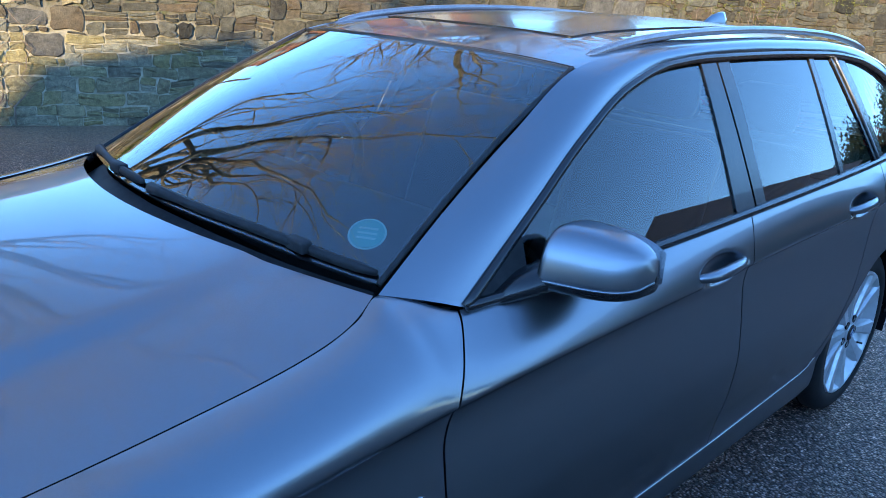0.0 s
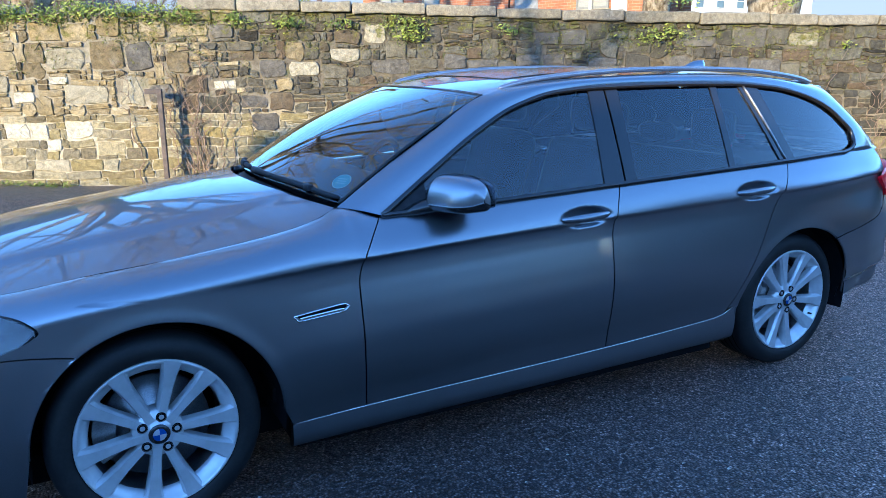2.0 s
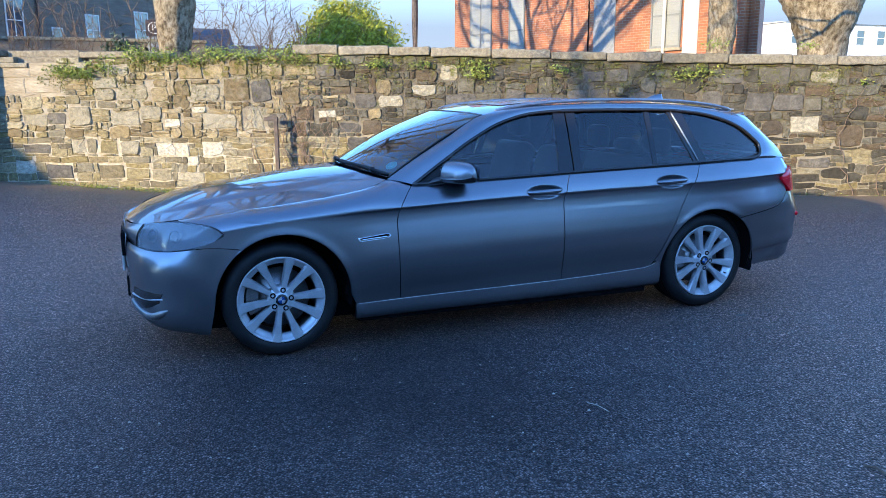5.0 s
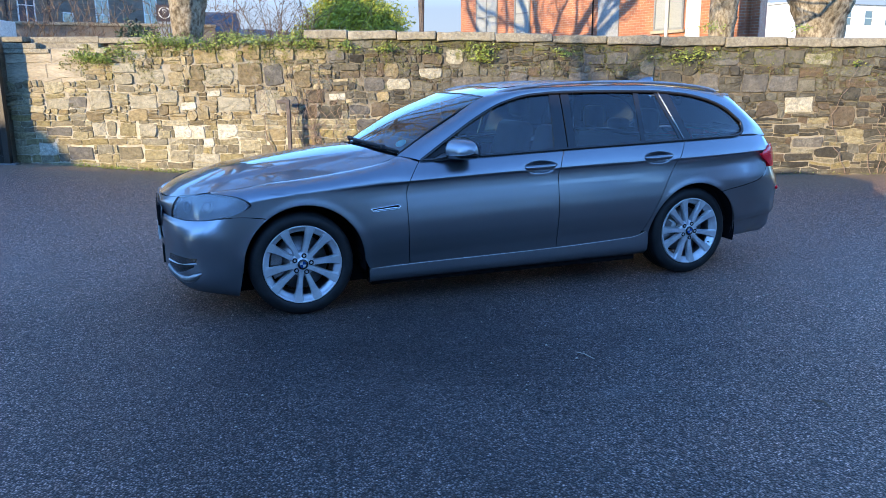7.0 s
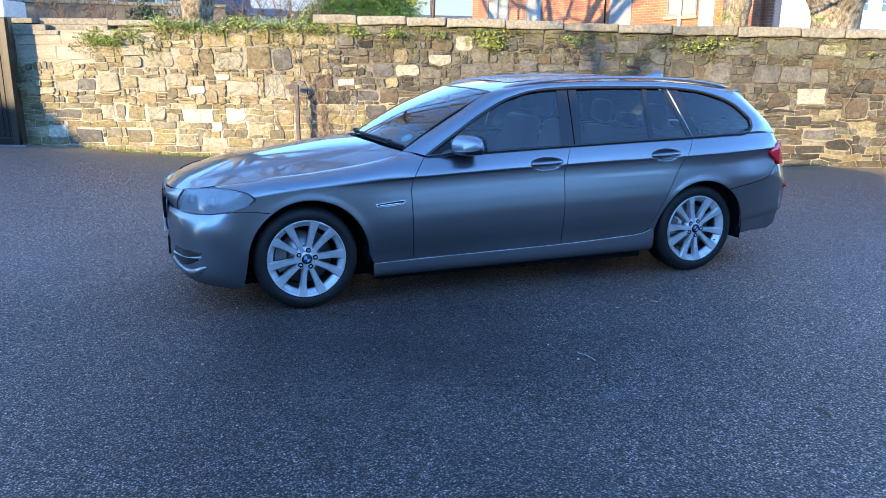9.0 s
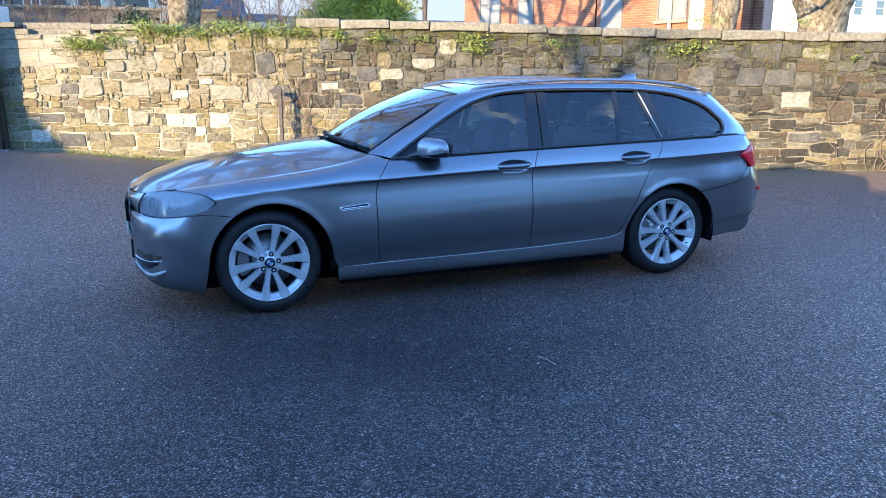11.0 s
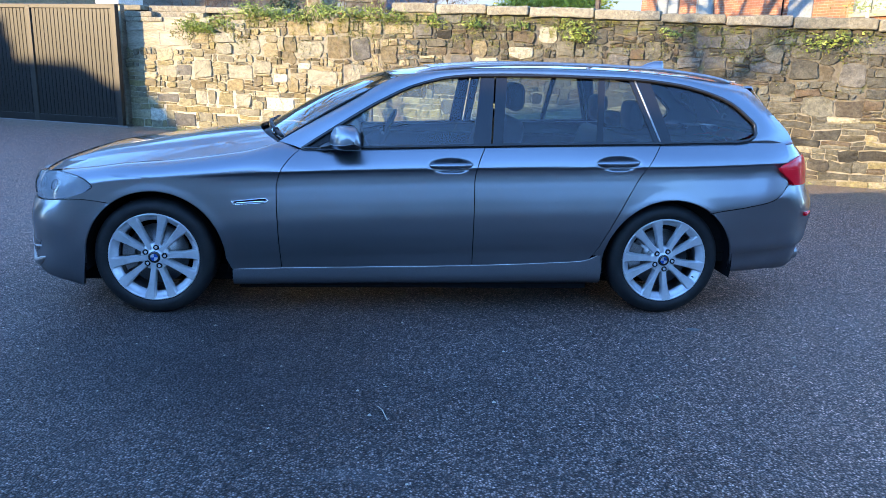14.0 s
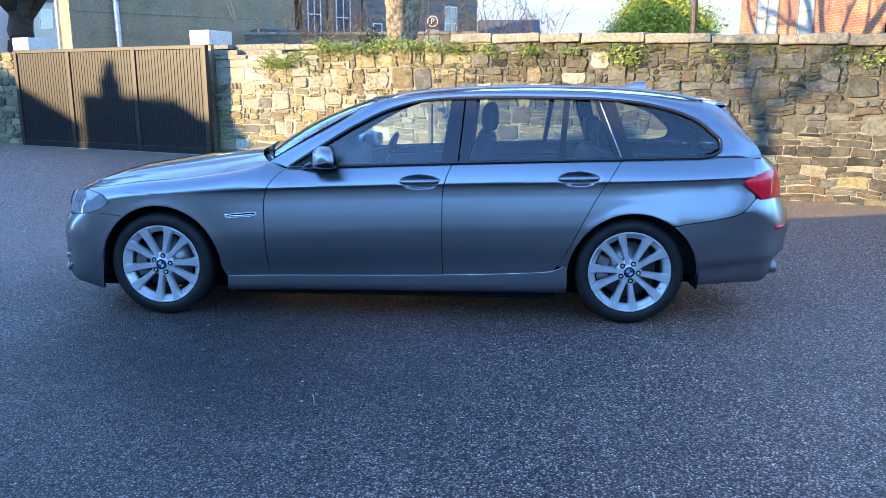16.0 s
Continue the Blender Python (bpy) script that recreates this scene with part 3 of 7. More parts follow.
def stone_wall():
    rng = random.Random(7)
    cells = [(*b[:4], b[4], b[5]) for b in big_stones()]
    fixed = list(cells)

    def trimmed(x0, x1, z0, z1):
        """The parts of a cell that the large stones leave over."""
        for b in fixed:
            if x0 < b[1] and x1 > b[0] and z0 < b[3] and z1 > b[2]:
                out = []
                for q in ((x0, b[0], z0, z1), (b[1], x1, z0, z1), (max(x0, b[0]), min(x1, b[1]), z0, b[2]), (max(x0, b[0]), min(x1, b[1]), b[3], z1)):
                    if q[1] - q[0] > 0.045 and q[3] - q[2] > 0.03:
                        out += trimmed(*q)
                return out
        return [(x0, x1, z0, z1)]

    z = 0.0
    while z < 2.2:
        low = z < 0.86
        h = rng.uniform(0.065, 0.155) if low else rng.uniform(0.13, 0.27)
        x = 0.0 if low else rng.uniform(-0.1, 0.0)
        while x < WALL_LEN:
            w = rng.uniform(0.13, 0.46) if low else rng.uniform(0.12, 0.40)
            zt = min(z + h, float(wall_top(min(x, WALL_LEN))))
            x1 = min(x + w, WALL_LEN)
            if x1 - x > 0.06 and zt - z > 0.03:
                kind = "l" if low else "u"
                if x < 1.25 and z > 1.32:
                    kind = "r"
                if kind != "r":
                    if low or rng.random() < 0.42:
                        parts = [(x, x1, z, zt)]
                    else:
                        cut = z + (zt - z) * rng.uniform(0.3, 0.7)
                        mid = x + (x1 - x) * rng.uniform(0.3, 0.7)
                        parts = [(x, x1, z, cut), (x, mid, cut, zt), (mid, x1, cut, zt)] if rng.random() < 0.5 else [(x, mid, z, cut), (mid, x1, z, cut), (x, x1, cut, zt)]
                    for q in parts:
                        for r in trimmed(*q):
                            rw, rh = r[1] - r[0], r[3] - r[2]
                            if rw > 0.055 and rh > 0.026:
                                n = max(1, round(rh / (rw * 1.3))) if rh > 1.6 * rw else 1
                                if n == 1 and (rh > 0.09 and not low or rh > 0.075 and x > 6.0) and rng.random() < 0.28:
                                    n = 2
                                for e in range(n):
                                    cells.append((r[0], r[1], r[2] + rh * e / n, r[2] + rh * (e + 1) / n, kind, 0.0))
            x += w
        z += h
    wall = thing("wall_stone", "old rubble stone wall with pale mortar and mossy top", "wall", kind="structure")
    wall.matrix_basis = WALL_AT
    core = bmesh.new()
    n = 60
    ss = np.linspace(0, WALL_LEN, n)
    lo = [[core.verts.new((s, y, -0.15)) for y in (0.002, 0.42)] for s in ss]
    hi = [[core.verts.new((s, y, float(wall_top(s)) - 0.01)) for y in (0.002, 0.42)] for s in ss]
    for i in range(n - 1):
        core.faces.new((lo[i][0], lo[i + 1][0], hi[i + 1][0], hi[i][0]))
        core.faces.new((lo[i + 1][1], lo[i][1], hi[i][1], hi[i + 1][1]))
        core.faces.new((hi[i][0], hi[i + 1][0], hi[i + 1][1], hi[i][1]))
    core.faces.new((lo[0][1], lo[0][0], hi[0][0], hi[0][1]))
    core.faces.new((lo[-1][0], lo[-1][1], hi[-1][1], hi[-1][0]))
    part("mortar_core", core, MORTAR, wall)
    # the stretch beside the car as single stones, the rest as masses
    tone = {"u": UP1, "d": DIM1, "l": LOW1, "s": SLATE, "p": PALE, "w": LIMED}
    rest = {"u": ([], []), "d": ([], []), "l": ([], [])}
    count = 0
    order = sorted(range(len(cells)), key=lambda i: (i >= len(fixed), abs(cells[i][0] - 4.2)))
    for i in order:
        x0, x1, z0, z1, kind, tip = cells[i]
        low = kind in "lw"
        if kind == "u" and rng.random() < float(smooth(3.8, 6.6, x0)):
            kind = "d"
        if kind in "ul" and rng.random() < 0.6 * (1 - float(smooth(1.3, 3.4, x0))):
            kind = "p"
        if kind == "l" and rng.random() < 0.85 * float(smooth(6.5, 9.0, x0)):
            kind = "d"
        g = 0.004 if low else 0.006
        V, F = stone_at(x0 + g, x1 - g, z0 + g, z1 - g, rng, rng.uniform(0.006, 0.016) if low else rng.uniform(0.008, 0.030), 0.10 if low else 0.15, 0.07 if i < len(fixed) else (0.10 if x0 < 6.5 else 0.15) if low else 0.16, tip, 0.03 if x0 < 6.5 else 0.042)
        if count < 300:
            me = bpy.data.meshes.new("stone")
            me.from_pydata(V, [], F)
            finish("stone", me, tone[kind], wall)
            count += 1
        else:
            v, f = rest[kind if kind in "ud" else "l"]
            k = len(v)
            v += V
            f += [tuple(a + k for a in q) for q in F]
    for k, mat in (("u", UP2), ("d", DIM2), ("l", LOW2)):
        me = bpy.data.meshes.new("stone_mass")
        me.from_pydata(rest[k][0], [], rest[k][1])
        tagged(finish("stone_mass", me, mat, wall), kind="stuff")
    # worn rendered blocks by the gate
    for r in range(3):
        zb = 1.325 + r * 0.226
        x, right = 0.02, 1.30 - 0.07 * (r % 3)
        if r == 2:
            right = 1.55
        while x < right - 0.05:
            w = rng.uniform(0.55, 0.9)
            V, F = stone_at(x, min(x + w, right) + 0.004, zb, zb + 0.228, rng, 0.006, 0.03, 0.02, 0, 0.012)
            me = bpy.data.meshes.new("block")
            me.from_pydata(V, [], F)
            finish("block", me, RENDERED, wall)
            x += w
    # coping slabs
    x = 4.83
    while x < WALL_LEN - 0.1:
        w = min(rng.uniform(0.55, 1.05), WALL_LEN - x)
        b = bmesh.new()
        t = float(wall_top(x + w / 2))
        box(b, x + 0.006, x + w - 0.006, -0.07 - rng.uniform(0, 0.03), 0.44, t - 0.012, t + rng.uniform(0.10, 0.135), 0.022)
        bmesh.ops.subdivide_edges(b, edges=[e for e in b.edges if e.calc_length() > 0.3], cuts=5, use_grid_fill=True)
        for v in b.verts:
            v.co += Vector(noise.noise_vector(v.co * 5.0)) * 0.018
        part("coping_slab", b, CAP, wall)
        x += w
    # stepped slabs by the gate
    for x0, x1, z0, z1 in ((0.0, 0.34, 2.11, 2.19), (0.0, 0.55, 2.00, 2.09), (0.0, 0.75, 1.93, 2.0), (0.38, 1.5, 2.09, 2.19), (1.5, 2.9, 2.08, 2.17), (0.36, 1.5, 1.96, 2.09)):
        b = bmesh.new()
        y0 = -0.03 if x1 < 0.8 else 0.12 if z0 > 2 else 0.10
        box(b, x0, x1, y0, 0.44, z0, z1, 0.012)
        part("step_slab", b, CAP, wall)
    for x0, z0 in ((1.22, 1.99), (1.40, 1.99), (1.50, 1.92)):
        b = bmesh.new()
        box(b, x0, x0 + 0.17, -0.05, 0.1, z0, z0 + 0.08, 0.006)
        part("pale_brick", b, PALE, wall)
    return wall


RENDERED = grained("worn_render", (0.25, 0.215, 0.155), (0.36, 0.32, 0.24), 3, 0.9, 0.5, 0.012, stretch=(0.6, 1, 2.5), spec=0.1)
stone_wall()


# ---- plants on the wall ----
def leaf_material(name, a, b):
    m = material(name, a, 0.55)
    g = m.node_tree.nodes.new("ShaderNodeNewGeometry")
    wire(m, ramp(m, g.outputs["Random Per Island"], [(0.0, a), (1.0, b)]), bsdf(m).inputs["Base Color"])
    bsdf(m).inputs["Subsurface Weight"].default_value = 0.0
    return m


LEAF = leaf_material("fresh_green_leaf", (0.105, 0.145, 0.018), (0.29, 0.335, 0.05))
MOSS = leaf_material("moss", (0.06, 0.075, 0.010), (0.20, 0.205, 0.035))


def leaves(pts, rng, size, V, F, spread):
    """Small folded leaves round points."""
    for p in pts:
        c = Vector(p) + Vector((rng.gauss(0, 1), rng.gauss(0, 1), rng.gauss(0, 1))) * spread
        a = Vector((rng.gauss(0, 1), rng.gauss(0, 1), rng.gauss(0, 1))).normalized()
        b = a.orthogonal().normalized()
        n = a.cross(b)
        s = size * rng.uniform(0.5, 1.4)
        k = len(V)
        V += [tuple(c - a * s), tuple(c + b * s * 0.45 + n * s * 0.2), tuple(c + a * s), tuple(c - b * s * 0.45 + n * s * 0.2)]
        F += [(k, k + 1, k + 2), (k, k + 2, k + 3)]


def wall_plants():
    rng = random.Random(21)
    V, F, MV, MF = [], [], [], []
    # weeds along the left top
    for s0, z0, n, spread in ((1.35, 1.88, 260, 0.07), (1.6, 1.84, 260, 0.075), (1.95, 1.93, 130, 0.07), (2.5, 2.12, 300, 0.09), (2.9, 2.08, 220, 0.07), (3.3, 2.05, 160, 0.07), (3.7, 2.12, 340, 0.08), (4.1, 2.1, 180, 0.07),
                              (4.5, 2.1, 200, 0.08), (4.9, 2.04, 160, 0.06), (5.5, 2.0, 160, 0.06), (6.1, 1.95, 170, 0.06), (7.55, 1.92, 280, 0.09), (7.6, 1.8, 120, 0.06), (6.75, 1.95, 90, 0.05), (8.8, 1.86, 80, 0.05), (10.6, 1.78, 160, 0.09), (10.9, 1.84, 120, 0.08), (13.2, 1.68, 40, 0.03), (11.0, 2.22, 120, 0.06), (12.35, 2.20, 70, 0.05)):
        leaves([WALL_AT @ Vector((s0 + rng.gauss(0, spread * 1.6), -0.09 + rng.gauss(0, 0.03), z0)) for _ in range(n)], rng, 0.024, V, F, spread * 0.7)
    for _ in range(420):  # low green along the top and foot
        s = rng.uniform(1.8, 4.8)
        leaves([WALL_AT @ Vector((s, rng.uniform(-0.06, 0.1), float(wall_top(s)) + rng.uniform(-0.12, 0.03)))] * 3, rng, 0.018, V, F, 0.03)
    for _ in range(150):
        s = rng.uniform(1.0, 3.4)
        p = WALL_AT @ Vector((s, -0.06 - abs(rng.gauss(0, 0.06)), 0))
        leaves([(p.x, p.y, float(ground_z(p.x, p.y)) + 0.02)] * 4, rng, 0.018, V, F, 0.025)
    for _ in range(90):
        s = rng.uniform(9, WALL_LEN)
        p = WALL_AT @ Vector((s, -0.05, 0.02))
        leaves([p] * 2, rng, 0.016, V, F, 0.02)
    for _ in range(6500):  # moss in the upper joints
        s = rng.uniform(0.9, WALL_LEN)
        z = float(wall_top(s)) - abs(rng.gauss(0, 0.28)) - 0.02
        if noise.noise((s * 1.7, z * 2.5, 3.0)) > -0.05:
            leaves([WALL_AT @ Vector((s, -0.014, z))] * 4, rng, 0.014, MV, MF, 0.018)
    for name, v, f, mat, label, cat in (("wall_weeds", V, F, LEAF, "small green weeds growing on the old wall", "weeds"), ("moss", MV, MF, MOSS, "moss tufts in the wall joints", "moss")):
        me = bpy.data.meshes.new(name)
        me.from_pydata(v, [], f)
        me.materials.append(mat)
        tagged(new(name, me), label, cat, kind="stuff")
    # a dry climber on the face
    b = bmesh.new()
    for k in range(16):
        s, z = 4.95 + rng.gauss(0, 0.22), 0.02
        pts = [(s, -0.05, z)]
        top = rng.uniform(0.9, 1.85)
        while z < top:
            z += 0.09
            s += rng.gauss(0.0, 0.045)
            pts.append((s, -0.055 - rng.uniform(0, 0.02), z))
        tube(b, [WALL_AT @ Vector(p) for p in pts], [0.010 * (1 - 0.75 * i / len(pts)) * rng.uniform(0.7, 1.2) for i in range(len(pts))], 5)
        for p in pts[2::2]:
            d = rng.choice((-1, 1))
            tube(b, [WALL_AT @ Vector(p), WALL_AT @ Vector((p[0] + d * 0.07, p[1] - 0.02, p[2] + 0.06)), WALL_AT @ Vector((p[0] + d * 0.16, p[1] - 0.01, p[2] + rng.uniform(0.02, 0.14)))], [0.004, 0.003, 0.0015], 4)
    tagged(part("dry_climber", b, DRY, None), "leafless dry climber on the stone wall", "climber")
    b = bmesh.new()
    for k in range(14):
        s, z = 14.0 + rng.gauss(0, 0.35), 0.02
        pts = [(s, -0.05, z)]
        while z < rng.uniform(1.2, 1.95):
            z += 0.1
            s += rng.gauss(0, 0.06)
            pts.append((s, -0.06 - rng.uniform(0, 0.03), z))
        tube(b, [WALL_AT @ Vector(p) for p in pts], [0.007 * (1 - 0.75 * i / len(pts)) for i in range(len(pts))], 5)
    tagged(part("dry_climber", b, DRY, None), "leafless dry climber on the stone wall", "climber")


DRY = grained("dry_stem", (0.16, 0.11, 0.075), (0.26, 0.19, 0.14), 20, 0.9, 0.3, 0.003)
wall_plants()


# ---- post and gate ----
RUST = grained("weathered_dark_post", (0.06, 0.05, 0.045), (0.13, 0.10, 0.085), 12, 0.8, 0.3, 0.003)
post = thing("post", "dark weathered post with a short arm before the wall", "post")
post.matrix_basis = WALL_AT @ Matrix.Translation((4.60, -0.27, 0))
b = bmesh.new()
box(b, -0.028, 0.028, -0.03, 0.03, -0.02, 1.18, 0.006)
part("upright", b, RUST, post)
b = bmesh.new()
box(b, -0.17, 0.03, -0.028, 0.028, 1.135, 1.19, 0.006)
part("arm", b, RUST, post)

GATE_WOOD = grained("dark_brown_satin_gate_paint", (0.011, 0.009, 0.007), (0.016, 0.013, 0.010), 4, 0.44, 0.2, 0.0006, stretch=(6, 6, 0.6), spec=0.30)
GATE_TRIM = grained("brown_satin_gate_frame", (0.028, 0.022, 0.016), (0.038, 0.030, 0.022), 4, 0.46, 0.2, 0.0006, spec=0.33)


def gate():
    a, bq = Vector((-3.03, 8.60)), Vector((-7.92, 10.70))
    d = (bq - a).normalized()
    length = (bq - a).length
    g = thing("sliding_gate", "closed brown slatted yard gate partly in shade", "gate")
    g.matrix_basis = Matrix.Translation((a.x, a.y, 0.20)) @ Matrix.Rotation(math.atan2(d.y, d.x), 4, "Z") @ Matrix.Translation((-0.13, 0.30, 0))
    H = 1.96
    for name, x0, x1, z0, z1, y0, y1 in (("bottom_rail", 0, length, 0.02, 0.14, -0.03, 0.05), ("top_rail", 0, length, H - 0.05, H + 0.02, -0.03, 0.05)):
        b = bmesh.new()
        box(b, x0, x1, y0, y1, z0, z1, 0.006)
        part(name, b, GATE_TRIM if name == "top_rail" else GATE_WOOD, g)
    for x in (0.0, 1.78, 3.62, length - 0.07):
        b = bmesh.new()
        box(b, x, x + 0.10, -0.03, 0.055, 0.0, H, 0.006)
        part("stile", b, GATE_TRIM, g, "paler gate stile")
    me = None
    n = 64
    for k in range(n):
        x = 0.08 + (length - 0.16) * k / n
        if me is None:
            b = bmesh.new()
            box(b, 0, (length - 0.16) / n - 0.006, 0.0, 0.03, 0.12, H - 0.04, 0.006)
            me = part("slat", b, GATE_WOOD, g)
            me.location.x = x
            me = me.data
        else:
            ob = new("slat", me)
            ob.parent, ob.location = g, (x, 0, 0)
    b = bmesh.new()
    box(b, 0.02, length - 0.02, -0.022, -0.016, 0.1, H - 0.03)
    part("backing", b, DARK, g)
    b = bmesh.new()
    box(b, -0.1, length + 0.1, -0.05, 0.07, -0.05, 0.02, 0.004)
    tr = part("gate_track", b, STEEL, None)
    tr.matrix_basis = g.matrix_basis.copy()
    tagged(tr, "low steel track under the gate", "track")


gate()
for x, y, w in ((-3.22, 8.95, 0.22), (-7.92, 10.98, 0.24)):
    p = thing("gate_pier", "white painted gate pier with flat cap", "pier")
    p.matrix_basis = Matrix.Translation((x, y, 0)) @ Matrix.Rotation(math.atan2(WALL_DIR.y, WALL_DIR.x), 4, "Z")
    b = bmesh.new()
    box(b, -w, w, -0.22, 0.3, -0.05, 2.2, 0.01)
    part("shaft", b, RENDERED, p)
    b = bmesh.new()
    box(b, -w - 0.02, w + 0.02, -0.27, 0.34, 2.2, 2.46, 0.015)
    part("cap", b, WHITE, p, "white painted cap block")


def far_wall():
    """The same masonry beyond the gate."""
    rng = random.Random(5)
    w = thing("wall_beyond_gate", "shaded rubble stone wall beyond the gate", "wall", kind="structure")
    start = Vector((-8.05, 10.72))
    w.matrix_basis = Matrix.Translation((start.x, start.y, 0.15)) @ Matrix.Rotation(math.atan2(WALL_DIR.y, WALL_DIR.x) + math.pi, 4, "Z")
    b = bmesh.new()
    box(b, 0, 9, -0.42, -0.01, -0.2, 2.0)
    part("mortar_core", b, MORTAR, w)
    z = 0.0
    while z < 2.0:
        h, x = rng.uniform(0.1, 0.22), 0.0
        while x < 2.6:
            ww = rng.uniform(0.15, 0.45)
            V, F = stone_at(x + 0.006, x + ww - 0.006, z + 0.006, min(2.02, z + h) - 0.006, rng, 0.025)
            me = bpy.data.meshes.new("stone")
            me.from_pydata([(p[0], -p[1], p[2]) for p in V], [], [q[::-1] for q in F])
            finish("stone", me, UP1, w)
            x += ww
        z += h


far_wall()

# ---- the car: front axle at x = 0, nose towards -x, its nearer flank towards -y ----
car = thing("estate_car", "dark grey metallic estate car parked on asphalt in shade", "car")
WHEELBASE, HUB = 2.968, 0.335


def plan_w(x):
    """Half-width of the flank at its widest."""
    return cspline([-0.7, -0.6, -0.45, -0.3, -0.1, 0.1, 0.4, 0.7, 1.2, 1.8, 2.4, 2.75, 3.0, 3.25, 3.45, 3.63, 3.8],
                   [0.79, 0.835, 0.872, 0.892, 0.908, 0.912, 0.908, 0.903, 0.903, 0.907, 0.910, 0.917, 0.921, 0.914, 0.895, 0.862, 0.80], x)


def crease_z(x):
    return cspline([-0.7, -0.5, -0.3, 0.0, 0.3, 0.7, 1.84, 2.82, 3.63, 3.9], [0.66, 0.70, 0.745, 0.785, 0.81, 0.832, 0.872, 0.896, 0.921, 0.93], x)


def belt_z(x):
    return pchip([0.7, 0.81, 1.115, 1.87, 2.9, 3.36, 3.8], [0.946, 0.951, 0.964, 0.994, 1.024, 1.034, 1.03], x)


def belt_w(x):
    return cspline([0.6, 0.81, 1.0, 1.3, 1.8, 2.4, 2.9, 3.3, 3.6, 3.85], [0.735, 0.768, 0.792, 0.817, 0.835, 0.838, 0.826, 0.792, 0.748, 0.69], x)


def glass_w(x, z):
    """Half-width of the glazed upper flank."""
    d = z - belt_z(x)
    return belt_w(x) - 0.50 * d - 0.15 * d * d


UPPER = np.array([(-0.62, 0.61, 0.787), (-0.48, 0.69, 0.81), (-0.35, 0.722, 0.826), (-0.17, 0.742, 0.852), (0.06, 0.746, 0.873), (0.31, 0.743, 0.903),
                  (0.52, 0.734, 0.936), (0.62, 0.715, 0.960), (0.69, 0.686, 0.983), (0.735, 0.715, 0.976), (0.81, 0.768, 0.951)])


def upper(x):
    """The top edge of the flank: fender top in front, then the belt line."""
    x = np.asarray(x, float)
    w = np.where(x < 0.81, pchip(UPPER[:, 0], UPPER[:, 1], x), belt_w(x))
    z = np.where(x < 0.81, pchip(UPPER[:, 0], UPPER[:, 2], x), belt_z(x))
    return w, z


ARCHES = ((0.018, 0.335, 0.389, 0.18, 0.45), (2.978, 0.312, 0.399, 0.0, 0.12))
HANDLES = ((1.672, 0.884), (2.637, 0.912))


def arch_radius(x, z, a):
    cx, cz, r, front, back = a
    low = np.maximum(0, cz - z)
    lean = np.where(x < cx, front, back) * low
    return np.where(z >= cz, np.hypot(x - cx, z - cz), np.abs(x - cx) - lean) - r


def flank_w(x, z):
    """Half-width of the painted flank at (x, z), from the sill to its top edge."""
    x, z = np.asarray(x, float), np.asarray(z, float)
    zc, wp = crease_z(x), plan_w(x)
    h = z - zc
    sharp = smooth(0.08, 0.72, x) * (1 - 0.5 * smooth(3.45, 3.65, x))
    rear_in = 0.028 * smooth(2.75, 3.6, x) * smooth(-0.26, -0.02, h)
    under = pchip([-0.72, -0.62, -0.56, -0.50, -0.44, -0.36, -0.28, -0.20, -0.12, -0.07, -0.035, -0.012, 0.0],
                  [0.06, 0.046, 0.040, 0.031, 0.018, 0.006, 0.0015, 0.0085, 0.0200, 0.0275, 0.0300, 0.0275, 0.0165], np.minimum(h, 0))
    plain = pchip([-0.72, -0.56, -0.44, -0.28, -0.12, 0.0], [0.06, 0.036, 0.016, 0.0, 0.003, 0.012], np.minimum(h, 0))
    low = wp - (under * sharp + plain * (1 - sharp)) - rear_in
    wu, zu = upper(x)
    wc = wp - (0.0165 * sharp + 0.012 * (1 - sharp)) - rear_in
    s = np.clip(h / np.maximum(0.01, zu - zc), 0, 1)
    roll = np.sqrt(np.maximum(0, 1 - s * s))
    round_top = wu + (wc - wu) * roll
    lean = wc + (wu - wc) * (0.35 * s + 0.65 * s**1.8)
    k = smooth(0.95, 0.5, x)
    w = np.where(h < 0, low, round_top * k + lean * (1 - k))
    for a in ARCHES:
        d = arch_radius(x, z, a)
        w = w + 0.0035 * np.exp(-(np.maximum(0, d) / 0.030) ** 2) * smooth(0.12, 0.3, z)
    for hx, hz in HANDLES:
        r2 = ((x - hx) / 0.128) ** 2 + ((z - hz) / 0.042) ** 2
        w = w - 0.030 * np.clip(1 - r2, 0, 1) ** 0.8
    return w


def open_arches(x, z):
    """Cuts the wheel arches out of a grid: points just inside move onto the arch; faces inside go."""
    gone = np.zeros(x.shape, bool)
    for a in ARCHES:
        gone |= arch_radius(x, z, a) < 0
    keep = ~(gone[:-1, :-1] & gone[:-1, 1:] & gone[1:, 1:] & gone[1:, :-1])
    for cx, cz, r, front, back in ARCHES:
        hit = arch_radius(x, z, (cx, cz, r, front, back)) < 0
        above = hit & (z >= cz)
        q = np.maximum(1e-6, np.hypot(x - cx, z - cz))
        x, z = np.where(above, cx + (x - cx) * r / q, x), np.where(above, cz + (z - cz) * r / q, z)
        below = hit & ~above
        x = np.where(below, np.where(x < cx, cx - r - front * (cz - z), cx + r + back * (cz - z)), x)
    return x, z, keep


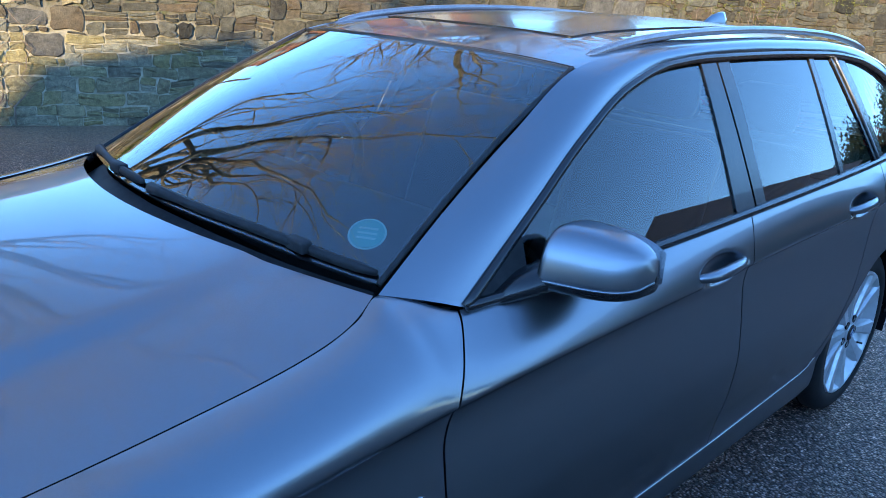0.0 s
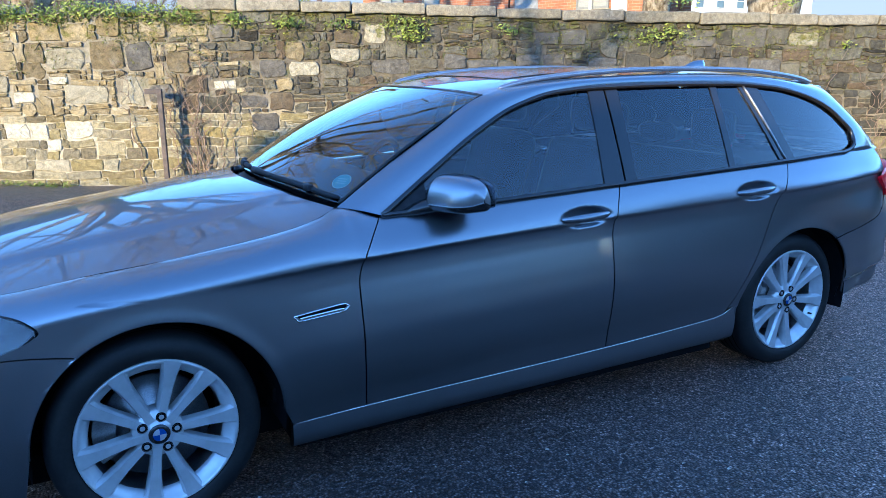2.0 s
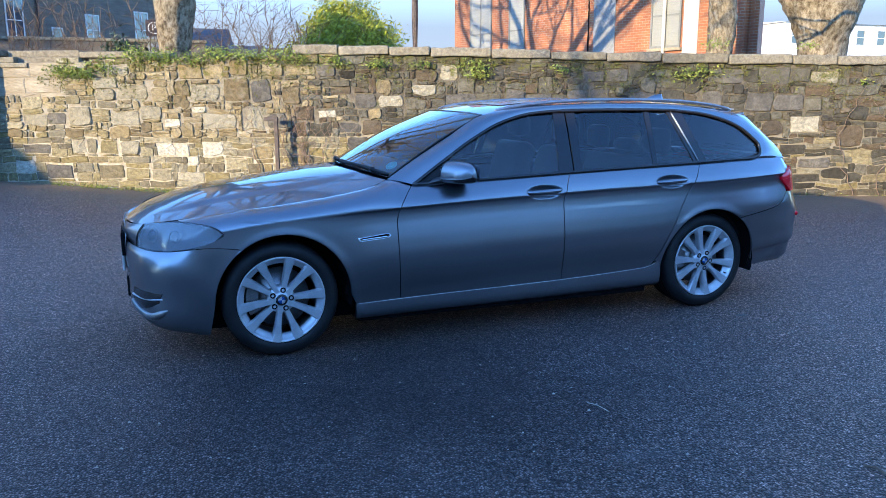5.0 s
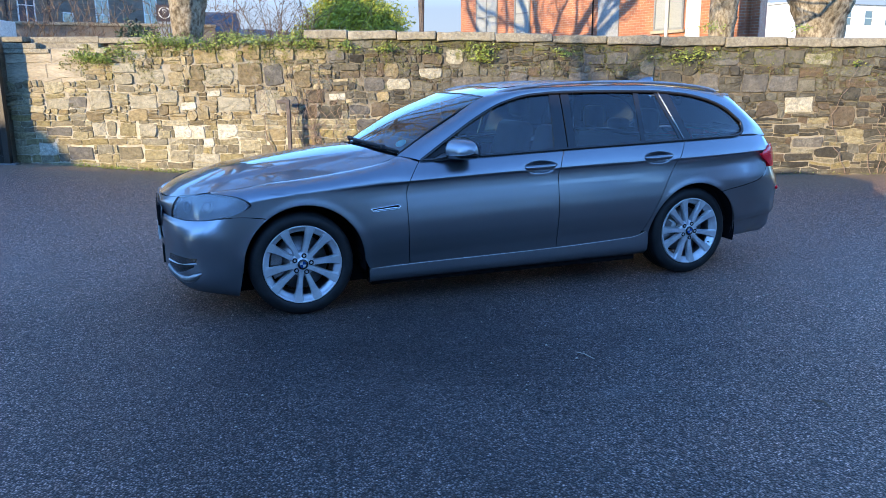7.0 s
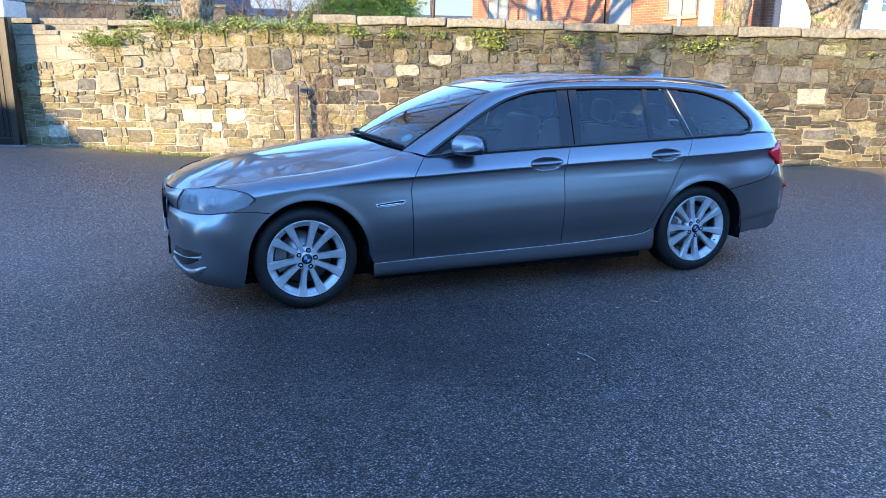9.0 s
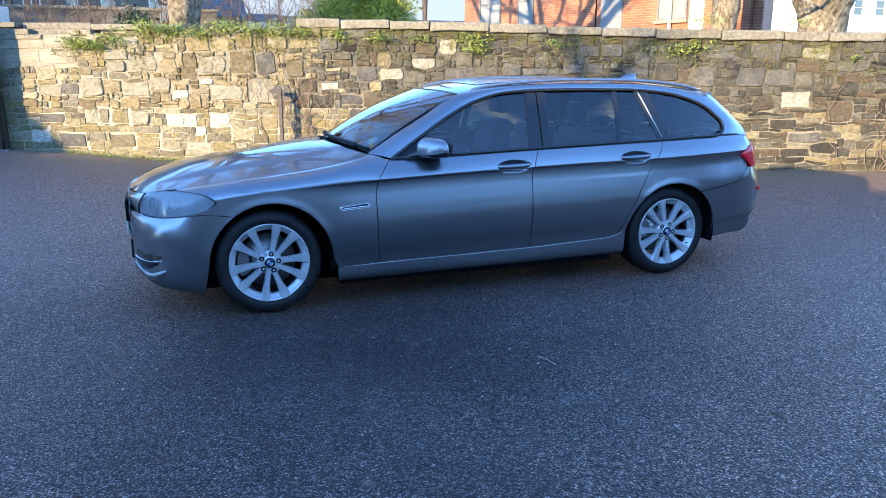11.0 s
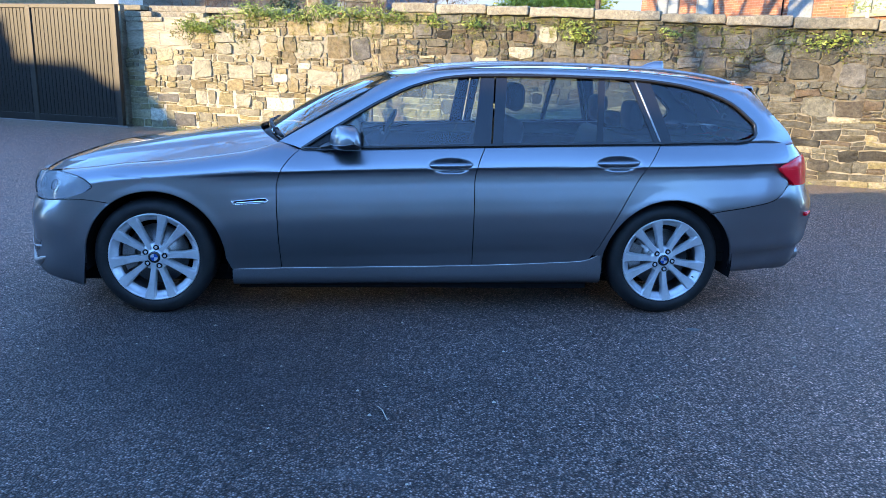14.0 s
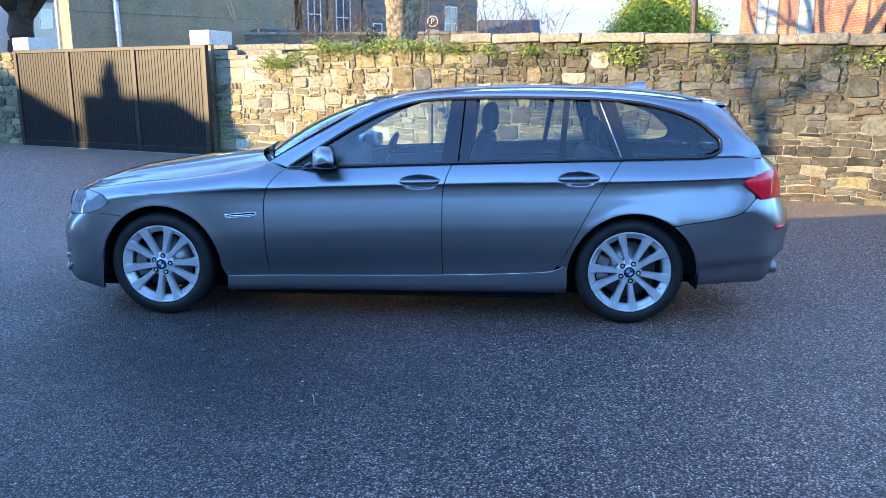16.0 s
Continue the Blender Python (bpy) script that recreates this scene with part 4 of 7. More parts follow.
def arched(name, G, mat, out, rim, near, far):
    """A bumper skin that meets the flank smoothly between x = near and x = far."""
    k = smooth(near, far, G[:, :, 0])
    w = flank_w(G[:, :, 0], np.minimum(G[:, :, 2], upper(G[:, :, 0])[1]))
    G = G.copy()
    G[:, :, 1] = np.sign(G[:, :, 1]) * (np.abs(G[:, :, 1]) * k + w * (1 - k))
    N = normals_of(G)
    x, z, keep = open_arches(G[:, :, 0], G[:, :, 2])
    return sheet(name, np.stack([x, G[:, :, 1], z], -1), mat, car, out, rim, "", keep, N)


def flank(name, left, right, low, high, mat, label="", nx=60, nz=60, rim=0.014, push=0.0, dense=False):
    """A panel of both flanks. left, right: x as functions of z; low, high: z as functions of x."""
    made = []
    for side in (-1, 1):
        u, v = np.meshgrid(np.linspace(0, 1, nx), np.linspace(0, 1, nz))
        v = np.sin(v * math.pi / 2) if dense else v
        z = np.full_like(u, 0.6)
        x = left(z) + (right(z) - left(z)) * u
        for _ in range(45):
            x = 0.6 * x + 0.4 * (left(z) + (right(z) - left(z)) * u)
            z = low(x) + (high(x) - low(x)) * v
        N = normals_of(np.stack([x, side * flank_w(x, z), z], -1))
        x, z, keep = open_arches(x, z)
        w = flank_w(x, z) + push
        made.append(sheet(name, np.stack([x, side * w, z], -1), mat, car, (0, side, 0), rim, label, keep, N))
    return made


GAP = 0.0026


def seam_front(z):
    return pchip([0.25, 0.30, 0.5, 0.74, 0.83, 0.90, 0.955, 1.0], [0.714, 0.711, 0.700, 0.694, 0.715, 0.762, 0.82, 0.86], z)


def seam_mid(z):
    return pchip([0.3, 0.5, 0.79, 0.9, 1.0, 1.1], [1.812, 1.81, 1.81, 1.83, 1.872, 1.90], z)


def seam_back(z):
    return pchip([0.3, 0.345, 0.40, 0.488, 0.65, 0.82, 0.95, 1.03, 1.1], [2.47, 2.505, 2.545, 2.588, 2.668, 2.76, 2.845, 2.90, 2.95], z)


def sill_z(x):
    return pchip([0.3, 0.438, 2.43, 2.50, 2.60, 2.7], [0.266, 0.270, 0.326, 0.338, 0.385, 0.42], x)


def top_z(x):
    return upper(x)[1]


def fender_low(x):
    return pchip([-0.62, -0.5, -0.40, -0.21, 0.0, 0.36, 0.38, 0.438, 0.8], [0.66, 0.664, 0.668, 0.652, 0.5, 0.265, 0.265, 0.274, 0.276], x)


def lamp_edge(z):
    """The rear outline of the headlight."""
    return pchip([0.60, 0.645, 0.66, 0.69, 0.71, 0.737, 0.773, 0.7925, 0.803, 0.82], [-0.40, -0.46, -0.47, -0.388, -0.337, -0.300, -0.335, -0.40, -0.53, -0.58], z)


flank("front_fender", lamp_edge, lambda z: seam_front(z) - GAP, fender_low, top_z, PAINT, nx=190, nz=120, dense=True)
front_doors = flank("front_door", lambda z: seam_front(z) + GAP, lambda z: seam_mid(z) - GAP, lambda x: sill_z(x) + 0.004, top_z, PAINT, nx=96, nz=110)
rear_doors = flank("rear_door", lambda z: seam_mid(z) + GAP, lambda z: seam_back(z) - GAP, lambda x: sill_z(x) + 0.004, top_z, PAINT, nx=90, nz=110)


def quarter_low(x):
    return pchip([2.4, 2.6, 3.0, 3.17, 3.25, 3.45, 3.60, 3.66, 3.70, 3.8], [0.365, 0.37, 0.55, 0.630, 0.645, 0.675, 0.708, 0.745, 0.79, 0.80], x)


flank("rear_quarter_panel", lambda z: seam_back(z) + GAP, lambda z: np.full_like(z, 3.70), quarter_low, top_z, PAINT, nx=170, nz=120)


def bumper_seams():
    """The thin dark joint between rear quarter and bumper."""
    for side in (-1, 1):
        b = bmesh.new()
        tube(b, [(x, side * (float(flank_w(x, quarter_low(x))) - 0.0008), float(quarter_low(x)) - 0.0025) for x in np.linspace(3.19, 3.66, 36)], 0.0032, 8)
        part("bumper_joint", b, DARK, car, "thin dark panel joint", True)


bumper_seams()


def arch_lips():
    for side in (-1, 1):
        for cx, cz, r, front, back in ARCHES:
            bm = bmesh.new()
            pts = []
            for t in np.linspace(0.02, math.pi - 0.02, 50):
                x, z = cx + r * math.cos(t), cz + r * math.sin(t)
                pts.append((x, side * (float(flank_w(x, z)) - 0.008), z))
            tube(bm, pts, 0.005, 6)
            part("arch_lip", bm, PAINT, car, "", True)


arch_lips()


def sill_panel():
    for side in (-1, 1):
        x = np.linspace(0.435, 2.585, 90)
        rows = []
        for f, inset in ((0, 0.0415), (0.12, 0.041), (0.45, 0.0415), (0.8, 0.050), (1.0, 0.088)):
            z = sill_z(x) - 0.003 - f * (sill_z(x) - 0.003 - pchip([0.4, 2.6], [0.163, 0.186], x))
            rows.append(np.stack([x, side * (plan_w(x) - inset), z], -1))
        G = np.stack([pchip([0, 1, 2, 3, 4], np.stack(rows)[:, i, k], np.linspace(0, 4, 17)) for i in range(90) for k in range(3)], 0)
        G = G.reshape(90, 3, 17).transpose(2, 0, 1)
        sheet("side_sill", G, PAINT, car, (0, side, 0), 0.03)
        bm = bmesh.new()
        tube(bm, [(a, side * (plan_w(a) - 0.0395), sill_z(a) + 0.0005) for a in np.linspace(0.44, 2.56, 40)], 0.0022, 6)
        part("sill_seal", bm, ALLOY, car, "thin bright strip along the door bottoms", True)


sill_panel()


# bonnet, nose and bumpers
def bonnet():
    edge = [(-0.69, 0.534, 0.768), (-0.62, 0.606, 0.787), (-0.48, 0.686, 0.81), (-0.35, 0.718, 0.826), (-0.17, 0.738, 0.852), (0.06, 0.742, 0.873),
            (0.31, 0.739, 0.903), (0.52, 0.730, 0.936), (0.62, 0.710, 0.960), (0.685, 0.68, 0.984)]
    mid = [(-0.815, 0, 0.742), (-0.74, 0, 0.790), (-0.60, 0, 0.842), (-0.47, 0, 0.878), (-0.29, 0, 0.912), (-0.10, 0, 0.942), (0.1, 0, 0.972),
           (0.29, 0, 0.999), (0.42, 0, 1.016), (0.50, 0, 1.024)]
    E, C = resample(edge, 90), resample(mid, 90)
    q = np.linspace(0, 1, 40)[:, None]
    x = C[:, 0] + (E[:, 0] - C[:, 0]) * (1 - q) ** 2
    y = E[:, 1] * (1 - q)
    z = C[:, 2] + (E[:, 2] - C[:, 2]) * (1 - q) ** 2.3
    fade = smooth(-0.7, -0.4, x) * (1 - 0.6 * smooth(0.2, 0.6, x))
    z = z + 0.015 * (smooth(0.30, 0.40, q) - 0.5) * fade
    half = np.stack([x, -y, z], -1)
    other = half[::-1][1:] * np.array([1, -1, 1])
    sheet("bonnet", np.concatenate([half, other]), PAINT, car, (0, 0, 1), 0.02)
    # solid black strip laid in the bonnet gap to stand for its shade
    for side in (-1, 1):
        b = bmesh.new()
        tube(b, [(p[0], side * (p[1] + 0.002), p[2] - 0.0025) for p in E[2:]], 0.0032, 6)
        part("bonnet_gap_strip", b, DARK, car, "black strip shading the gap between bonnet and fender", True)


bonnet()


def full_rows(rows, nu, nv):
    """A skin across the whole car from curves of its one half."""
    rows = [r[::-1] if r[0][1] > r[-1][1] else r for r in rows]
    half = loft(rows, nu, nv)
    other = half[:, 1:] * np.array([1, -1, 1])
    return np.concatenate([half[:, ::-1], other], 1)


FRONT_BUMPER = [
    [(-0.70, 0, 0.165), (-0.69, 0.3, 0.165), (-0.64, 0.55, 0.165), (-0.55, 0.71, 0.165), (-0.43, 0.80, 0.165), (-0.36, 0.82, 0.165)],
    [(-0.79, 0, 0.21), (-0.78, 0.3, 0.21), (-0.735, 0.53, 0.205), (-0.63, 0.745, 0.20), (-0.425, 0.85, 0.195), (-0.35, 0.868, 0.195)],
    [(-0.835, 0, 0.40), (-0.825, 0.25, 0.40), (-0.785, 0.48, 0.40), (-0.705, 0.70, 0.40), (-0.585, 0.825, 0.40), (-0.40, 0.880, 0.40), (-0.27, 0.897, 0.40)],
    [(-0.845, 0, 0.55), (-0.835, 0.25, 0.55), (-0.79, 0.48, 0.55), (-0.705, 0.70, 0.55), (-0.58, 0.832, 0.55), (-0.40, 0.884, 0.55), (-0.2, 0.906, 0.55)],
    [(-0.84, 0, 0.61), (-0.83, 0.25, 0.61), (-0.78, 0.48, 0.61), (-0.685, 0.69, 0.61), (-0.56, 0.822, 0.615), (-0.38, 0.880, 0.622), (-0.14, 0.908, 0.62)],
    [(-0.825, 0, 0.64), (-0.815, 0.25, 0.64), (-0.760, 0.485, 0.634), (-0.669, 0.686, 0.635), (-0.547, 0.811, 0.648), (-0.40, 0.874, 0.664), (-0.21, 0.901, 0.648), (-0.1, 0.908, 0.635)],
]
arched("front_bumper", full_rows(FRONT_BUMPER, 110, 60), PAINT, (-1, 0, 0.2), 0.02, -0.36, -0.52)

# upper nose between the headlights
NOSE = [[(-0.82, 0, 0.635), (-0.81, 0.25, 0.635), (-0.745, 0.50, 0.63)],
        [(-0.842, 0, 0.69), (-0.830, 0.25, 0.695), (-0.735, 0.51, 0.70)],
        [(-0.82, 0, 0.745), (-0.80, 0.27, 0.747), (-0.695, 0.532, 0.766)]]
sheet("nose_panel", full_rows(NOSE, 24, 14), PAINT, car, (-1, 0, 0), 0.02)


def kidney(side):
    g = bmesh.new()
    y0, y1 = 0.02 * side, 0.30 * side
    pts = [(y0, 0.55), (y1 * 0.92, 0.55), (y1, 0.60), (y1 * 0.97, 0.690), (y0 * 1.5, 0.700), (y0, 0.55)]
    tube(g, [(-0.846 + 0.24 * (abs(y) ** 2) + 0.12 * max(0, z - 0.62), y, z) for y, z in resample([(*p, 0) for p in pts], 40)[:, :2]], 0.0035, 8)
    frame_ob = part("kidney_grille", g, STEEL, car, "dull metal rimmed grille opening", True)
    b = bmesh.new()
    lo, hi = sorted((y0, y1))
    box(b, -0.847, -0.825, lo * 1.0 + 0.0, hi, 0.55, 0.69, 0.004)
    part("grille_backing", b, DARK, frame_ob)
    for k in range(9):
        y = y0 + (y1 - y0) * (k + 0.7) / 9.6
        s = bmesh.new()
        box(s, -0.853 + 0.20 * y * y, -0.83 + 0.20 * y * y, y - 0.004, y + 0.004, 0.56, 0.68, 0.002)
        part("grille_slat", s, GLOSS_BLACK, frame_ob)


kidney(-1)
kidney(1)


def lower_front():
    b = bmesh.new()
    box(b, -0.833, -0.80, -0.27, 0.27, 0.29, 0.42, 0.012)
    part("lower_intake", b, DARK, car, "dark lower air intake")
    p = bmesh.new()
    box(p, -0.851, -0.836, -0.26, 0.26, 0.45, 0.56, 0.006)
    plate = part("number_plate", p, WHITE, car, "white number plate with plain dark bars")
    for k in range(6):
        c = bmesh.new()
        y = -0.2 + k * 0.08
        box(c, -0.8525, -0.8505, y - 0.024, y + 0.024, 0.475, 0.535)
        part("plate_bar", c, DARK, plate)
    for side in (-1, 1):
        rows = [[(-0.815, 0.50, 0.30), (-0.765, 0.62, 0.285), (-0.72, 0.705, 0.295), (-0.69, 0.75, 0.325)],
                [(-0.825, 0.50, 0.35), (-0.78, 0.62, 0.345), (-0.73, 0.712, 0.355), (-0.685, 0.766, 0.375)],
                [(-0.82, 0.50, 0.405), (-0.775, 0.62, 0.408), (-0.725, 0.71, 0.410), (-0.668, 0.783, 0.412)]]
        G = loft(rows, 20, 10) * np.array([1, side, 1])
        fog = sheet("fog_lamp_recess", G + np.array([0.030, side * 0.006, 0]), GLOSS_BLACK, car, (-1, side, 0), 0.015, "dark fog lamp recess")
        t = bmesh.new()
        curve = resample([(-0.845, 0.48, 0.315), (-0.79, 0.62, 0.272), (-0.72, 0.745, 0.28), (-0.66, 0.80, 0.32)], 24)
        tube(t, [(x + 0.044, side * (y + 0.003), z) for x, y, z in curve], [0.012] * 20 + [0.011, 0.009, 0.006, 0.003], 8, 1.8)
        part("fog_lamp_trim", t, STEEL, fog, "satin metal curved fog lamp trim", True)
        t = bmesh.new()
        curve = resample([(-0.835, 0.5, 0.365), (-0.785, 0.62, 0.36), (-0.715, 0.74, 0.372), (-0.68, 0.78, 0.38)], 16)
        tube(t, [(x + 0.038, side * (y + 0.003), z) for x, y, z in curve], 0.006, 6)
        part("fog_lamp_bar", t, ALLOY, fog, "", True)


lower_front()


def headlight(side):
    lowc = [(-0.752, 0.500, 0.632), (-0.70, 0.60, 0.632), (-0.63, 0.70, 0.636), (-0.53, 0.798, 0.651), (-0.42, 0.850, 0.674), (-0.345, 0.866, 0.704), (-0.306, 0.868, 0.737)]
    midc = [(-0.745, 0.512, 0.70), (-0.685, 0.61, 0.705), (-0.61, 0.705, 0.71), (-0.51, 0.793, 0.722), (-0.41, 0.840, 0.733), (-0.310, 0.867, 0.737)]
    topc = [(-0.70, 0.532, 0.772), (-0.635, 0.63, 0.786), (-0.56, 0.706, 0.797), (-0.48, 0.770, 0.798), (-0.40, 0.826, 0.788), (-0.345, 0.856, 0.772), (-0.306, 0.868, 0.739)]
    G = loft([lowc, midc, topc], 40, 20) * np.array([1, side, 1])
    N = normals_of(G)
    if (N * np.array([-1, side, 0.5])).sum(2).mean() < 0:
        N = -N
    lamp = sheet("headlight", G - N * 0.020, LAMP_GREY, car, (-1, side, 0.5), 0.02, "clear lensed headlight with twin round lamps")
    sheet("lens", G + N * 0.005, LENS, lamp, (-1, side, 0.5), 0.02)
    rim = bmesh.new()
    loop = np.concatenate([G[0], G[1:, -1], G[-1, ::-1], G[::-1, 0]])
    tube(rim, [tuple(p) for p in loop[::2]], 0.0046, 6)
    part("lens_seal", rim, TRIM, lamp, "", True)
    for u in (0.22, 0.52):
        i = int(u * 39)
        c = G[10, i] - N[10, i] * 0.015
        b = bmesh.new()
        tube(b, [tuple(c - N[10, i] * 0.03), tuple(c), tuple(c + N[10, i] * 0.004)], [0.03, 0.044, 0.040], 28)
        part("lamp_ring", b, LAMP_GREY, lamp, "grey lamp reflector ring", True)
        b = bmesh.new()
        tube(b, [tuple(c), tuple(c + N[10, i] * 0.010), tuple(c + N[10, i] * 0.014)], [0.036, 0.03, 0.012], 24)
        part("lamp_bulb", b, LENS_WHITE, lamp, "", True)
    b = bmesh.new()
    tube(b, [tuple(G[k, 0]) for k in range(1, 19)], 0.011, 8)
    part("inner_edge", b, GLOSS_BLACK, lamp, "black inner edge of the lamp", True)


LAMP_GREY = grained("lamp_housing", (0.25, 0.265, 0.295), (0.34, 0.36, 0.40), 25, 0.45, 0.05, 0.001, metal=0.3)
LENS_WHITE = material("milky_lamp_glass", (0.20, 0.215, 0.24), 0.15, 0.3, 1.0)
headlight(-1)
headlight(1)

def rear_bumper():
    """Flush with the quarter along its side; a soft crease low down, then round the corner."""
    rows = []
    for z0, rise, tuck, side_w, corner, back in (
            (0.235, 0.02, 0.085, 0.70, (3.885, 0.48), 3.925), (0.262, 0.045, 0.042, 0.752, (3.92, 0.54), 3.985), (0.352, 0.045, 0.024, 0.775, (3.915, 0.63), 4.02),
            (0.378, 0.045, 0.003, 0.793, (3.925, 0.66), 4.045), (0.46, 0.042, 0.0, 0.798, (3.935, 0.672), 4.06), (0.53, 0.035, 0.0, 0.800, (3.94, 0.68), 4.07)):
        row = []
        for x in (3.24, 3.36, 3.48, 3.58, 3.66):
            z = z0 + rise * (x - 3.24) / 0.6
            row.append((x, float(flank_w(x, z)) - tuck * (float(smooth(3.22, 3.42, x)) if z0 > 0.3 else 1.0), z))
        z = z0 + rise
        row += [(3.79, side_w, z), (*corner, z + 0.005), (back - 0.028, 0.35, z + 0.005), (back, 0, z + 0.005)]
        rows.append(row)
    for x_s, up, tail in (((3.10, 3.27, 3.40, 3.52, 3.62), -0.009, ((3.79, 0.797, 0.70), (3.925, 0.672, 0.70), (4.03, 0.37, 0.70), (4.06, 0, 0.70))),
                          ((3.10, 3.27, 3.40, 3.52, 3.60, 3.66), -0.0035, ((3.70, float(flank_w(3.70, 0.786)) + 0.001, 0.783), (3.84, 0.722, 0.792), (3.97, 0.38, 0.80), (4.0, 0, 0.80)))):
        rows.append([(x, float(flank_w(x, quarter_low(x) + up)), float(quarter_low(x)) + up) for x in x_s] + list(tail))
    arched("rear_bumper", full_rows(rows, 120, 72), PAINT, (1, 0, 0.2), 0.0, 3.0, 3.1)


rear_bumper()
TAIL = [
    [(3.68, 0.800, 0.782), (3.80, 0.745, 0.785), (3.90, 0.62, 0.79), (3.98, 0.3, 0.79), (3.99, 0, 0.79)],
    [(3.68, 0.795, 0.87), (3.80, 0.738, 0.87), (3.895, 0.62, 0.87), (3.97, 0.3, 0.87), (3.985, 0, 0.87)],
    [(3.68, 0.780, 0.94), (3.79, 0.728, 0.94), (3.87, 0.62, 0.95), (3.94, 0.3, 0.95), (3.955, 0, 0.95)],
    [(3.69, 0.727, 1.028), (3.75, 0.695, 1.03), (3.795, 0.60, 1.04), (3.825, 0.3, 1.045), (3.835, 0, 1.045)],
]
sheet("tailgate", full_rows(TAIL, 40, 30), PAINT, car, (1, 0, 0), 0.02)


def tail_lamp(side):
    rows = [[(3.74, 0.800, 0.792), (3.79, 0.772, 0.792), (3.85, 0.712, 0.794), (3.905, 0.62, 0.796), (3.95, 0.45, 0.80)],
            [(3.69, 0.812, 0.835), (3.77, 0.780, 0.835), (3.84, 0.715, 0.84), (3.90, 0.62, 0.845), (3.945, 0.45, 0.85)],
            [(3.628, 0.822, 0.905), (3.74, 0.782, 0.92), (3.82, 0.715, 0.935), (3.875, 0.62, 0.935), (3.92, 0.45, 0.93)],
            [(3.66, 0.803, 0.918), (3.75, 0.765, 0.95), (3.81, 0.71, 0.965), (3.86, 0.62, 0.962), (3.91, 0.45, 0.955)]]
    G = loft(rows, 30, 20) * np.array([1, side, 1]) + np.array([0.008, side * 0.008, 0])
    lamp = sheet("tail_light", G, RED_LENS, car, (1, side, 0), 0.03, "red wraparound tail light")
    b = bmesh.new()
    tube(b, [(p[0] - 0.003, p[1] - side * 0.003, p[2]) for p in G[12, 2:27]], 0.0042, 6)
    part("light_bar", b, RED_GLOW, lamp, "brighter red light strip", True)
    b = bmesh.new()
    tube(b, [(p[0] - 0.003, p[1] - side * 0.003, p[2]) for p in G[6, 3:27]], 0.0042, 6)
    part("light_bar", b, RED_GLOW, lamp, "brighter red light strip", True)
    r = bmesh.new()
    tube(r, resample([(3.855, side * 0.775, 0.612), (3.90, side * 0.728, 0.612), (3.945, side * 0.65, 0.612)], 8), 0.013, 6)
    part("rear_reflector", r, RED_LENS, car, "small red bumper reflector", True)


RED_GLOW = material("bright_red_lens", (0.95, 0.05, 0.06), 0.3, 0, 0.2)
tail_lamp(-1)
tail_lamp(1)
for side in (-1, 1):
    b = bmesh.new()
    lathe(b, [(0.036, 0), (0.040, 0.004), (0.041, 0.05), (0.041, 0.2), (0.034, 0.2), (0.034, 0.02), (0.036, 0)], 24)
    ex = part("exhaust_pipe", b, STEEL, car, "dull steel exhaust tailpipe", True)
    ex.matrix_basis = Matrix.Translation((3.945, side * 0.56, 0.318)) @ Matrix.Rotation(radians(90), 4, "Z")


# upper body
DLO = [(0.83, 0.955), (1.05, 1.094), (1.28, 1.228), (1.48, 1.318), (1.70, 1.369), (1.9, 1.382), (2.3, 1.387), (2.7, 1.383), (2.98, 1.362), (3.19, 1.320),
       (3.362, 1.253), (3.45, 1.183), (3.500, 1.125), (3.497, 1.085), (3.45, 1.052), (3.36, 1.036)]
ROOF_EDGE = [(0.69, 0.686, 0.984), (0.90, 0.640, 1.108), (1.13, 0.600, 1.235), (1.37, 0.568, 1.360), (1.6, 0.560, 1.402), (1.9, 0.566, 1.424), (2.3, 0.570, 1.434), (2.7, 0.568, 1.430),
             (3.0, 0.560, 1.413), (3.25, 0.548, 1.386), (3.50, 0.53, 1.345), (3.60, 0.575, 1.255), (3.68, 0.625, 1.165), (3.745, 0.665, 1.085), (3.76, 0.697, 1.035), (3.70, 0.729, 1.029)]


def roof_frame(side):
    inner = [(x, glass_w(x, z) + (0.006 if x != 3.36 else 0.001), z) for x, z in DLO]
    mid = []
    for (a, b, c), (d, e, f) in zip(inner, ROOF_EDGE):
        mx, mw, mz = (a + d) / 2, (b + e) / 2, (c + f) / 2
        bulge = 0.012 if a < 1.0 else (0.022 if len(mid) < 13 else (0.012 if len(mid) == 14 else 0.0 if len(mid) == 15 else 0.018))
        mid.append((mx, mw + bulge, mz + bulge * 0.45))
    s = np.r_[0, np.cumsum(np.linalg.norm(np.diff(np.array(inner), axis=0), axis=1))]
    q = np.linspace(0, s[-1], 170)
    R = []
    for row in (inner, mid, ROOF_EDGE):
        r = np.array(row)
        R.append(np.stack([pchip(s, r[:, k], q) for k in range(3)], 1))
    R = np.stack(R)
    v = np.linspace(0, 2, 14)
    G = np.stack([[[cspline([0, 1, 2], R[:, i, k], t) for k in range(3)] for i in range(170)] for t in v])
    sheet("roof_side_frame", G * np.array([1, side, 1]), PAINT, car, (0, side, 0.5), 0.02)
    # black trim round the side glass
    b = bmesh.new()
    loop = [(x, side * (glass_w(x, z) + 0.006), z) for x, z in resample([(*p, 0) for p in DLO], 120, pchip)[:, :2]]
    loop += [(x, side * (belt_w(x) + 0.004), belt_z(x) + 0.004) for x in np.linspace(3.34, 0.83, 60)]
    tube(b, loop, 0.0115, 6)
    part("window_trim", b, GLOSS_BLACK, car, "thin black trim round the side windows", True)


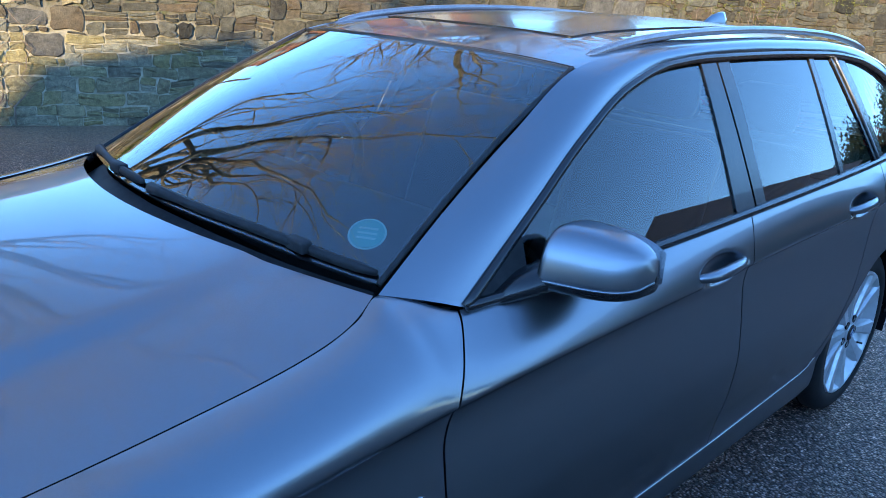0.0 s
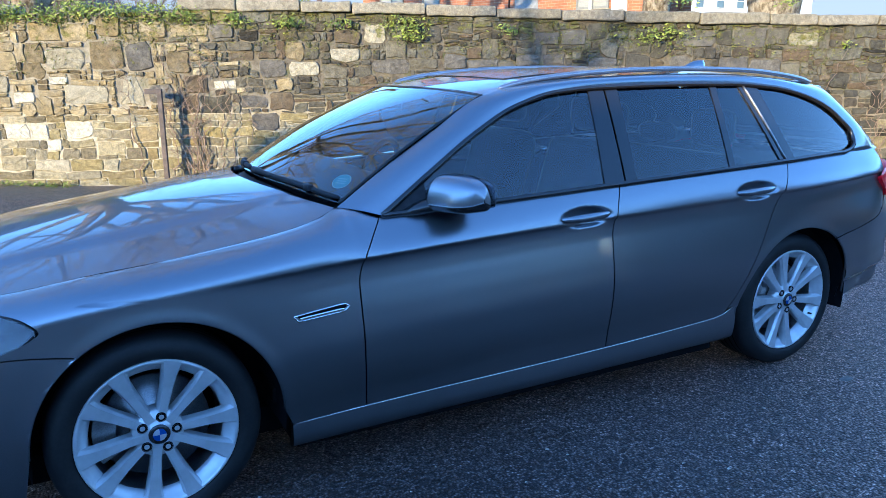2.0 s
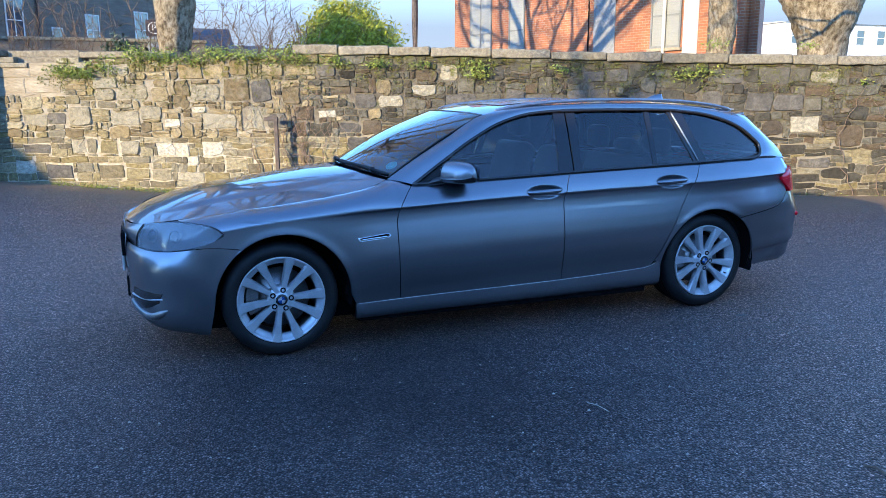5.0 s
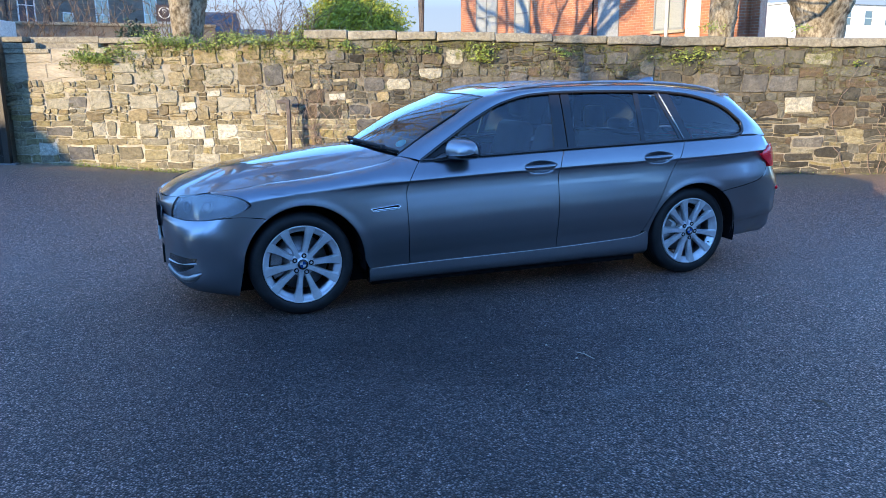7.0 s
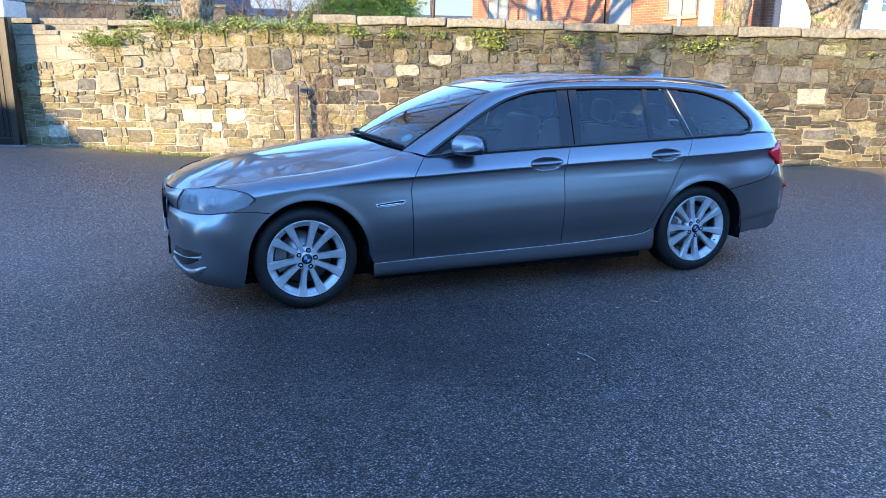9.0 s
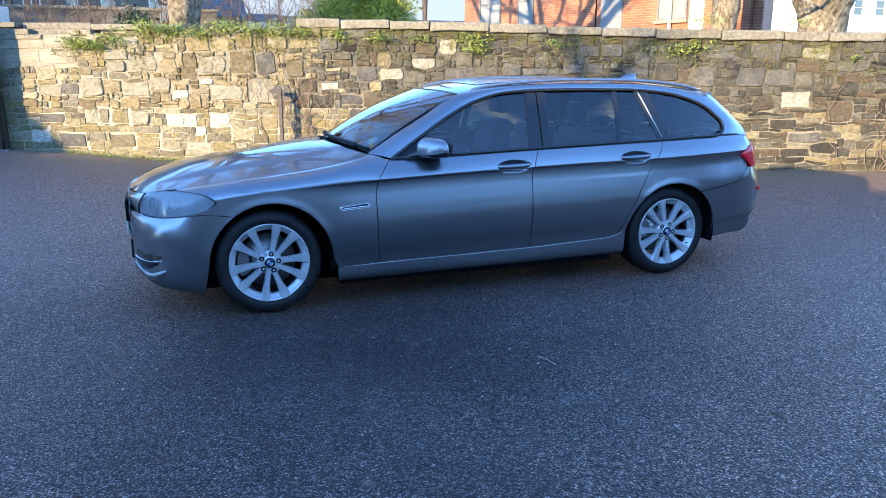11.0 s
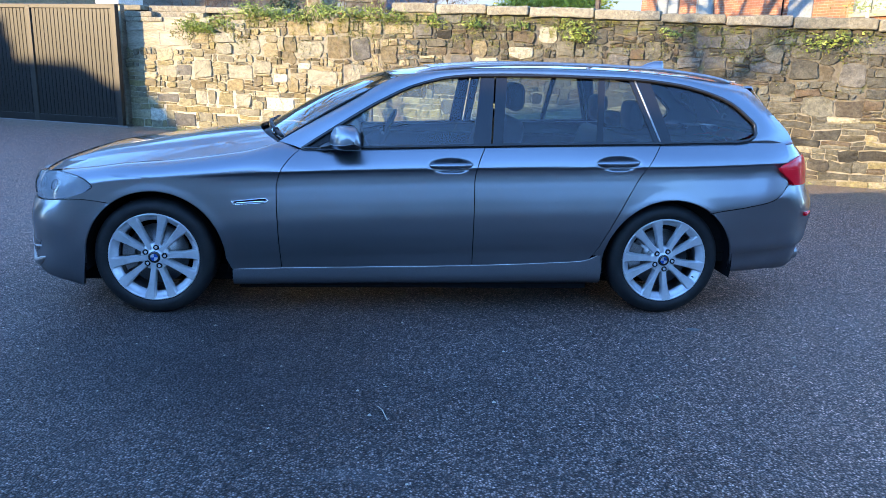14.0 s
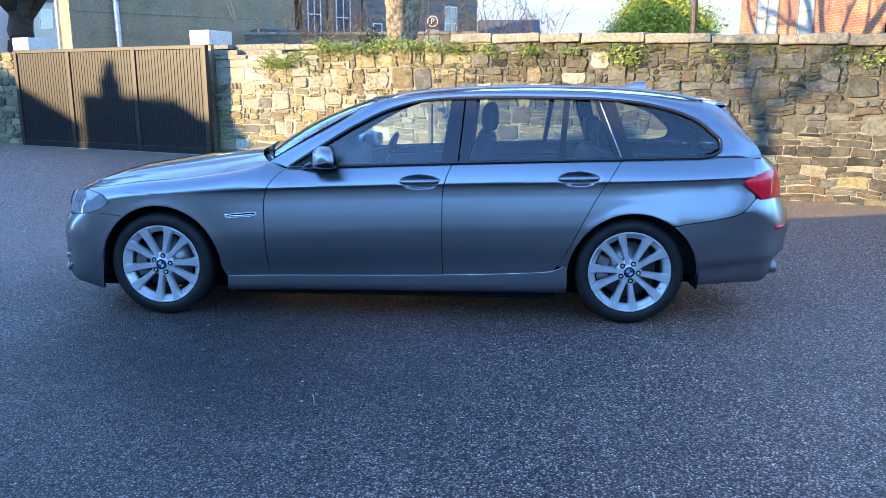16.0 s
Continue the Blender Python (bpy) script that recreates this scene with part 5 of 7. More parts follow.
def dlo_top(x):
    return pchip([p[0] for p in DLO[:12]], [p[1] for p in DLO[:12]], x)


def pane(name, x0, x1, t0, t1, mat, side, parent, push=0.0, n=24, label=""):
    """Glass on the upper flank between belt and window top; t0, t1: the ends of its top edge."""
    u, v = np.meshgrid(np.linspace(0, 1, n), np.linspace(0, 1, 16))
    xb, xt = x0 + (x1 - x0) * u, t0 + (t1 - t0) * u
    zb, zt = belt_z(xb), dlo_top(xt)
    x, z = xb + (xt - xb) * v, zb + (zt - zb) * v
    G = np.stack([x, side * (glass_w(x, z) + push), z], -1)
    return sheet(name, G, mat, parent, (0, side, 0.4), 0.005, label)


for k, side in enumerate((-1, 1)):
    roof_frame(side)
    fd, rd = front_doors[k], rear_doors[k]
    pane("mirror_corner_trim", 0.84, 1.00, 0.85, 1.02, TRIM, side, fd, -0.002, 10, "black mirror corner trim")
    pane("front_window", 0.99, 1.800, 1.01, 1.86, GLASS, side, fd, -0.006, 40, "clear front door window")
    pane("door_pillar", 1.798, 1.90, 1.855, 1.935, GLOSS_BLACK, side, fd, 0.000, 8, "gloss black door pillar")
    pane("door_pillar", 1.91, 1.965, 1.945, 2.010, GLOSS_BLACK, side, rd, 0.000, 8, "gloss black door pillar")
    pane("rear_window", 1.963, 2.515, 2.008, 2.556, PRIVACY, side, rd, -0.006, 30, "tinted rear door window")
    pane("window_divider", 2.512, 2.548, 2.553, 2.592, GLOSS_BLACK, side, rd, -0.001, 4)
    pane("rear_corner_window", 2.546, 2.86, 2.590, 2.735, PRIVACY, side, rd, -0.006, 14, "tinted rear door corner window")
    pane("rear_pillar", 2.856, 2.965, 2.732, 2.86, GLOSS_BLACK, side, rd, 0.0005, 8, "gloss black rear pillar")
    b = bmesh.new()
    xs = np.linspace(0, 1, 12)
    tube(b, [(2.893 - 0.125 * t, side * (glass_w(2.893 - 0.125 * t, 1.025 + 0.352 * t) + 0.004), 1.025 + 0.352 * t) for t in xs], 0.005, 6)
    part("pillar_strip", b, STEEL, rd, "thin bright pillar strip", True)
    # the fixed glass behind the rear doors
    u, v = np.meshgrid(np.linspace(0, 1, 40), np.linspace(0, 1, 20))
    xb = 2.962 + (3.40 - 2.962) * u
    xt = 2.857 + (3.495 - 2.857) * u
    zb = belt_z(xb) + 0.02 * smooth(0.8, 1, u)
    zt = pchip([2.8, 2.97, 3.18, 3.356, 3.45, 3.50], [1.378, 1.362, 1.322, 1.253, 1.188, 1.115], xt)
    x, z = xb + (xt - xb) * v, zb + (zt - zb) * v
    x = x + 0.05 * np.sin(np.pi * v) * smooth(0.75, 1, u) * 0.6
    sheet("rear_side_window", np.stack([x, side * (glass_w(x, z) - 0.004), z], -1), PRIVACY, car, (0, side, 0.4), 0.005, "tinted fixed rear side window")
    # door handle bars
    for door, (hx, hz) in zip((fd, rd), HANDLES):
        b = bmesh.new()
        pts = [(hx + t * 0.124, side * (plan_w(hx) - 0.0125 - 0.022 * abs(t) ** 3), hz + 0.004 * t + 0.002) for t in np.linspace(-1, 1, 15)]
        tube(b, pts, [0.004 + 0.0135 * math.sqrt(max(0.0, 1 - t * t)) for t in np.linspace(-0.97, 0.97, 15)], 10, 1.0)
        part("door_handle", b, PAINT, door, "body coloured bar handle", True)

# roof
def roof():
    edge = [p for p in ROOF_EDGE[3:11]]
    E = resample(edge, 70)
    C = resample([(1.285, 0, 1.386), (1.56, 0, 1.425), (1.9, 0, 1.449), (2.25, 0, 1.459), (2.7, 0, 1.456), (3.05, 0, 1.440), (3.35, 0, 1.412), (3.60, 0, 1.378)], 70)
    q = np.linspace(0, 1, 30)[:, None]
    x = C[:, 0] + (E[:, 0] - C[:, 0]) * (1 - q) ** 2
    y = E[:, 1] * (1 - q)
    z = C[:, 2] + (E[:, 2] - C[:, 2]) * (1 - q) ** 2.4
    half = np.stack([x, -y, z], -1)
    G = np.concatenate([half, half[::-1][1:] * np.array([1, -1, 1])])
    sheet("roof", G, PAINT, car, (0, 0, 1), 0.02)
    a, b = 8, 40
    inner = G[9:-9, a:b] + np.array([0, 0, 0.004])
    sheet("sunroof_glass", inner, GLOSS_BLACK, car, (0, 0, 1), 0.004, "black glass panoramic sunroof")
    for side in (-1, 1):
        rail = [(1.46, 0.520, 1.378), (1.53, 0.530, 1.398), (1.66, 0.535, 1.420), (1.95, 0.543, 1.444), (2.3, 0.547, 1.455), (2.7, 0.546, 1.451), (3.0, 0.54, 1.436), (3.2, 0.533, 1.414), (3.35, 0.527, 1.388), (3.40, 0.525, 1.374)]
        m = bmesh.new()
        tube(m, [(x, side * y, z) for x, y, z in resample(rail, 60)], [0.004] + [0.013] * 58 + [0.004], 10, 0.9)
        part("roof_rail", m, ALLOY_SATIN, car, "satin silver roof rail", True)
    f = bmesh.new()
    rings = []
    for t in np.linspace(0, 1, 12):
        h, w = 0.052 * (1 - t ** 2.2) + 0.004, 0.024 * (1 - t * 0.5)
        rings.append((2.99 + 0.17 * (1 - t), w, h))
    sect = []
    for xx, w, h in rings:
        sect.append([f.verts.new((xx, y, 1.438 + z)) for y, z in ((-w, 0), (-w * 0.8, h * 0.5), (-w * 0.3, h * 0.95), (0, h), (w * 0.3, h * 0.95), (w * 0.8, h * 0.5), (w, 0))])
    for s0, s1 in zip(sect, sect[1:]):
        for i in range(6):
            f.faces.new((s0[i], s0[i + 1], s1[i + 1], s1[i]))
    f.faces.new(sect[0])
    part("antenna_fin", f, PAINT, car, "small shark fin aerial", True)
    s = bmesh.new()
    box(s, 3.40, 3.585, -0.46, 0.46, 1.335, 1.356, 0.010)
    part("roof_spoiler", s, PAINT, car, "", True)


ALLOY_SATIN = grained("satin_rail", (0.30, 0.32, 0.35), (0.36, 0.38, 0.41), 20, 0.28, 0.02, 0.0005, metal=0.9)
roof()

WS = [[(0.705, 0.668, 0.995), (0.655, 0.55, 1.010), (0.60, 0.36, 1.028), (0.565, 0.18, 1.036), (0.555, 0, 1.038)],
      [(1.04, 0.605, 1.195), (0.985, 0.48, 1.213), (0.935, 0.32, 1.225), (0.905, 0.15, 1.231), (0.90, 0, 1.232)],
      [(1.372, 0.556, 1.360), (1.345, 0.44, 1.371), (1.315, 0.3, 1.378), (1.298, 0.15, 1.382), (1.293, 0, 1.383)]]
ws_grid = full_rows(WS, 40, 40)
sheet("windscreen", ws_grid, SCREEN, car, (-1, 0, 1), 0.006, "clear raked windscreen")
RW = [[(3.72, 0.66, 1.045), (3.80, 0.55, 1.045), (3.835, 0.3, 1.045), (3.845, 0, 1.045)],
      [(3.66, 0.61, 1.15), (3.73, 0.5, 1.16), (3.76, 0.3, 1.165), (3.77, 0, 1.165)],
      [(3.53, 0.53, 1.32), (3.60, 0.43, 1.34), (3.62, 0.25, 1.35), (3.63, 0, 1.352)]]
rw_grid = full_rows(RW, 30, 20)
sheet("rear_windscreen", rw_grid, PRIVACY, car, (1, 0, 1), 0.006, "tinted raked tailgate window")


def borders():
    for name, G, w in (("windscreen_border", ws_grid, 0.045), ("rear_window_border", rw_grid, 0.05)):
        N = normals_of(G)
        if N[:, :, 2].mean() < 0:
            N = -N
        bm = bmesh.new()
        nv, nu, _ = G.shape
        loop = [(i, 0) for i in range(nv)] + [(nv - 1, j) for j in range(1, nu)] + [(i, nu - 1) for i in range(nv - 2, -1, -1)] + [(0, j) for j in range(nu - 2, 0, -1)]
        c = G.mean((0, 1))
        outer, inner = [], []
        for i, j in loop:
            p = G[i, j] - N[i, j] * 0.009
            ii, jj = min(max(i, 2 if i == 0 else i), nv - 3 if i == nv - 1 else i), j
            ii = 2 if i == 0 else (nv - 2 if i == nv - 1 else i)
            jj = 1 if j == 0 else (nu - 2 if j == nu - 1 else j)
            outer.append(bm.verts.new(p))
            inner.append(bm.verts.new(G[ii, jj] - N[ii, jj] * 0.009))
        k = len(loop)
        for a in range(k):
            bm.faces.new((outer[a], outer[(a + 1) % k], inner[(a + 1) % k], inner[a]))
        part(name, bm, GLOSS_BLACK, car, "black printed glass border", True)

    seal = bmesh.new()
    for j in (0, -1):
        tube(seal, [tuple(p) for p in ws_grid[:, j]], 0.0065, 6)
    tube(seal, [tuple(p) for p in ws_grid[-1]], 0.0045, 6)
    part("windscreen_seal", seal, TRIM, car, "black rubber windscreen seal", True)


borders()


def cowl():
    rows = [[(0.72, 0.64, 0.966), (0.66, 0.50, 0.980), (0.60, 0.3, 1.000), (0.57, 0, 1.008)],
            [(0.64, 0.64, 0.925), (0.57, 0.46, 0.950), (0.51, 0.28, 0.968), (0.48, 0, 0.975)]]
    sheet("cowl_panel", full_rows(rows, 24, 6), TRIM, car, (0, 0, 1), 0.03, "black plastic scuttle panel")
    # wipers, parked low on the glass
    def along(y, off):
        base = pchip([-0.668, -0.55, -0.36, -0.18, 0, 0.18, 0.36, 0.55, 0.668], [0.705, 0.655, 0.60, 0.565, 0.555, 0.565, 0.60, 0.655, 0.705], y)
        z = pchip([-0.668, -0.36, 0, 0.36, 0.668], [0.995, 1.028, 1.038, 1.028, 0.995], y)
        return (float(base) + 0.012 + off * 0.6, y, float(z) + 0.016 + off * 0.8)

    for y0, y1, grip, hub in ((-0.655, 0.0, -0.49, -0.02), (0.03, 0.61, 0.20, 0.56)):
        bm = bmesh.new()
        ys = np.linspace(y0, y1, 18)
        tube(bm, [along(y, 0.0) for y in ys], [0.005] + [0.0085] * 16 + [0.004], 6, 1.3)
        w = part("wiper", bm, TRIM, car, "black wiper blade and arm at rest", True)
        bm = bmesh.new()
        g = along(grip, 0.003)
        box(bm, g[0] - 0.014, g[0] + 0.012, grip - 0.03, grip + 0.03, g[2] - 0.014, g[2] + 0.012, 0.005)
        part("blade_clip", bm, TRIM, w, "", True)
        bm = bmesh.new()
        ys = np.linspace(grip, hub, 10)
        tube(bm, [along(y, 0.006 - 0.01 * k / 9) for k, y in enumerate(ys)], [0.005, 0.006, 0.007, 0.007, 0.008, 0.008, 0.009, 0.010, 0.012, 0.015], 8)
        part("wiper_arm", bm, TRIM, w, "", True)
    # tax disc on the glass
    c = Vector((0.778, -0.552, 1.018))
    nu = ws_grid.reshape(-1, 3)
    k = int(((nu - np.array(c)) ** 2).sum(1).argmin())
    n = Vector(normals_of(ws_grid).reshape(-1, 3)[k])
    n = n if n.z > 0 else -n
    p = Vector(c) + n * ((Vector(nu[k]) - Vector(c)).dot(n) - 0.004)
    frm = n.to_track_quat("Z", "Y").to_matrix().to_4x4()
    bm = bmesh.new()
    bmesh.ops.create_cone(bm, cap_ends=True, segments=32, radius1=0.039, radius2=0.039, depth=0.001)
    st = part("windscreen_disc", bm, STICKER_RING, car, "round pale green paper disc behind the glass")
    st.matrix_basis = Matrix.Translation(p) @ frm
    bm = bmesh.new()
    bmesh.ops.create_cone(bm, cap_ends=True, segments=32, radius1=0.035, radius2=0.035, depth=0.001)
    part("disc_middle", bm, STICKER, st).location = (0, 0, 0.001)
    for k in range(3):
        bm = bmesh.new()
        box(bm, -0.02, 0.02, -0.014 + k * 0.012, -0.009 + k * 0.012, 0.0016, 0.0022)
        part("disc_bar", bm, STICKER_RING, st)


cowl()


def mirror_shell(side, grow, a0=0.0, a1=2 * math.pi, n=44):
    """The mirror housing as D-shaped sections from its inner to its outer end; a0, a1: the stretch round each section."""
    G = np.empty((26, n, 3))
    for i, t in enumerate(np.linspace(0, 1, 26)):
        end = max(0.03, (1 - t ** 7) ** 0.5 * (1 - 0.45 * (1 - min(1, t / 0.12)) ** 2))
        low, high = 0.958 + 0.014 * t * t, 1.104 - 0.010 * (1 - t) ** 2 - 0.034 * t ** 2.0
        zc = 0.42 * high + 0.58 * low
        for j, a in enumerate(np.linspace(a0, a1, n)):
            cx, cz = (math.copysign(abs(c) ** 0.52, c) for c in (math.cos(a), math.sin(a)))
            up = (high - zc) if cz > 0 else (zc - low)
            z = zc + cz * (up * end ** 0.55 + grow)
            depth = (0.055 - 0.020 * max(0, cz)) if cx > 0 else (0.120 - 0.035 * t - 0.026 * max(0, cz))
            x = 1.098 + 0.030 * t + cx * (depth * end + grow)
            G[i, j] = (x, side * (0.797 + 0.196 * t), z)
    return G


def door_mirror(side, door):
    shell = sheet("door_mirror", mirror_shell(side, 0.0), PAINT, door, (0, 0, 1), 0.0, "body coloured door mirror")
    for v in shell.data.polygons:
        v.use_smooth = True
    sheet("mirror_base", mirror_shell(side, 0.0022, math.radians(192), math.radians(345), 24), GLOSS_BLACK, shell, (0, 0, -1), 0.003, "gloss black lower rim")
    b = bmesh.new()
    tube(b, [tuple(p) for p in mirror_shell(side, 0.0018, math.radians(191.5), math.radians(192), 2)[:, 0]], 0.0022, 6)
    part("mirror_seam", b, ALLOY_SATIN, shell, "", True)
    # the mirror glass in its rear face
    g = mirror_shell(side, -0.010)[2:24]
    ring = [Vector((1.152 + 0.030 * (i / 21), p[1], p[2])) for i, r in enumerate(g) for p in (r[11],)] + [Vector((1.152 + 0.030 * (i / 21), p[1], p[2])) for i, r in reversed(list(enumerate(g))) for p in (r[33],)]
    b = bmesh.new()
    b.faces.new([b.verts.new(p) for p in ring])
    bmesh.ops.solidify(b, geom=b.faces[:], thickness=0.003)
    part("mirror_glass", b, CHROME, shell, "silvered mirror glass")
    b = bmesh.new()
    tube(b, [(0.915, side * 0.775, 0.955), (0.975, side * 0.785, 0.972), (1.03, side * 0.800, 0.984), (1.08, side * 0.83, 0.985)], [0.022, 0.042, 0.050, 0.03], 12, 0.62)
    part("mirror_foot", b, GLOSS_BLACK, shell, "", True)


door_mirror(-1, front_doors[0])
door_mirror(1, front_doors[1])

# fender gills
for side in (-1, 1):
    b = bmesh.new()
    loop = np.array([(0.449, 0.669), (0.632, 0.687), (0.650, 0.676), (0.628, 0.661), (0.464, 0.650), (0.449, 0.669)])
    P = np.concatenate([np.linspace(p, q, 9) for p, q in zip(loop, loop[1:])])
    tube(b, [(x, side * (flank_w(x, z) + 0.001), z) for x, z in P], 0.0032, 6)
    gill = part("fender_vent", b, CHROME, car, "slim chrome fender vent trim", True)
    b = bmesh.new()
    tube(b, [(x, side * (flank_w(x, 0.669) + 0.003), 0.660 + (x - 0.47) * 0.07) for x in np.linspace(0.468, 0.630, 12)], [0.002] + [0.0052] * 10 + [0.002], 8, 1.0)
    part("vent_blade", b, CHROME, gill, "", True)
    b = bmesh.new()
    tube(b, [(x, side * (flank_w(x, 0.669) - 0.0045), 0.666 + (x - 0.47) * 0.075) for x in np.linspace(0.462, 0.638, 12)], [0.006] + [0.010] * 10 + [0.006], 8, 1.0)
    part("vent_recess", b, DARK, gill, "", True)


# wheels
def wheel(x, side, turn):
    w = new("wheel")
    w.parent = car
    tagged(w, "ten spoke silver alloy wheel with black tyre")
    f = 0.846  # face of the wheel, from the car's middle
    t = bmesh.new()
    prof = [(0.2470, -0.03), (0.2505, 0.006), (0.262, 0.021), (0.300, 0.020), (0.322, 0.006), (0.3335, -0.014), (0.335, -0.05), (0.335, -0.17), (0.333, -0.20), (0.318, -0.222), (0.27, -0.235), (0.226, -0.215)]
    lathe(t, prof, 72)
    tyre = part("tyre", t, RUBBER, w, "black road tyre", True)
    g = bmesh.new()
    for gy in (-0.055, -0.09, -0.13, -0.165):
        lathe(g, [(0.3355, gy - 0.004), (0.3362, gy), (0.3355, gy + 0.004)], 60)
    part("tread_groove", g, DARK, tyre, "", True)
    r = bmesh.new()
    lathe(r, [(0.2535, 0.008), (0.252, 0.0165), (0.2475, 0.0182), (0.2425, 0.0160), (0.239, 0.010), (0.233, 0.000), (0.225, -0.008), (0.214, -0.016), (0.208, -0.030)], 72)
    part("rim", r, ALLOY, w, "silver alloy rim", True)
    r = bmesh.new()
    lathe(r, [(0.2085, -0.029), (0.205, -0.05), (0.207, -0.15), (0.222, -0.2)], 60)
    part("rim_barrel", r, STEEL, w, "dull inner rim", True)
    sp = bmesh.new()
    # one spoke, tapering from the hub to the rim
    sect = []
    for rr, half, face, deep in ((0.045, 0.0175, 0.004, 0.05), (0.09, 0.0165, 0.005, 0.045), (0.15, 0.0195, 0.008, 0.04), (0.2, 0.025, 0.012, 0.035), (0.236, 0.034, 0.0165, 0.03), (0.2495, 0.038, 0.0186, 0.02)):
        sect.append([sp.verts.new((s, y, rr)) for s, y in ((-half, face - 0.012), (-half * 0.72, face), (half * 0.72, face), (half, face - 0.012), (half * 1.05, face - deep), (-half * 1.05, face - deep))])
    for a, b in zip(sect, sect[1:]):
        for i in range(6):
            sp.faces.new((a[i], a[(i + 1) % 6], b[(i + 1) % 6], b[i]))
    sp.faces.new(sect[0])
    sp.faces.new(sect[-1][::-1])
    bmesh.ops.recalc_face_normals(sp, faces=sp.faces)
    me = bpy.data.meshes.new("spoke")
    sp.to_mesh(me)
    sp.free()
    me.materials.append(ALLOY)
    for k in range(10):
        ob = new("spoke", me)
        ob.parent = w
        ob.matrix_basis = Matrix.Rotation(2 * math.pi * k / 10 + turn + (0.045 if k % 2 else -0.045), 4, "Y")
    h = bmesh.new()
    lathe(h, [(0.0, 0.010), (0.034, 0.010), (0.036, 0.006), (0.05, 0.003), (0.078, -0.002), (0.082, -0.05), (0.0, -0.05)], 40)
    part("hub", h, ALLOY, w, "", True)
    c = bmesh.new()
    lathe(c, [(0.0, 0.0155), (0.025, 0.0150), (0.033, 0.0125), (0.0345, 0.008)], 32)
    cap = part("centre_cap", c, GLOSS_BLACK, w, "round hub cap in blue and white quarters", True)
    for k in range(4):
        q = bmesh.new()
        vs = [q.verts.new((0, 0.0162, 0))] + [q.verts.new((0.021 * math.cos(a), 0.0160, 0.021 * math.sin(a))) for a in np.linspace(k * math.pi / 2, (k + 1) * math.pi / 2, 8)]
        for i in range(1, len(vs) - 1):
            q.faces.new((vs[0], vs[i], vs[i + 1]))
        bmesh.ops.solidify(q, geom=q.faces[:], thickness=0.0008)
        part("cap_quarter", q, BLUE if k % 2 else SILVER_WHITE, cap)
    for k in range(5):
        a = 2 * math.pi * k / 5 + turn
        q = bmesh.new()
        lathe(q, [(0.0, -0.006), (0.0085, -0.006), (0.0095, -0.012), (0.013, -0.004), (0.0145, 0.002)], 12)
        part("bolt", q, STEEL, w, "", True).location = (0.056 * math.sin(a), 0.006, 0.056 * math.cos(a))
        q = bmesh.new()
        lathe(q, [(0.0085, 0.0056), (0.0165, 0.0056), (0.0165, -0.004)], 16)
        part("bolt_hole", q, DARK, w, "", True).location = (0.056 * math.sin(a), 0.0, 0.056 * math.cos(a))
    d = bmesh.new()
    lathe(d, [(0.06, -0.06), (0.095, -0.062), (0.10, -0.075), (0.174, -0.075), (0.174, -0.1), (0.06, -0.1)], 48)
    part("brake_disc", d, STEEL, w, "worn steel brake disc", True)
    q = bmesh.new()
    ang = [(-0.5 + 0.125 * i) for i in range(9)]
    s0 = []
    for a in ang:
        s0.append([q.verts.new((rr * math.cos(a), y, rr * math.sin(a))) for rr, y in ((0.125, -0.055), (0.195, -0.055), (0.195, -0.12), (0.125, -0.12))])
    for a, b in zip(s0, s0[1:]):
        for i in range(4):
            q.faces.new((a[i], a[(i + 1) % 4], b[(i + 1) % 4], b[i]))
    q.faces.new(s0[0])
    q.faces.new(s0[-1][::-1])
    part("brake_caliper", q, STEEL, w)
    v = bmesh.new()
    tube(v, [(-0.06 * 3.2, -0.01, -0.105), (-0.06 * 3.2, 0.012, -0.103)], 0.004, 6)
    part("valve", v, TRIM, w)
    m = Matrix.Translation((x, side * f, HUB))
    if side < 0:
        m = m @ Matrix.Rotation(math.pi, 4, "Z")
    w.matrix_basis = m
    # dark lining of the wheel arch
    b = bmesh.new()
    cx, cz, rr = (ARCHES[0] if x < 1 else ARCHES[1])[:3]
    ring = []
    for a in np.linspace(-0.2, math.pi + 0.2, 30):
        ring.append([b.verts.new((cx + (rr + 0.008) * math.cos(a), side * y, cz + (rr + 0.008) * math.sin(a))) for y in (0.865, 0.56)])
    for a, c2 in zip(ring, ring[1:]):
        b.faces.new((a[0], a[1], c2[1], c2[0]))
    b.faces.new([r[1] for r in ring])
    part("arch_liner", b, DARK, car, "", True)


wheel(0.0, -1, radians(-11.5))
wheel(WHEELBASE, -1, radians(-25))
wheel(0.0, 1, 0.10)
wheel(WHEELBASE, 1, 0.30)


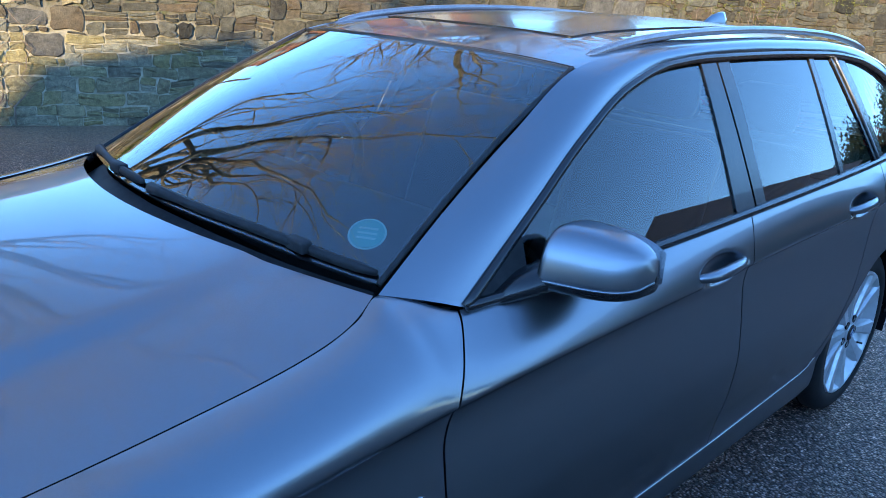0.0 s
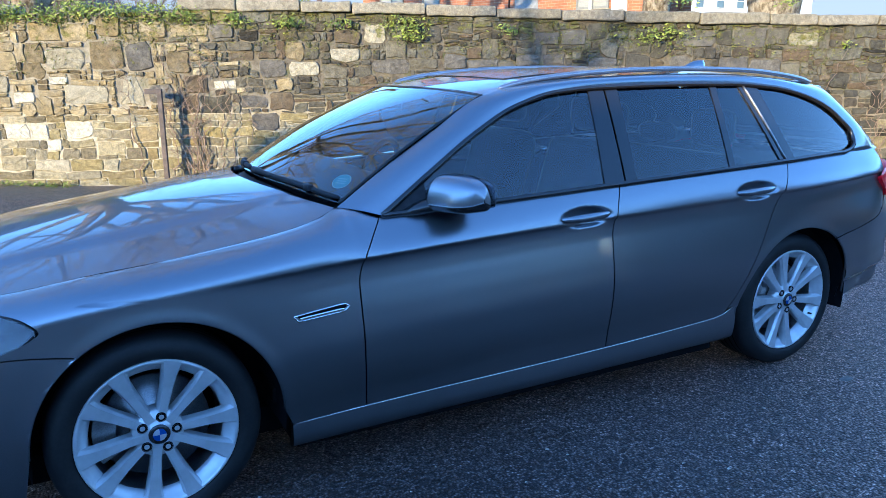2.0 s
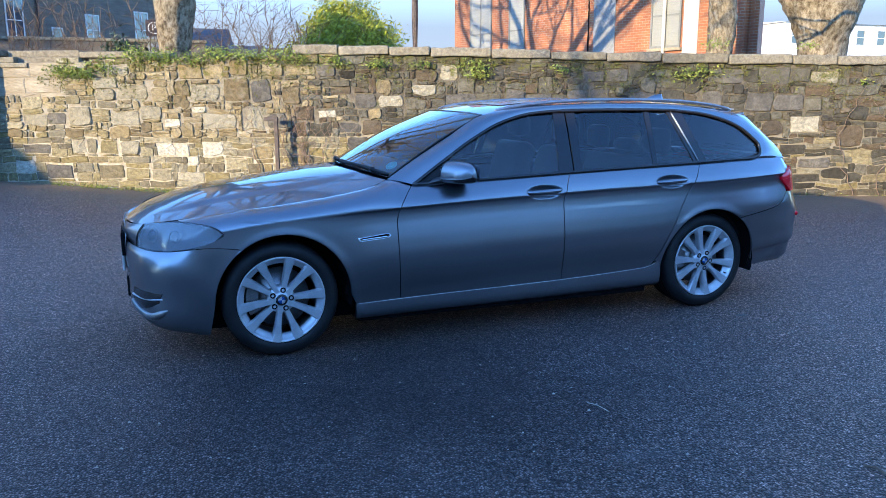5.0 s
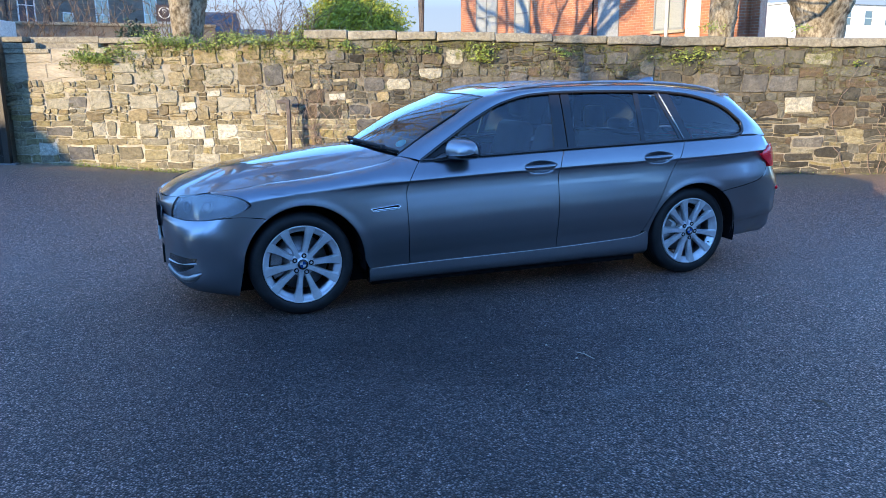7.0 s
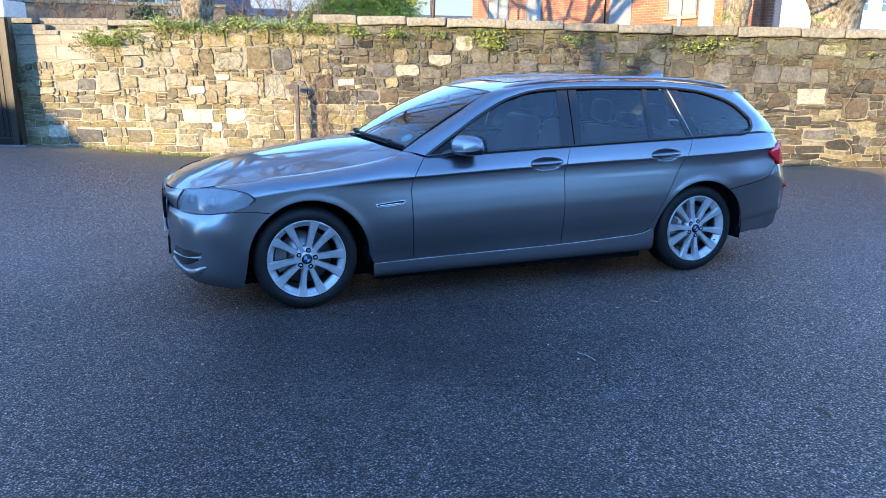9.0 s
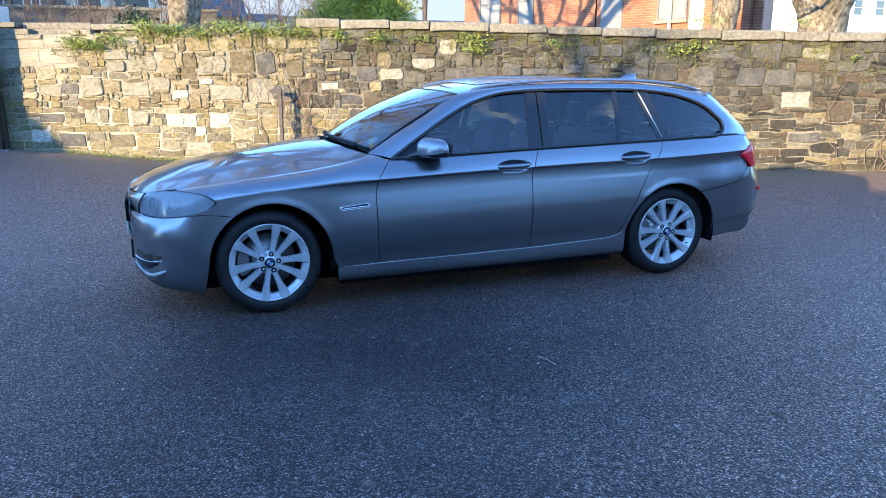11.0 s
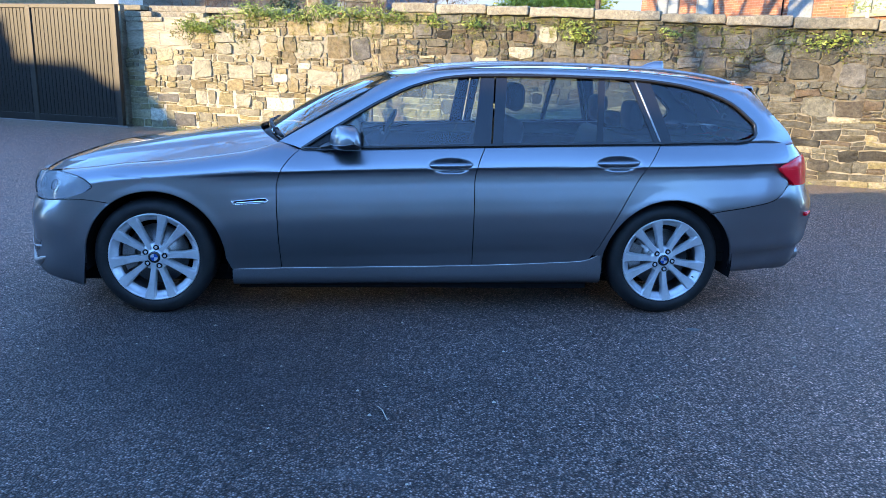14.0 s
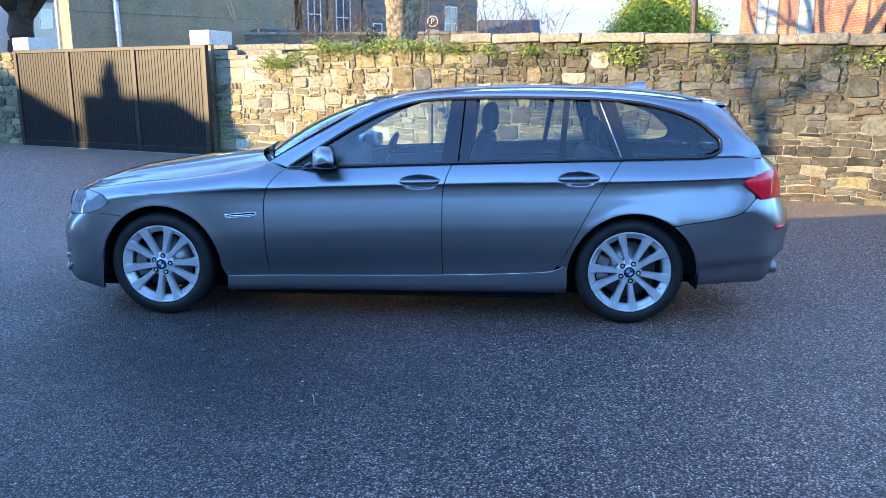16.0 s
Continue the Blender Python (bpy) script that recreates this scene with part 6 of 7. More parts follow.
def cabin():
    b = bmesh.new()
    box(b, -0.55, 3.15, -0.62, 0.62, 0.135, 0.24, 0.01)
    box(b, 3.14, 3.6, -0.62, 0.62, 0.22, 0.27, 0.01)
    # wide low box added to keep light from passing under the car
    box(b, 0.46, 2.52, -0.80, 0.80, 0.140, 0.24, 0.01)
    part("underbody", b, DARK, car)
    b = bmesh.new()
    box(b, 0.40, 3.80, -0.74, 0.74, 0.30, 0.36, 0.01)
    box(b, 0.46, 0.52, -0.70, 0.70, 0.36, 0.84, 0.01)
    part("cabin_floor", b, CABIN, car)
    for side in (-1, 1):
        b = bmesh.new()
        box(b, 0.85, 3.70, *sorted((side * 0.70, side * 0.76)), 0.36, 0.93, 0.02)
        part("inner_door_lining", b, CABIN, car, "dark inner door lining")
    rows = [[(0.70, 0.64, 0.95), (0.66, 0.3, 0.975), (0.65, 0, 0.98)], [(0.85, 0.68, 1.0), (0.82, 0.3, 1.015), (0.80, 0, 1.01)],
            [(1.12, 0.70, 0.985), (1.12, 0.3, 0.99), (1.14, 0, 0.97)], [(1.15, 0.70, 0.82), (1.16, 0.3, 0.80), (1.18, 0, 0.75)]]
    sheet("dashboard", full_rows(rows, 20, 20), LEATHER, car, (0, 0, 1), 0.02, "dark soft dashboard")
    s = bmesh.new()
    ring = [(math.cos(a), math.sin(a)) for a in np.linspace(0, 2 * math.pi, 33)]
    tube(s, [(1.30 + 0.075 * v, 0.37 + 0.185 * u, 0.93 + 0.17 * v) for u, v in ring], 0.016, 8)
    tube(s, [(1.285, 0.37, 0.93), (1.18, 0.37, 0.88)], [0.06, 0.04], 12)
    tube(s, [(1.29, 0.20, 0.92), (1.285, 0.54, 0.92)], 0.018, 8)
    part("steering_wheel", s, LEATHER, car, "black leather steering wheel", True)

    def seat(x, y, w, name, tall=0.66):
        b = bmesh.new()
        box(b, x - 0.28, x + 0.25, y - w, y + w, 0.42, 0.60, 0.05)
        st = part(name, b, LEATHER, car, "dark leather car seat", True)
        b = bmesh.new()
        box(b, -0.075, 0.075, y - w, y + w, 0.0, tall, 0.055)
        bk = part("backrest", b, LEATHER, st, "", True)
        bk.matrix_basis = Matrix.Translation((x + 0.27, 0, 0.50)) @ Matrix.Rotation(radians(17), 4, "Y")
        return st, x + 0.27

    for y in (-0.37, 0.37):
        st, bx = seat(1.62, y, 0.25, "front_seat")
        b = bmesh.new()
        box(b, bx + 0.15, bx + 0.26, y - 0.135, y + 0.135, 1.17, 1.34, 0.045)
        part("headrest", b, LEATHER, st, "", True)
    st, bx = seat(2.42, 0, 0.62, "rear_bench", 0.55)
    for y in (-0.40, 0.0, 0.40):
        b = bmesh.new()
        box(b, bx + 0.11, bx + 0.21, y - 0.13, y + 0.13, 1.06, 1.25 - 0.09 * (y == 0), 0.045)
        part("headrest", b, LEATHER, st, "", True)
    b = bmesh.new()
    box(b, 2.86, 3.75, -0.68, 0.68, 0.92, 0.945, 0.008)
    part("load_cover", b, CABIN, car, "dark luggage cover")
    # headlining inside the roof
    b = bmesh.new()
    box(b, 1.45, 3.45, -0.50, 0.50, 1.375, 1.385, 0.004)
    part("headlining", b, CABIN_LIGHT, car, "pale grey headlining")
    m = bmesh.new()
    box(m, 1.20, 1.225, -0.115, 0.115, 1.275, 1.33, 0.012)
    part("interior_mirror", m, GLOSS_BLACK, car, "black interior mirror", True)


CABIN_LIGHT = grained("pale_headlining", (0.3, 0.29, 0.28), (0.36, 0.35, 0.34), 30, 0.9, 0.1, 0.001)
cabin()

# ---- trees ----
def make_bark():
    """Plane bark: grey-brown plates flaking off to paler wood."""
    m = material("pale_plane_bark", (0.25, 0.2, 0.14), 0.9, 0, 0, 0.15)
    flake, blot, fine = noise_of(m, 13, 6, 0.65, (1, 1, 0.6)), noise_of(m, 3.2, 4, 0.6, (1, 1, 0.5)), noise_of(m, 48, 4, 0.7)
    c = ramp(m, flake, [(0.36, (0.10, 0.078, 0.052)), (0.47, (0.22, 0.182, 0.128)), (0.56, (0.33, 0.285, 0.21)), (0.7, (0.43, 0.38, 0.29))])
    c = mixed(m, 1.0, c, ramp(m, blot, [(0.35, (0.66, 0.64, 0.6)), (0.65, (1.12, 1.12, 1.12))]), "MULTIPLY")
    wire(m, mixed(m, 1.0, c, ramp(m, fine, [(0.3, (0.7, 0.7, 0.7)), (0.7, (1.2, 1.2, 1.2))]), "MULTIPLY"), bsdf(m).inputs["Base Color"])
    bump(m, mixed(m, 0.35, flake, fine), 1.0, 0.05)
    return m


BARK = make_bark()
DARK_BARK = grained("dark_brown_bark", (0.035, 0.026, 0.02), (0.07, 0.055, 0.042), 3, 0.9, 0.5, 0.02, spec=0.1)
TWIG = grained("bare_twig", (0.27, 0.205, 0.12), (0.40, 0.31, 0.19), 5, 0.9, 0.3, 0.004)


def bare_tree(name, at, trunk, height, fork, seed, label, spread=1.0, levels=6, lean=(0, 0), limbs=5, bark=None, flare=0.22):
    """A leafless tree: a flared trunk, limbs and ever finer branches."""
    rng = random.Random(seed)
    tree = thing(name, label, "tree", at=at)
    t = bmesh.new()
    n = 12
    pts, radii = [], []
    for i in range(n + 1):
        f = i / n
        pts.append((lean[0] * f + 0.06 * math.sin(3 * f + seed), lean[1] * f + 0.06 * math.cos(4 * f), fork * f))
        radii.append(trunk * (1 + 0.45 * math.exp(-f * 7) - 0.12 * f + (flare * float(smooth(0.5, 0.85, f)))))
    tube(t, resample(pts, 60), np.interp(np.linspace(0, 1, 60), np.linspace(0, 1, n + 1), radii).tolist(), 48)
    for v in t.verts:
        a = noise.noise(v.co * 1.6 + Vector((seed, 0, 0))) * 0.22 + noise.noise(v.co * 4) * 0.09 + noise.noise(v.co * 9) * 0.05
        c = Vector((0, 0, v.co.z))
        v.co += (v.co - c) * a
    part("trunk", t, bark or BARK, tree, "", True)
    crown, fine = bmesh.new(), bmesh.new()
    stack = []
    for k in range(limbs):
        a = 2 * math.pi * (k + rng.uniform(-0.25, 0.25)) / limbs
        d = Vector((math.cos(a) * spread, math.sin(a) * spread, rng.uniform(0.85, 1.7))).normalized()
        stack.append((Vector(pts[-1]) - Vector((0, 0, rng.uniform(0, 0.5))), d, trunk * rng.uniform(0.42, 0.6), (height - fork) * rng.uniform(0.34, 0.48), 0))
    while stack:
        p, d, r, length, level = stack.pop()
        steps = 6 if level < 3 else 4
        path, rad = [p], [r]
        q, dd = p.copy(), d.copy()
        for i in range(steps):
            dd = (dd + Vector((rng.gauss(0, 0.16), rng.gauss(0, 0.16), rng.gauss(0.05, 0.13)))).normalized()
            q = q + dd * length / steps
            path.append(q.copy())
            rad.append(max(0.004, r * (1 - 0.5 * (i + 1) / steps)))
        tube(crown if level < 2 else fine, path, rad, 10 if level < 2 else (5 if level < 4 else 3))
        if level < levels and rad[-1] > 0.0035:
            for _ in range(3 if level < 4 else 2):
                i = rng.randint(2, steps)
                side = Vector((rng.gauss(0, 1), rng.gauss(0, 1), rng.gauss(0.15, 0.7))).normalized()
                stack.append((path[i], (dd * 0.75 + side * 0.75).normalized(), rad[i] * rng.uniform(0.5, 0.75), length * rng.uniform(0.55, 0.78), level + 1))
            stack.append((path[-1], dd, rad[-1], length * 0.68, level + 1))
    part("boughwork", crown, bark or BARK, tree, "", True)
    part("twig_crown", fine, bark or TWIG, tree, "", True)
    return tree


bare_tree("plane_tree", (-0.05, 12.6, 0.0), 0.37, 17.5, 4.2, 3, "big leafless tree with thick pale trunk behind the wall", 1.1, 5, (0.15, -0.2), 6)
bare_tree("plane_tree", (11.95, 6.80, 0.0), 0.46, 16.5, 4.6, 8, "big leafless tree with thick pale trunk behind the wall", 1.2, 5, (-0.1, 0.1), 6, None, 0.9)
bare_tree("plane_tree", (12.35, 10.5, 0.0), 0.30, 11.0, 4.4, 12, "leafless tree before the brick house", 0.9, 5, (0.1, 0.0), 4)
bare_tree("plane_tree", (-14.0, 20.6, 0.0), 0.44, 9.0, 3.9, 15, "dark leafless tree beside the rendered house", 0.9, 5, (0, 0), 7, DARK_BARK, 0.0)
bare_tree("plane_tree", (-12.1, -5.35, 0.0), 0.10, 8.0, 5.6, 27, "slim leafless tree between the yard and the houses", 0.5, 3, (0, 0), 3)


def shrub(at, size, seed, mat, label, n=2600, leaf=0.11, category="shrub", name="shrub"):
    """A leafy bush of many small leaves in uneven clumps on forked stems."""
    rng = random.Random(seed)
    ob = thing(name, label, category, at=at)
    V, F = [], []
    clumps = []
    for _ in range(90):
        a, u = rng.uniform(0, 2 * math.pi), rng.uniform(-0.2, 1)
        r = math.sqrt(max(0, 1 - u * u)) * rng.uniform(0.55, 1.0)
        clumps.append(Vector((math.cos(a) * r * size[0], math.sin(a) * r * size[1], size[2] * (0.42 + 0.55 * u * rng.uniform(0.75, 1.05)))))
    per = n // len(clumps)
    for c in clumps:
        leaves([c] * per, rng, leaf, V, F, min(size) * 0.17)
    me = bpy.data.meshes.new("crown")
    me.from_pydata(V, [], F)
    finish("crown", me, mat, ob)
    b = bmesh.new()
    for c in clumps[::4]:
        tube(b, [(0, 0, 0), tuple(c * 0.4 + Vector((0.1, 0, 0.1))), tuple(c * 0.95)], [0.09, 0.05, 0.015], 5)
    part("stems", b, TWIG, ob)
    return ob


LIME = leaf_material("lime_evergreen_leaf", (0.13, 0.145, 0.006), (0.34, 0.33, 0.012))
DARKLEAF = leaf_material("dark_evergreen_leaf", (0.015, 0.03, 0.01), (0.04, 0.06, 0.02))
shrub((14.9, 58.5, 0.0), (4.5, 3.6, 9.0), 4, LIME, "round lime green evergreen bush", 27000, 0.15)


THICKET = grained("dark_bare_twig", (0.08, 0.058, 0.043), (0.17, 0.125, 0.092), 5, 0.9, 0.3, 0.004, spec=0.1)


def thicket(at, wide, tall, seed, n=90):
    rng = random.Random(seed)
    b = bmesh.new()
    for _ in range(n):
        x, y = rng.gauss(0, wide * 0.4), rng.gauss(0, 0.6)
        h = tall * rng.uniform(0.5, 1.0)
        pts = [(x, y, 0)]
        for k in range(5):
            x += rng.gauss(0, 0.26)
            y += rng.gauss(0, 0.2)
            pts.append((x, y, h * (k + 1) / 5))
        tube(b, pts, [0.022, 0.018, 0.014, 0.010, 0.007, 0.003], 4)
        for p in pts[1:]:
            for _ in range(3):
                e = (p[0] + rng.gauss(0, 0.35), p[1] + rng.gauss(0, 0.25), p[2] + rng.uniform(0.05, 0.5))
                tube(b, [p, ((p[0] + e[0]) / 2 + 0.04, (p[1] + e[1]) / 2, (p[2] + e[2]) / 2 + 0.05), e], [0.007, 0.005, 0.002], 3)
    ob = part("bare_thicket", b, THICKET, None)
    ob.location = at
    tagged(ob, "leafless brown shrub thicket behind the wall", "shrub")


thicket((1.9, 15.5, 0.0), 2.6, 4.5, 31, 60)
thicket((3.0, 19.0, 0.0), 2.4, 4.3, 32, 35)
thicket((-2.0, 16.0, 0.0), 3.0, 4.8, 33, 45)
thicket((-3.4, 20.5, 0.0), 2.4, 4.6, 34, 40)
shrub((-1.1, 15.2, 0.0), (0.8, 0.7, 2.9), 9, DARKLEAF, "dark evergreen bush behind the wall", 1600, 0.07)
shrub((-4.6, 13.2, 0.0), (1.2, 0.6, 2.3), 10, DARKLEAF, "low dark evergreen bush behind the wall", 1500, 0.06)

# ---- buildings beyond the wall ----
def make_brick():
    m = material("orange_brick", (0.38, 0.15, 0.08), 0.85)
    t = node(m, "ShaderNodeTexBrick", Scale=1.0, Mortar_Size=0.006)
    t.inputs["Brick Width"].default_value, t.inputs["Row Height"].default_value = 0.225, 0.075
    t.inputs["Color1"].default_value, t.inputs["Color2"].default_value, t.inputs["Mortar"].default_value = (0.40, 0.155, 0.075, 1), (0.31, 0.115, 0.06, 1), (0.36, 0.28, 0.21, 1)
    c = node(m, "ShaderNodeTexCoord")
    s = node(m, "ShaderNodeSeparateXYZ")
    j = node(m, "ShaderNodeCombineXYZ")
    wire(m, c.outputs["Object"], s.inputs[0])
    wire(m, s.outputs[0], j.inputs[0])
    wire(m, s.outputs[2], j.inputs[1])
    wire(m, j.outputs[0], t.inputs["Vector"])
    wire(m, mixed(m, 1.0, t.outputs["Color"], ramp(m, noise_of(m, 0.9, 5), [(0.3, (0.525, 0.525, 0.525)), (0.7, (1.15, 1.1, 1.05))]), "MULTIPLY"), bsdf(m).inputs["Base Color"])
    bump(m, t.outputs["Fac"], 0.4, -0.01)
    return m


BRICK = make_brick()
FRAME_GREY = grained("grey_window_frame", (0.16, 0.17, 0.17), (0.2, 0.21, 0.21), 6, 0.5)
BLIND = grained("pale_slatted_blind", (0.24, 0.255, 0.245), (0.30, 0.31, 0.295), 2, 0.6, 0.5, 0.01, stretch=(0.2, 0.2, 40))
PANE = material("dark_window_pane", (0.05, 0.06, 0.07), 0.06, 0, 1.0)
PANEL_GREY = grained("pale_grey_panel", (0.20, 0.215, 0.225), (0.24, 0.25, 0.255), 2, 0.5)
ROOF_SLATE = grained("slate_roof", (0.07, 0.075, 0.085), (0.12, 0.12, 0.13), 2, 0.7, 0.4, 0.02, stretch=(1, 1, 6), spec=0.2)
DRAIN = grained("pale_drainpipe", (0.5, 0.5, 0.49), (0.58, 0.58, 0.56), 4, 0.5)
GREY_RENDER = grained("grey_rough_render", (0.222, 0.176, 0.112), (0.275, 0.220, 0.144), 1.2, 0.95, 0.5, 0.02, spec=0.1)
OLD_BRICK = grained("old_stock_brick", (0.12, 0.105, 0.09), (0.18, 0.16, 0.135), 1.5, 0.95, 0.6, 0.02, stretch=(1, 1, 4), spec=0.1)


def window(parent, x0, x1, z0, z1, bars, glass=PANE, frame_mat=WHITE, sill=True, y=0.0):
    """A framed window on a wall whose face is at y, turned to -y."""
    w = new("window")
    w.parent = parent
    b = bmesh.new()
    f = 0.06
    for a in ((x0, x1, z0, z0 + f), (x0, x1, z1 - f, z1), (x0, x0 + f, z0 + f, z1 - f), (x1 - f, x1, z0 + f, z1 - f)):
        box(b, a[0], a[1], y - 0.05, y + 0.04, a[2], a[3])
    for k in range(1, bars[0]):
        m = x0 + (x1 - x0) * k / bars[0]
        box(b, m - 0.025, m + 0.025, y - 0.045, y + 0.03, z0 + f, z1 - f)
    for k in range(1, bars[1]):
        m = z0 + (z1 - z0) * k / bars[1]
        box(b, x0 + f, x1 - f, y - 0.04, y + 0.03, m - 0.025, m + 0.025)
    part("frame", b, frame_mat, w)
    b = bmesh.new()
    box(b, x0 + f, x1 - f, y - 0.022, y - 0.012, z0 + f, z1 - f)
    part("pane", b, glass, w)
    if sill:
        b = bmesh.new()
        box(b, x0 - 0.06, x1 + 0.06, y - 0.10, y + 0.02, z0 - 0.09, z0 - 0.005)
        part("sill", b, RENDERED, w)


def brick_house():
    a, c = Vector((10.9, 24.2)), Vector((14.4, 11.0))
    d = (c - a).normalized()
    h = thing("brick_house", "orange brick house with grey window frames in low sun", "house")
    h.matrix_basis = Matrix.Translation((a.x, a.y, 0)) @ Matrix.Rotation(math.atan2(d.y, d.x), 4, "Z")
    b = bmesh.new()
    box(b, 0.12, 13.4, 0.0, 8.0, -0.3, 7.0)
    for v in b.verts:  # the house is skew: its ends run back at a slant
        v.co.x -= v.co.y * 0.62
    part("wall", b, BRICK, h)
    r = bmesh.new()
    vs = [r.verts.new(p) for p in ((-0.1, -0.3, 7.0), (13.7, -0.3, 7.0), (8.5, 8.3, 7.0), (-5.3, 8.3, 7.0), (-2.7, 4.0, 8.8), (11.1, 4.0, 8.8))]
    for q in ((0, 1, 5, 4), (2, 3, 4, 5), (0, 4, 3), (1, 2, 5), (3, 2, 1, 0)):
        r.faces.new([vs[i] for i in q])
    part("roof", r, ROOF_SLATE, h)
    window(h, 1.15, 2.45, 2.4, 6.6, (2, 3), BLIND, FRAME_GREY, False)
    window(h, 3.45, 4.3, 2.4, 6.6, (1, 3), BLIND, FRAME_GREY, False)
    window(h, 9.9, 10.98, 2.86, 5.6, (2, 3), BLIND, FRAME_GREY, True)
    for x0, x1, mat in ((7.6, 8.5, PANEL_GREY), (11.06, 11.55, WHITE)):
        b = bmesh.new()
        box(b, x0, x1, -0.03, 0.03, 0.4, 6.8, 0.005)
        part("panel", b, mat, h, "tall pale wall panel")
    b = bmesh.new()
    tube(b, [(10.43, -0.09, 0.2), (10.43, -0.09, 6.95)], 0.05, 10)
    part("drainpipe", b, DRAIN, h)
    b = bmesh.new()
    tube(b, [(7.38, -0.03, 0.2), (7.38, -0.03, 6.95)], 0.02, 6)
    part("wall_joint", b, DARK, h)
    b = bmesh.new()
    box(b, 12.55, 13.1, -0.14, 0.02, 0.0, 7.0, 0.01)
    part("corner_pier", b, BRICK, h)


brick_house()


def grey_house():
    h = thing("rendered_house", "grey rendered house with sunlit edge", "house")
    h.matrix_basis = Matrix.Translation((-17.2, 30.0, 0)) @ Matrix.Rotation(radians(37), 4, "Z")
    b = bmesh.new()
    box(b, -0.3, 10.7, 0.0, 3.4, -0.3, 9.0)
    part("wall", b, GREY_RENDER, h)
    b = bmesh.new()
    box(b, -0.33, 8.25, -0.035, 0.06, 4.83, 4.89, 0.008)
    part("string_course", b, GREY_RENDER, h)
    b = bmesh.new()
    box(b, 8.3, 10.8, -1.2, 0.05, -0.3, 4.15)
    part("porch", b, GREY_RENDER, h)
    b = bmesh.new()
    box(b, 8.2, 10.9, -1.3, 0.05, 4.15, 4.3)
    part("porch_roof", b, ROOF_SLATE, h)
    b = bmesh.new()
    tube(b, [(1.80, -0.15, 0), (1.62, -0.15, 9)], 0.12, 12)
    pipe = part("drainpipe", b, DRAIN, h, "wide grey drainpipe", True)
    b = bmesh.new()
    tube(b, [(1.722, -0.15, 4.0), (1.718, -0.15, 4.12)], 0.135, 12)
    part("collar", b, WHITE, pipe, "pale collar")
    b = bmesh.new()
    tube(b, [(-0.40, 3.25, 0), (-0.40, 3.25, 9)], 0.07, 8)
    part("side_drainpipe", b, WHITE, h, "white drainpipe", True)
    r = bmesh.new()
    vs = [r.verts.new(p) for p in ((-0.6, -0.3, 9.0), (11.0, -0.3, 9.0), (11.0, 3.7, 9.0), (-0.6, 3.7, 9.0), (-0.6, 1.7, 10.6), (11.0, 1.7, 10.6))]
    for q in ((0, 1, 5, 4), (2, 3, 4, 5), (0, 4, 3), (1, 2, 5), (3, 2, 1, 0)):
        r.faces.new([vs[i] for i in q])
    part("roof", r, ROOF_SLATE, h)
    g = thing("terraced_house", "old grey brick terraced house with white sash windows", "house")
    g.matrix_basis = Matrix.Translation((-8.4, 37.0, 0)) @ Matrix.Rotation(radians(37), 4, "Z")
    b = bmesh.new()
    box(b, 0.0, 11.6, 0.0, 8.0, -0.3, 9.5)
    part("wall", b, OLD_BRICK, g)
    window(g, 0.3, 1.1, 4.2, 6.4, (2, 2))
    window(g, 2.0, 2.9, 4.0, 6.4, (2, 2))
    window(g, 4.3, 4.9, 4.3, 5.0, (1, 1))
    window(g, 4.3, 5.0, 2.9, 3.6, (2, 1))
    window(g, 6.2, 7.0, 4.2, 5.8, (2, 2))
    window(g, 9.2, 10.1, 4.2, 6.2, (2, 2))
    b = bmesh.new()
    tube(b, [(3.6, -0.08, 0), (3.6, -0.08, 9.4)], 0.06, 8)
    part("drainpipe", b, TRIM, g)
    b = bmesh.new()
    tube(b, [(1.45, -0.08, 0), (1.45, -0.08, 9.4)], 0.05, 8)
    part("drainpipe", b, TRIM, g)
    r = bmesh.new()
    vs = [r.verts.new(p) for p in ((-0.2, -0.3, 9.5), (11.8, -0.3, 9.5), (11.8, 8.3, 9.5), (-0.2, 8.3, 9.5), (-0.2, 4.0, 12.0), (11.8, 4.0, 12.0))]
    for q in ((0, 1, 5, 4), (2, 3, 4, 5), (0, 4, 3), (1, 2, 5), (3, 2, 1, 0)):
        r.faces.new([vs[i] for i in q])
    part("roof", r, ROOF_SLATE, g)
    # low sheds and a yard wall before it
    s = thing("outbuilding", "low dark outbuilding behind the yard wall", "shed")
    s.matrix_basis = Matrix.Translation((-3.6, 33.5, 0)) @ Matrix.Rotation(radians(37), 4, "Z")
    b = bmesh.new()
    box(b, 0, 6.5, 0, 5, -0.2, 3.85)
    part("wall", b, GREY_RENDER, s)
    b = bmesh.new()
    box(b, -0.2, 6.7, -0.3, 5.2, 3.85, 4.02, 0.02)
    part("roof", b, ROOF_SLATE, s)
    window(s, 0.6, 1.3, 3.0, 3.6, (1, 1), PANE, WHITE, False)
    window(s, 2.6, 3.3, 3.0, 3.6, (2, 1), PANE, WHITE, False)
    y = thing("yard_wall", "long dark brick yard wall behind the gate", "wall", kind="structure")
    b = bmesh.new()
    box(b, -7.4, 1.4, 24.0, 24.3, -0.2, 3.35)
    part("wall", b, OLD_BRICK, y)
    b = bmesh.new()
    box(b, -7.45, 1.45, 23.94, 24.36, 3.35, 3.46, 0.02)
    part("coping", b, CAP, y)


grey_house()


SOFT_WHITE = grained("cream_render", (0.432, 0.403, 0.338), (0.475, 0.446, 0.382), 2, 0.9, 0.2)


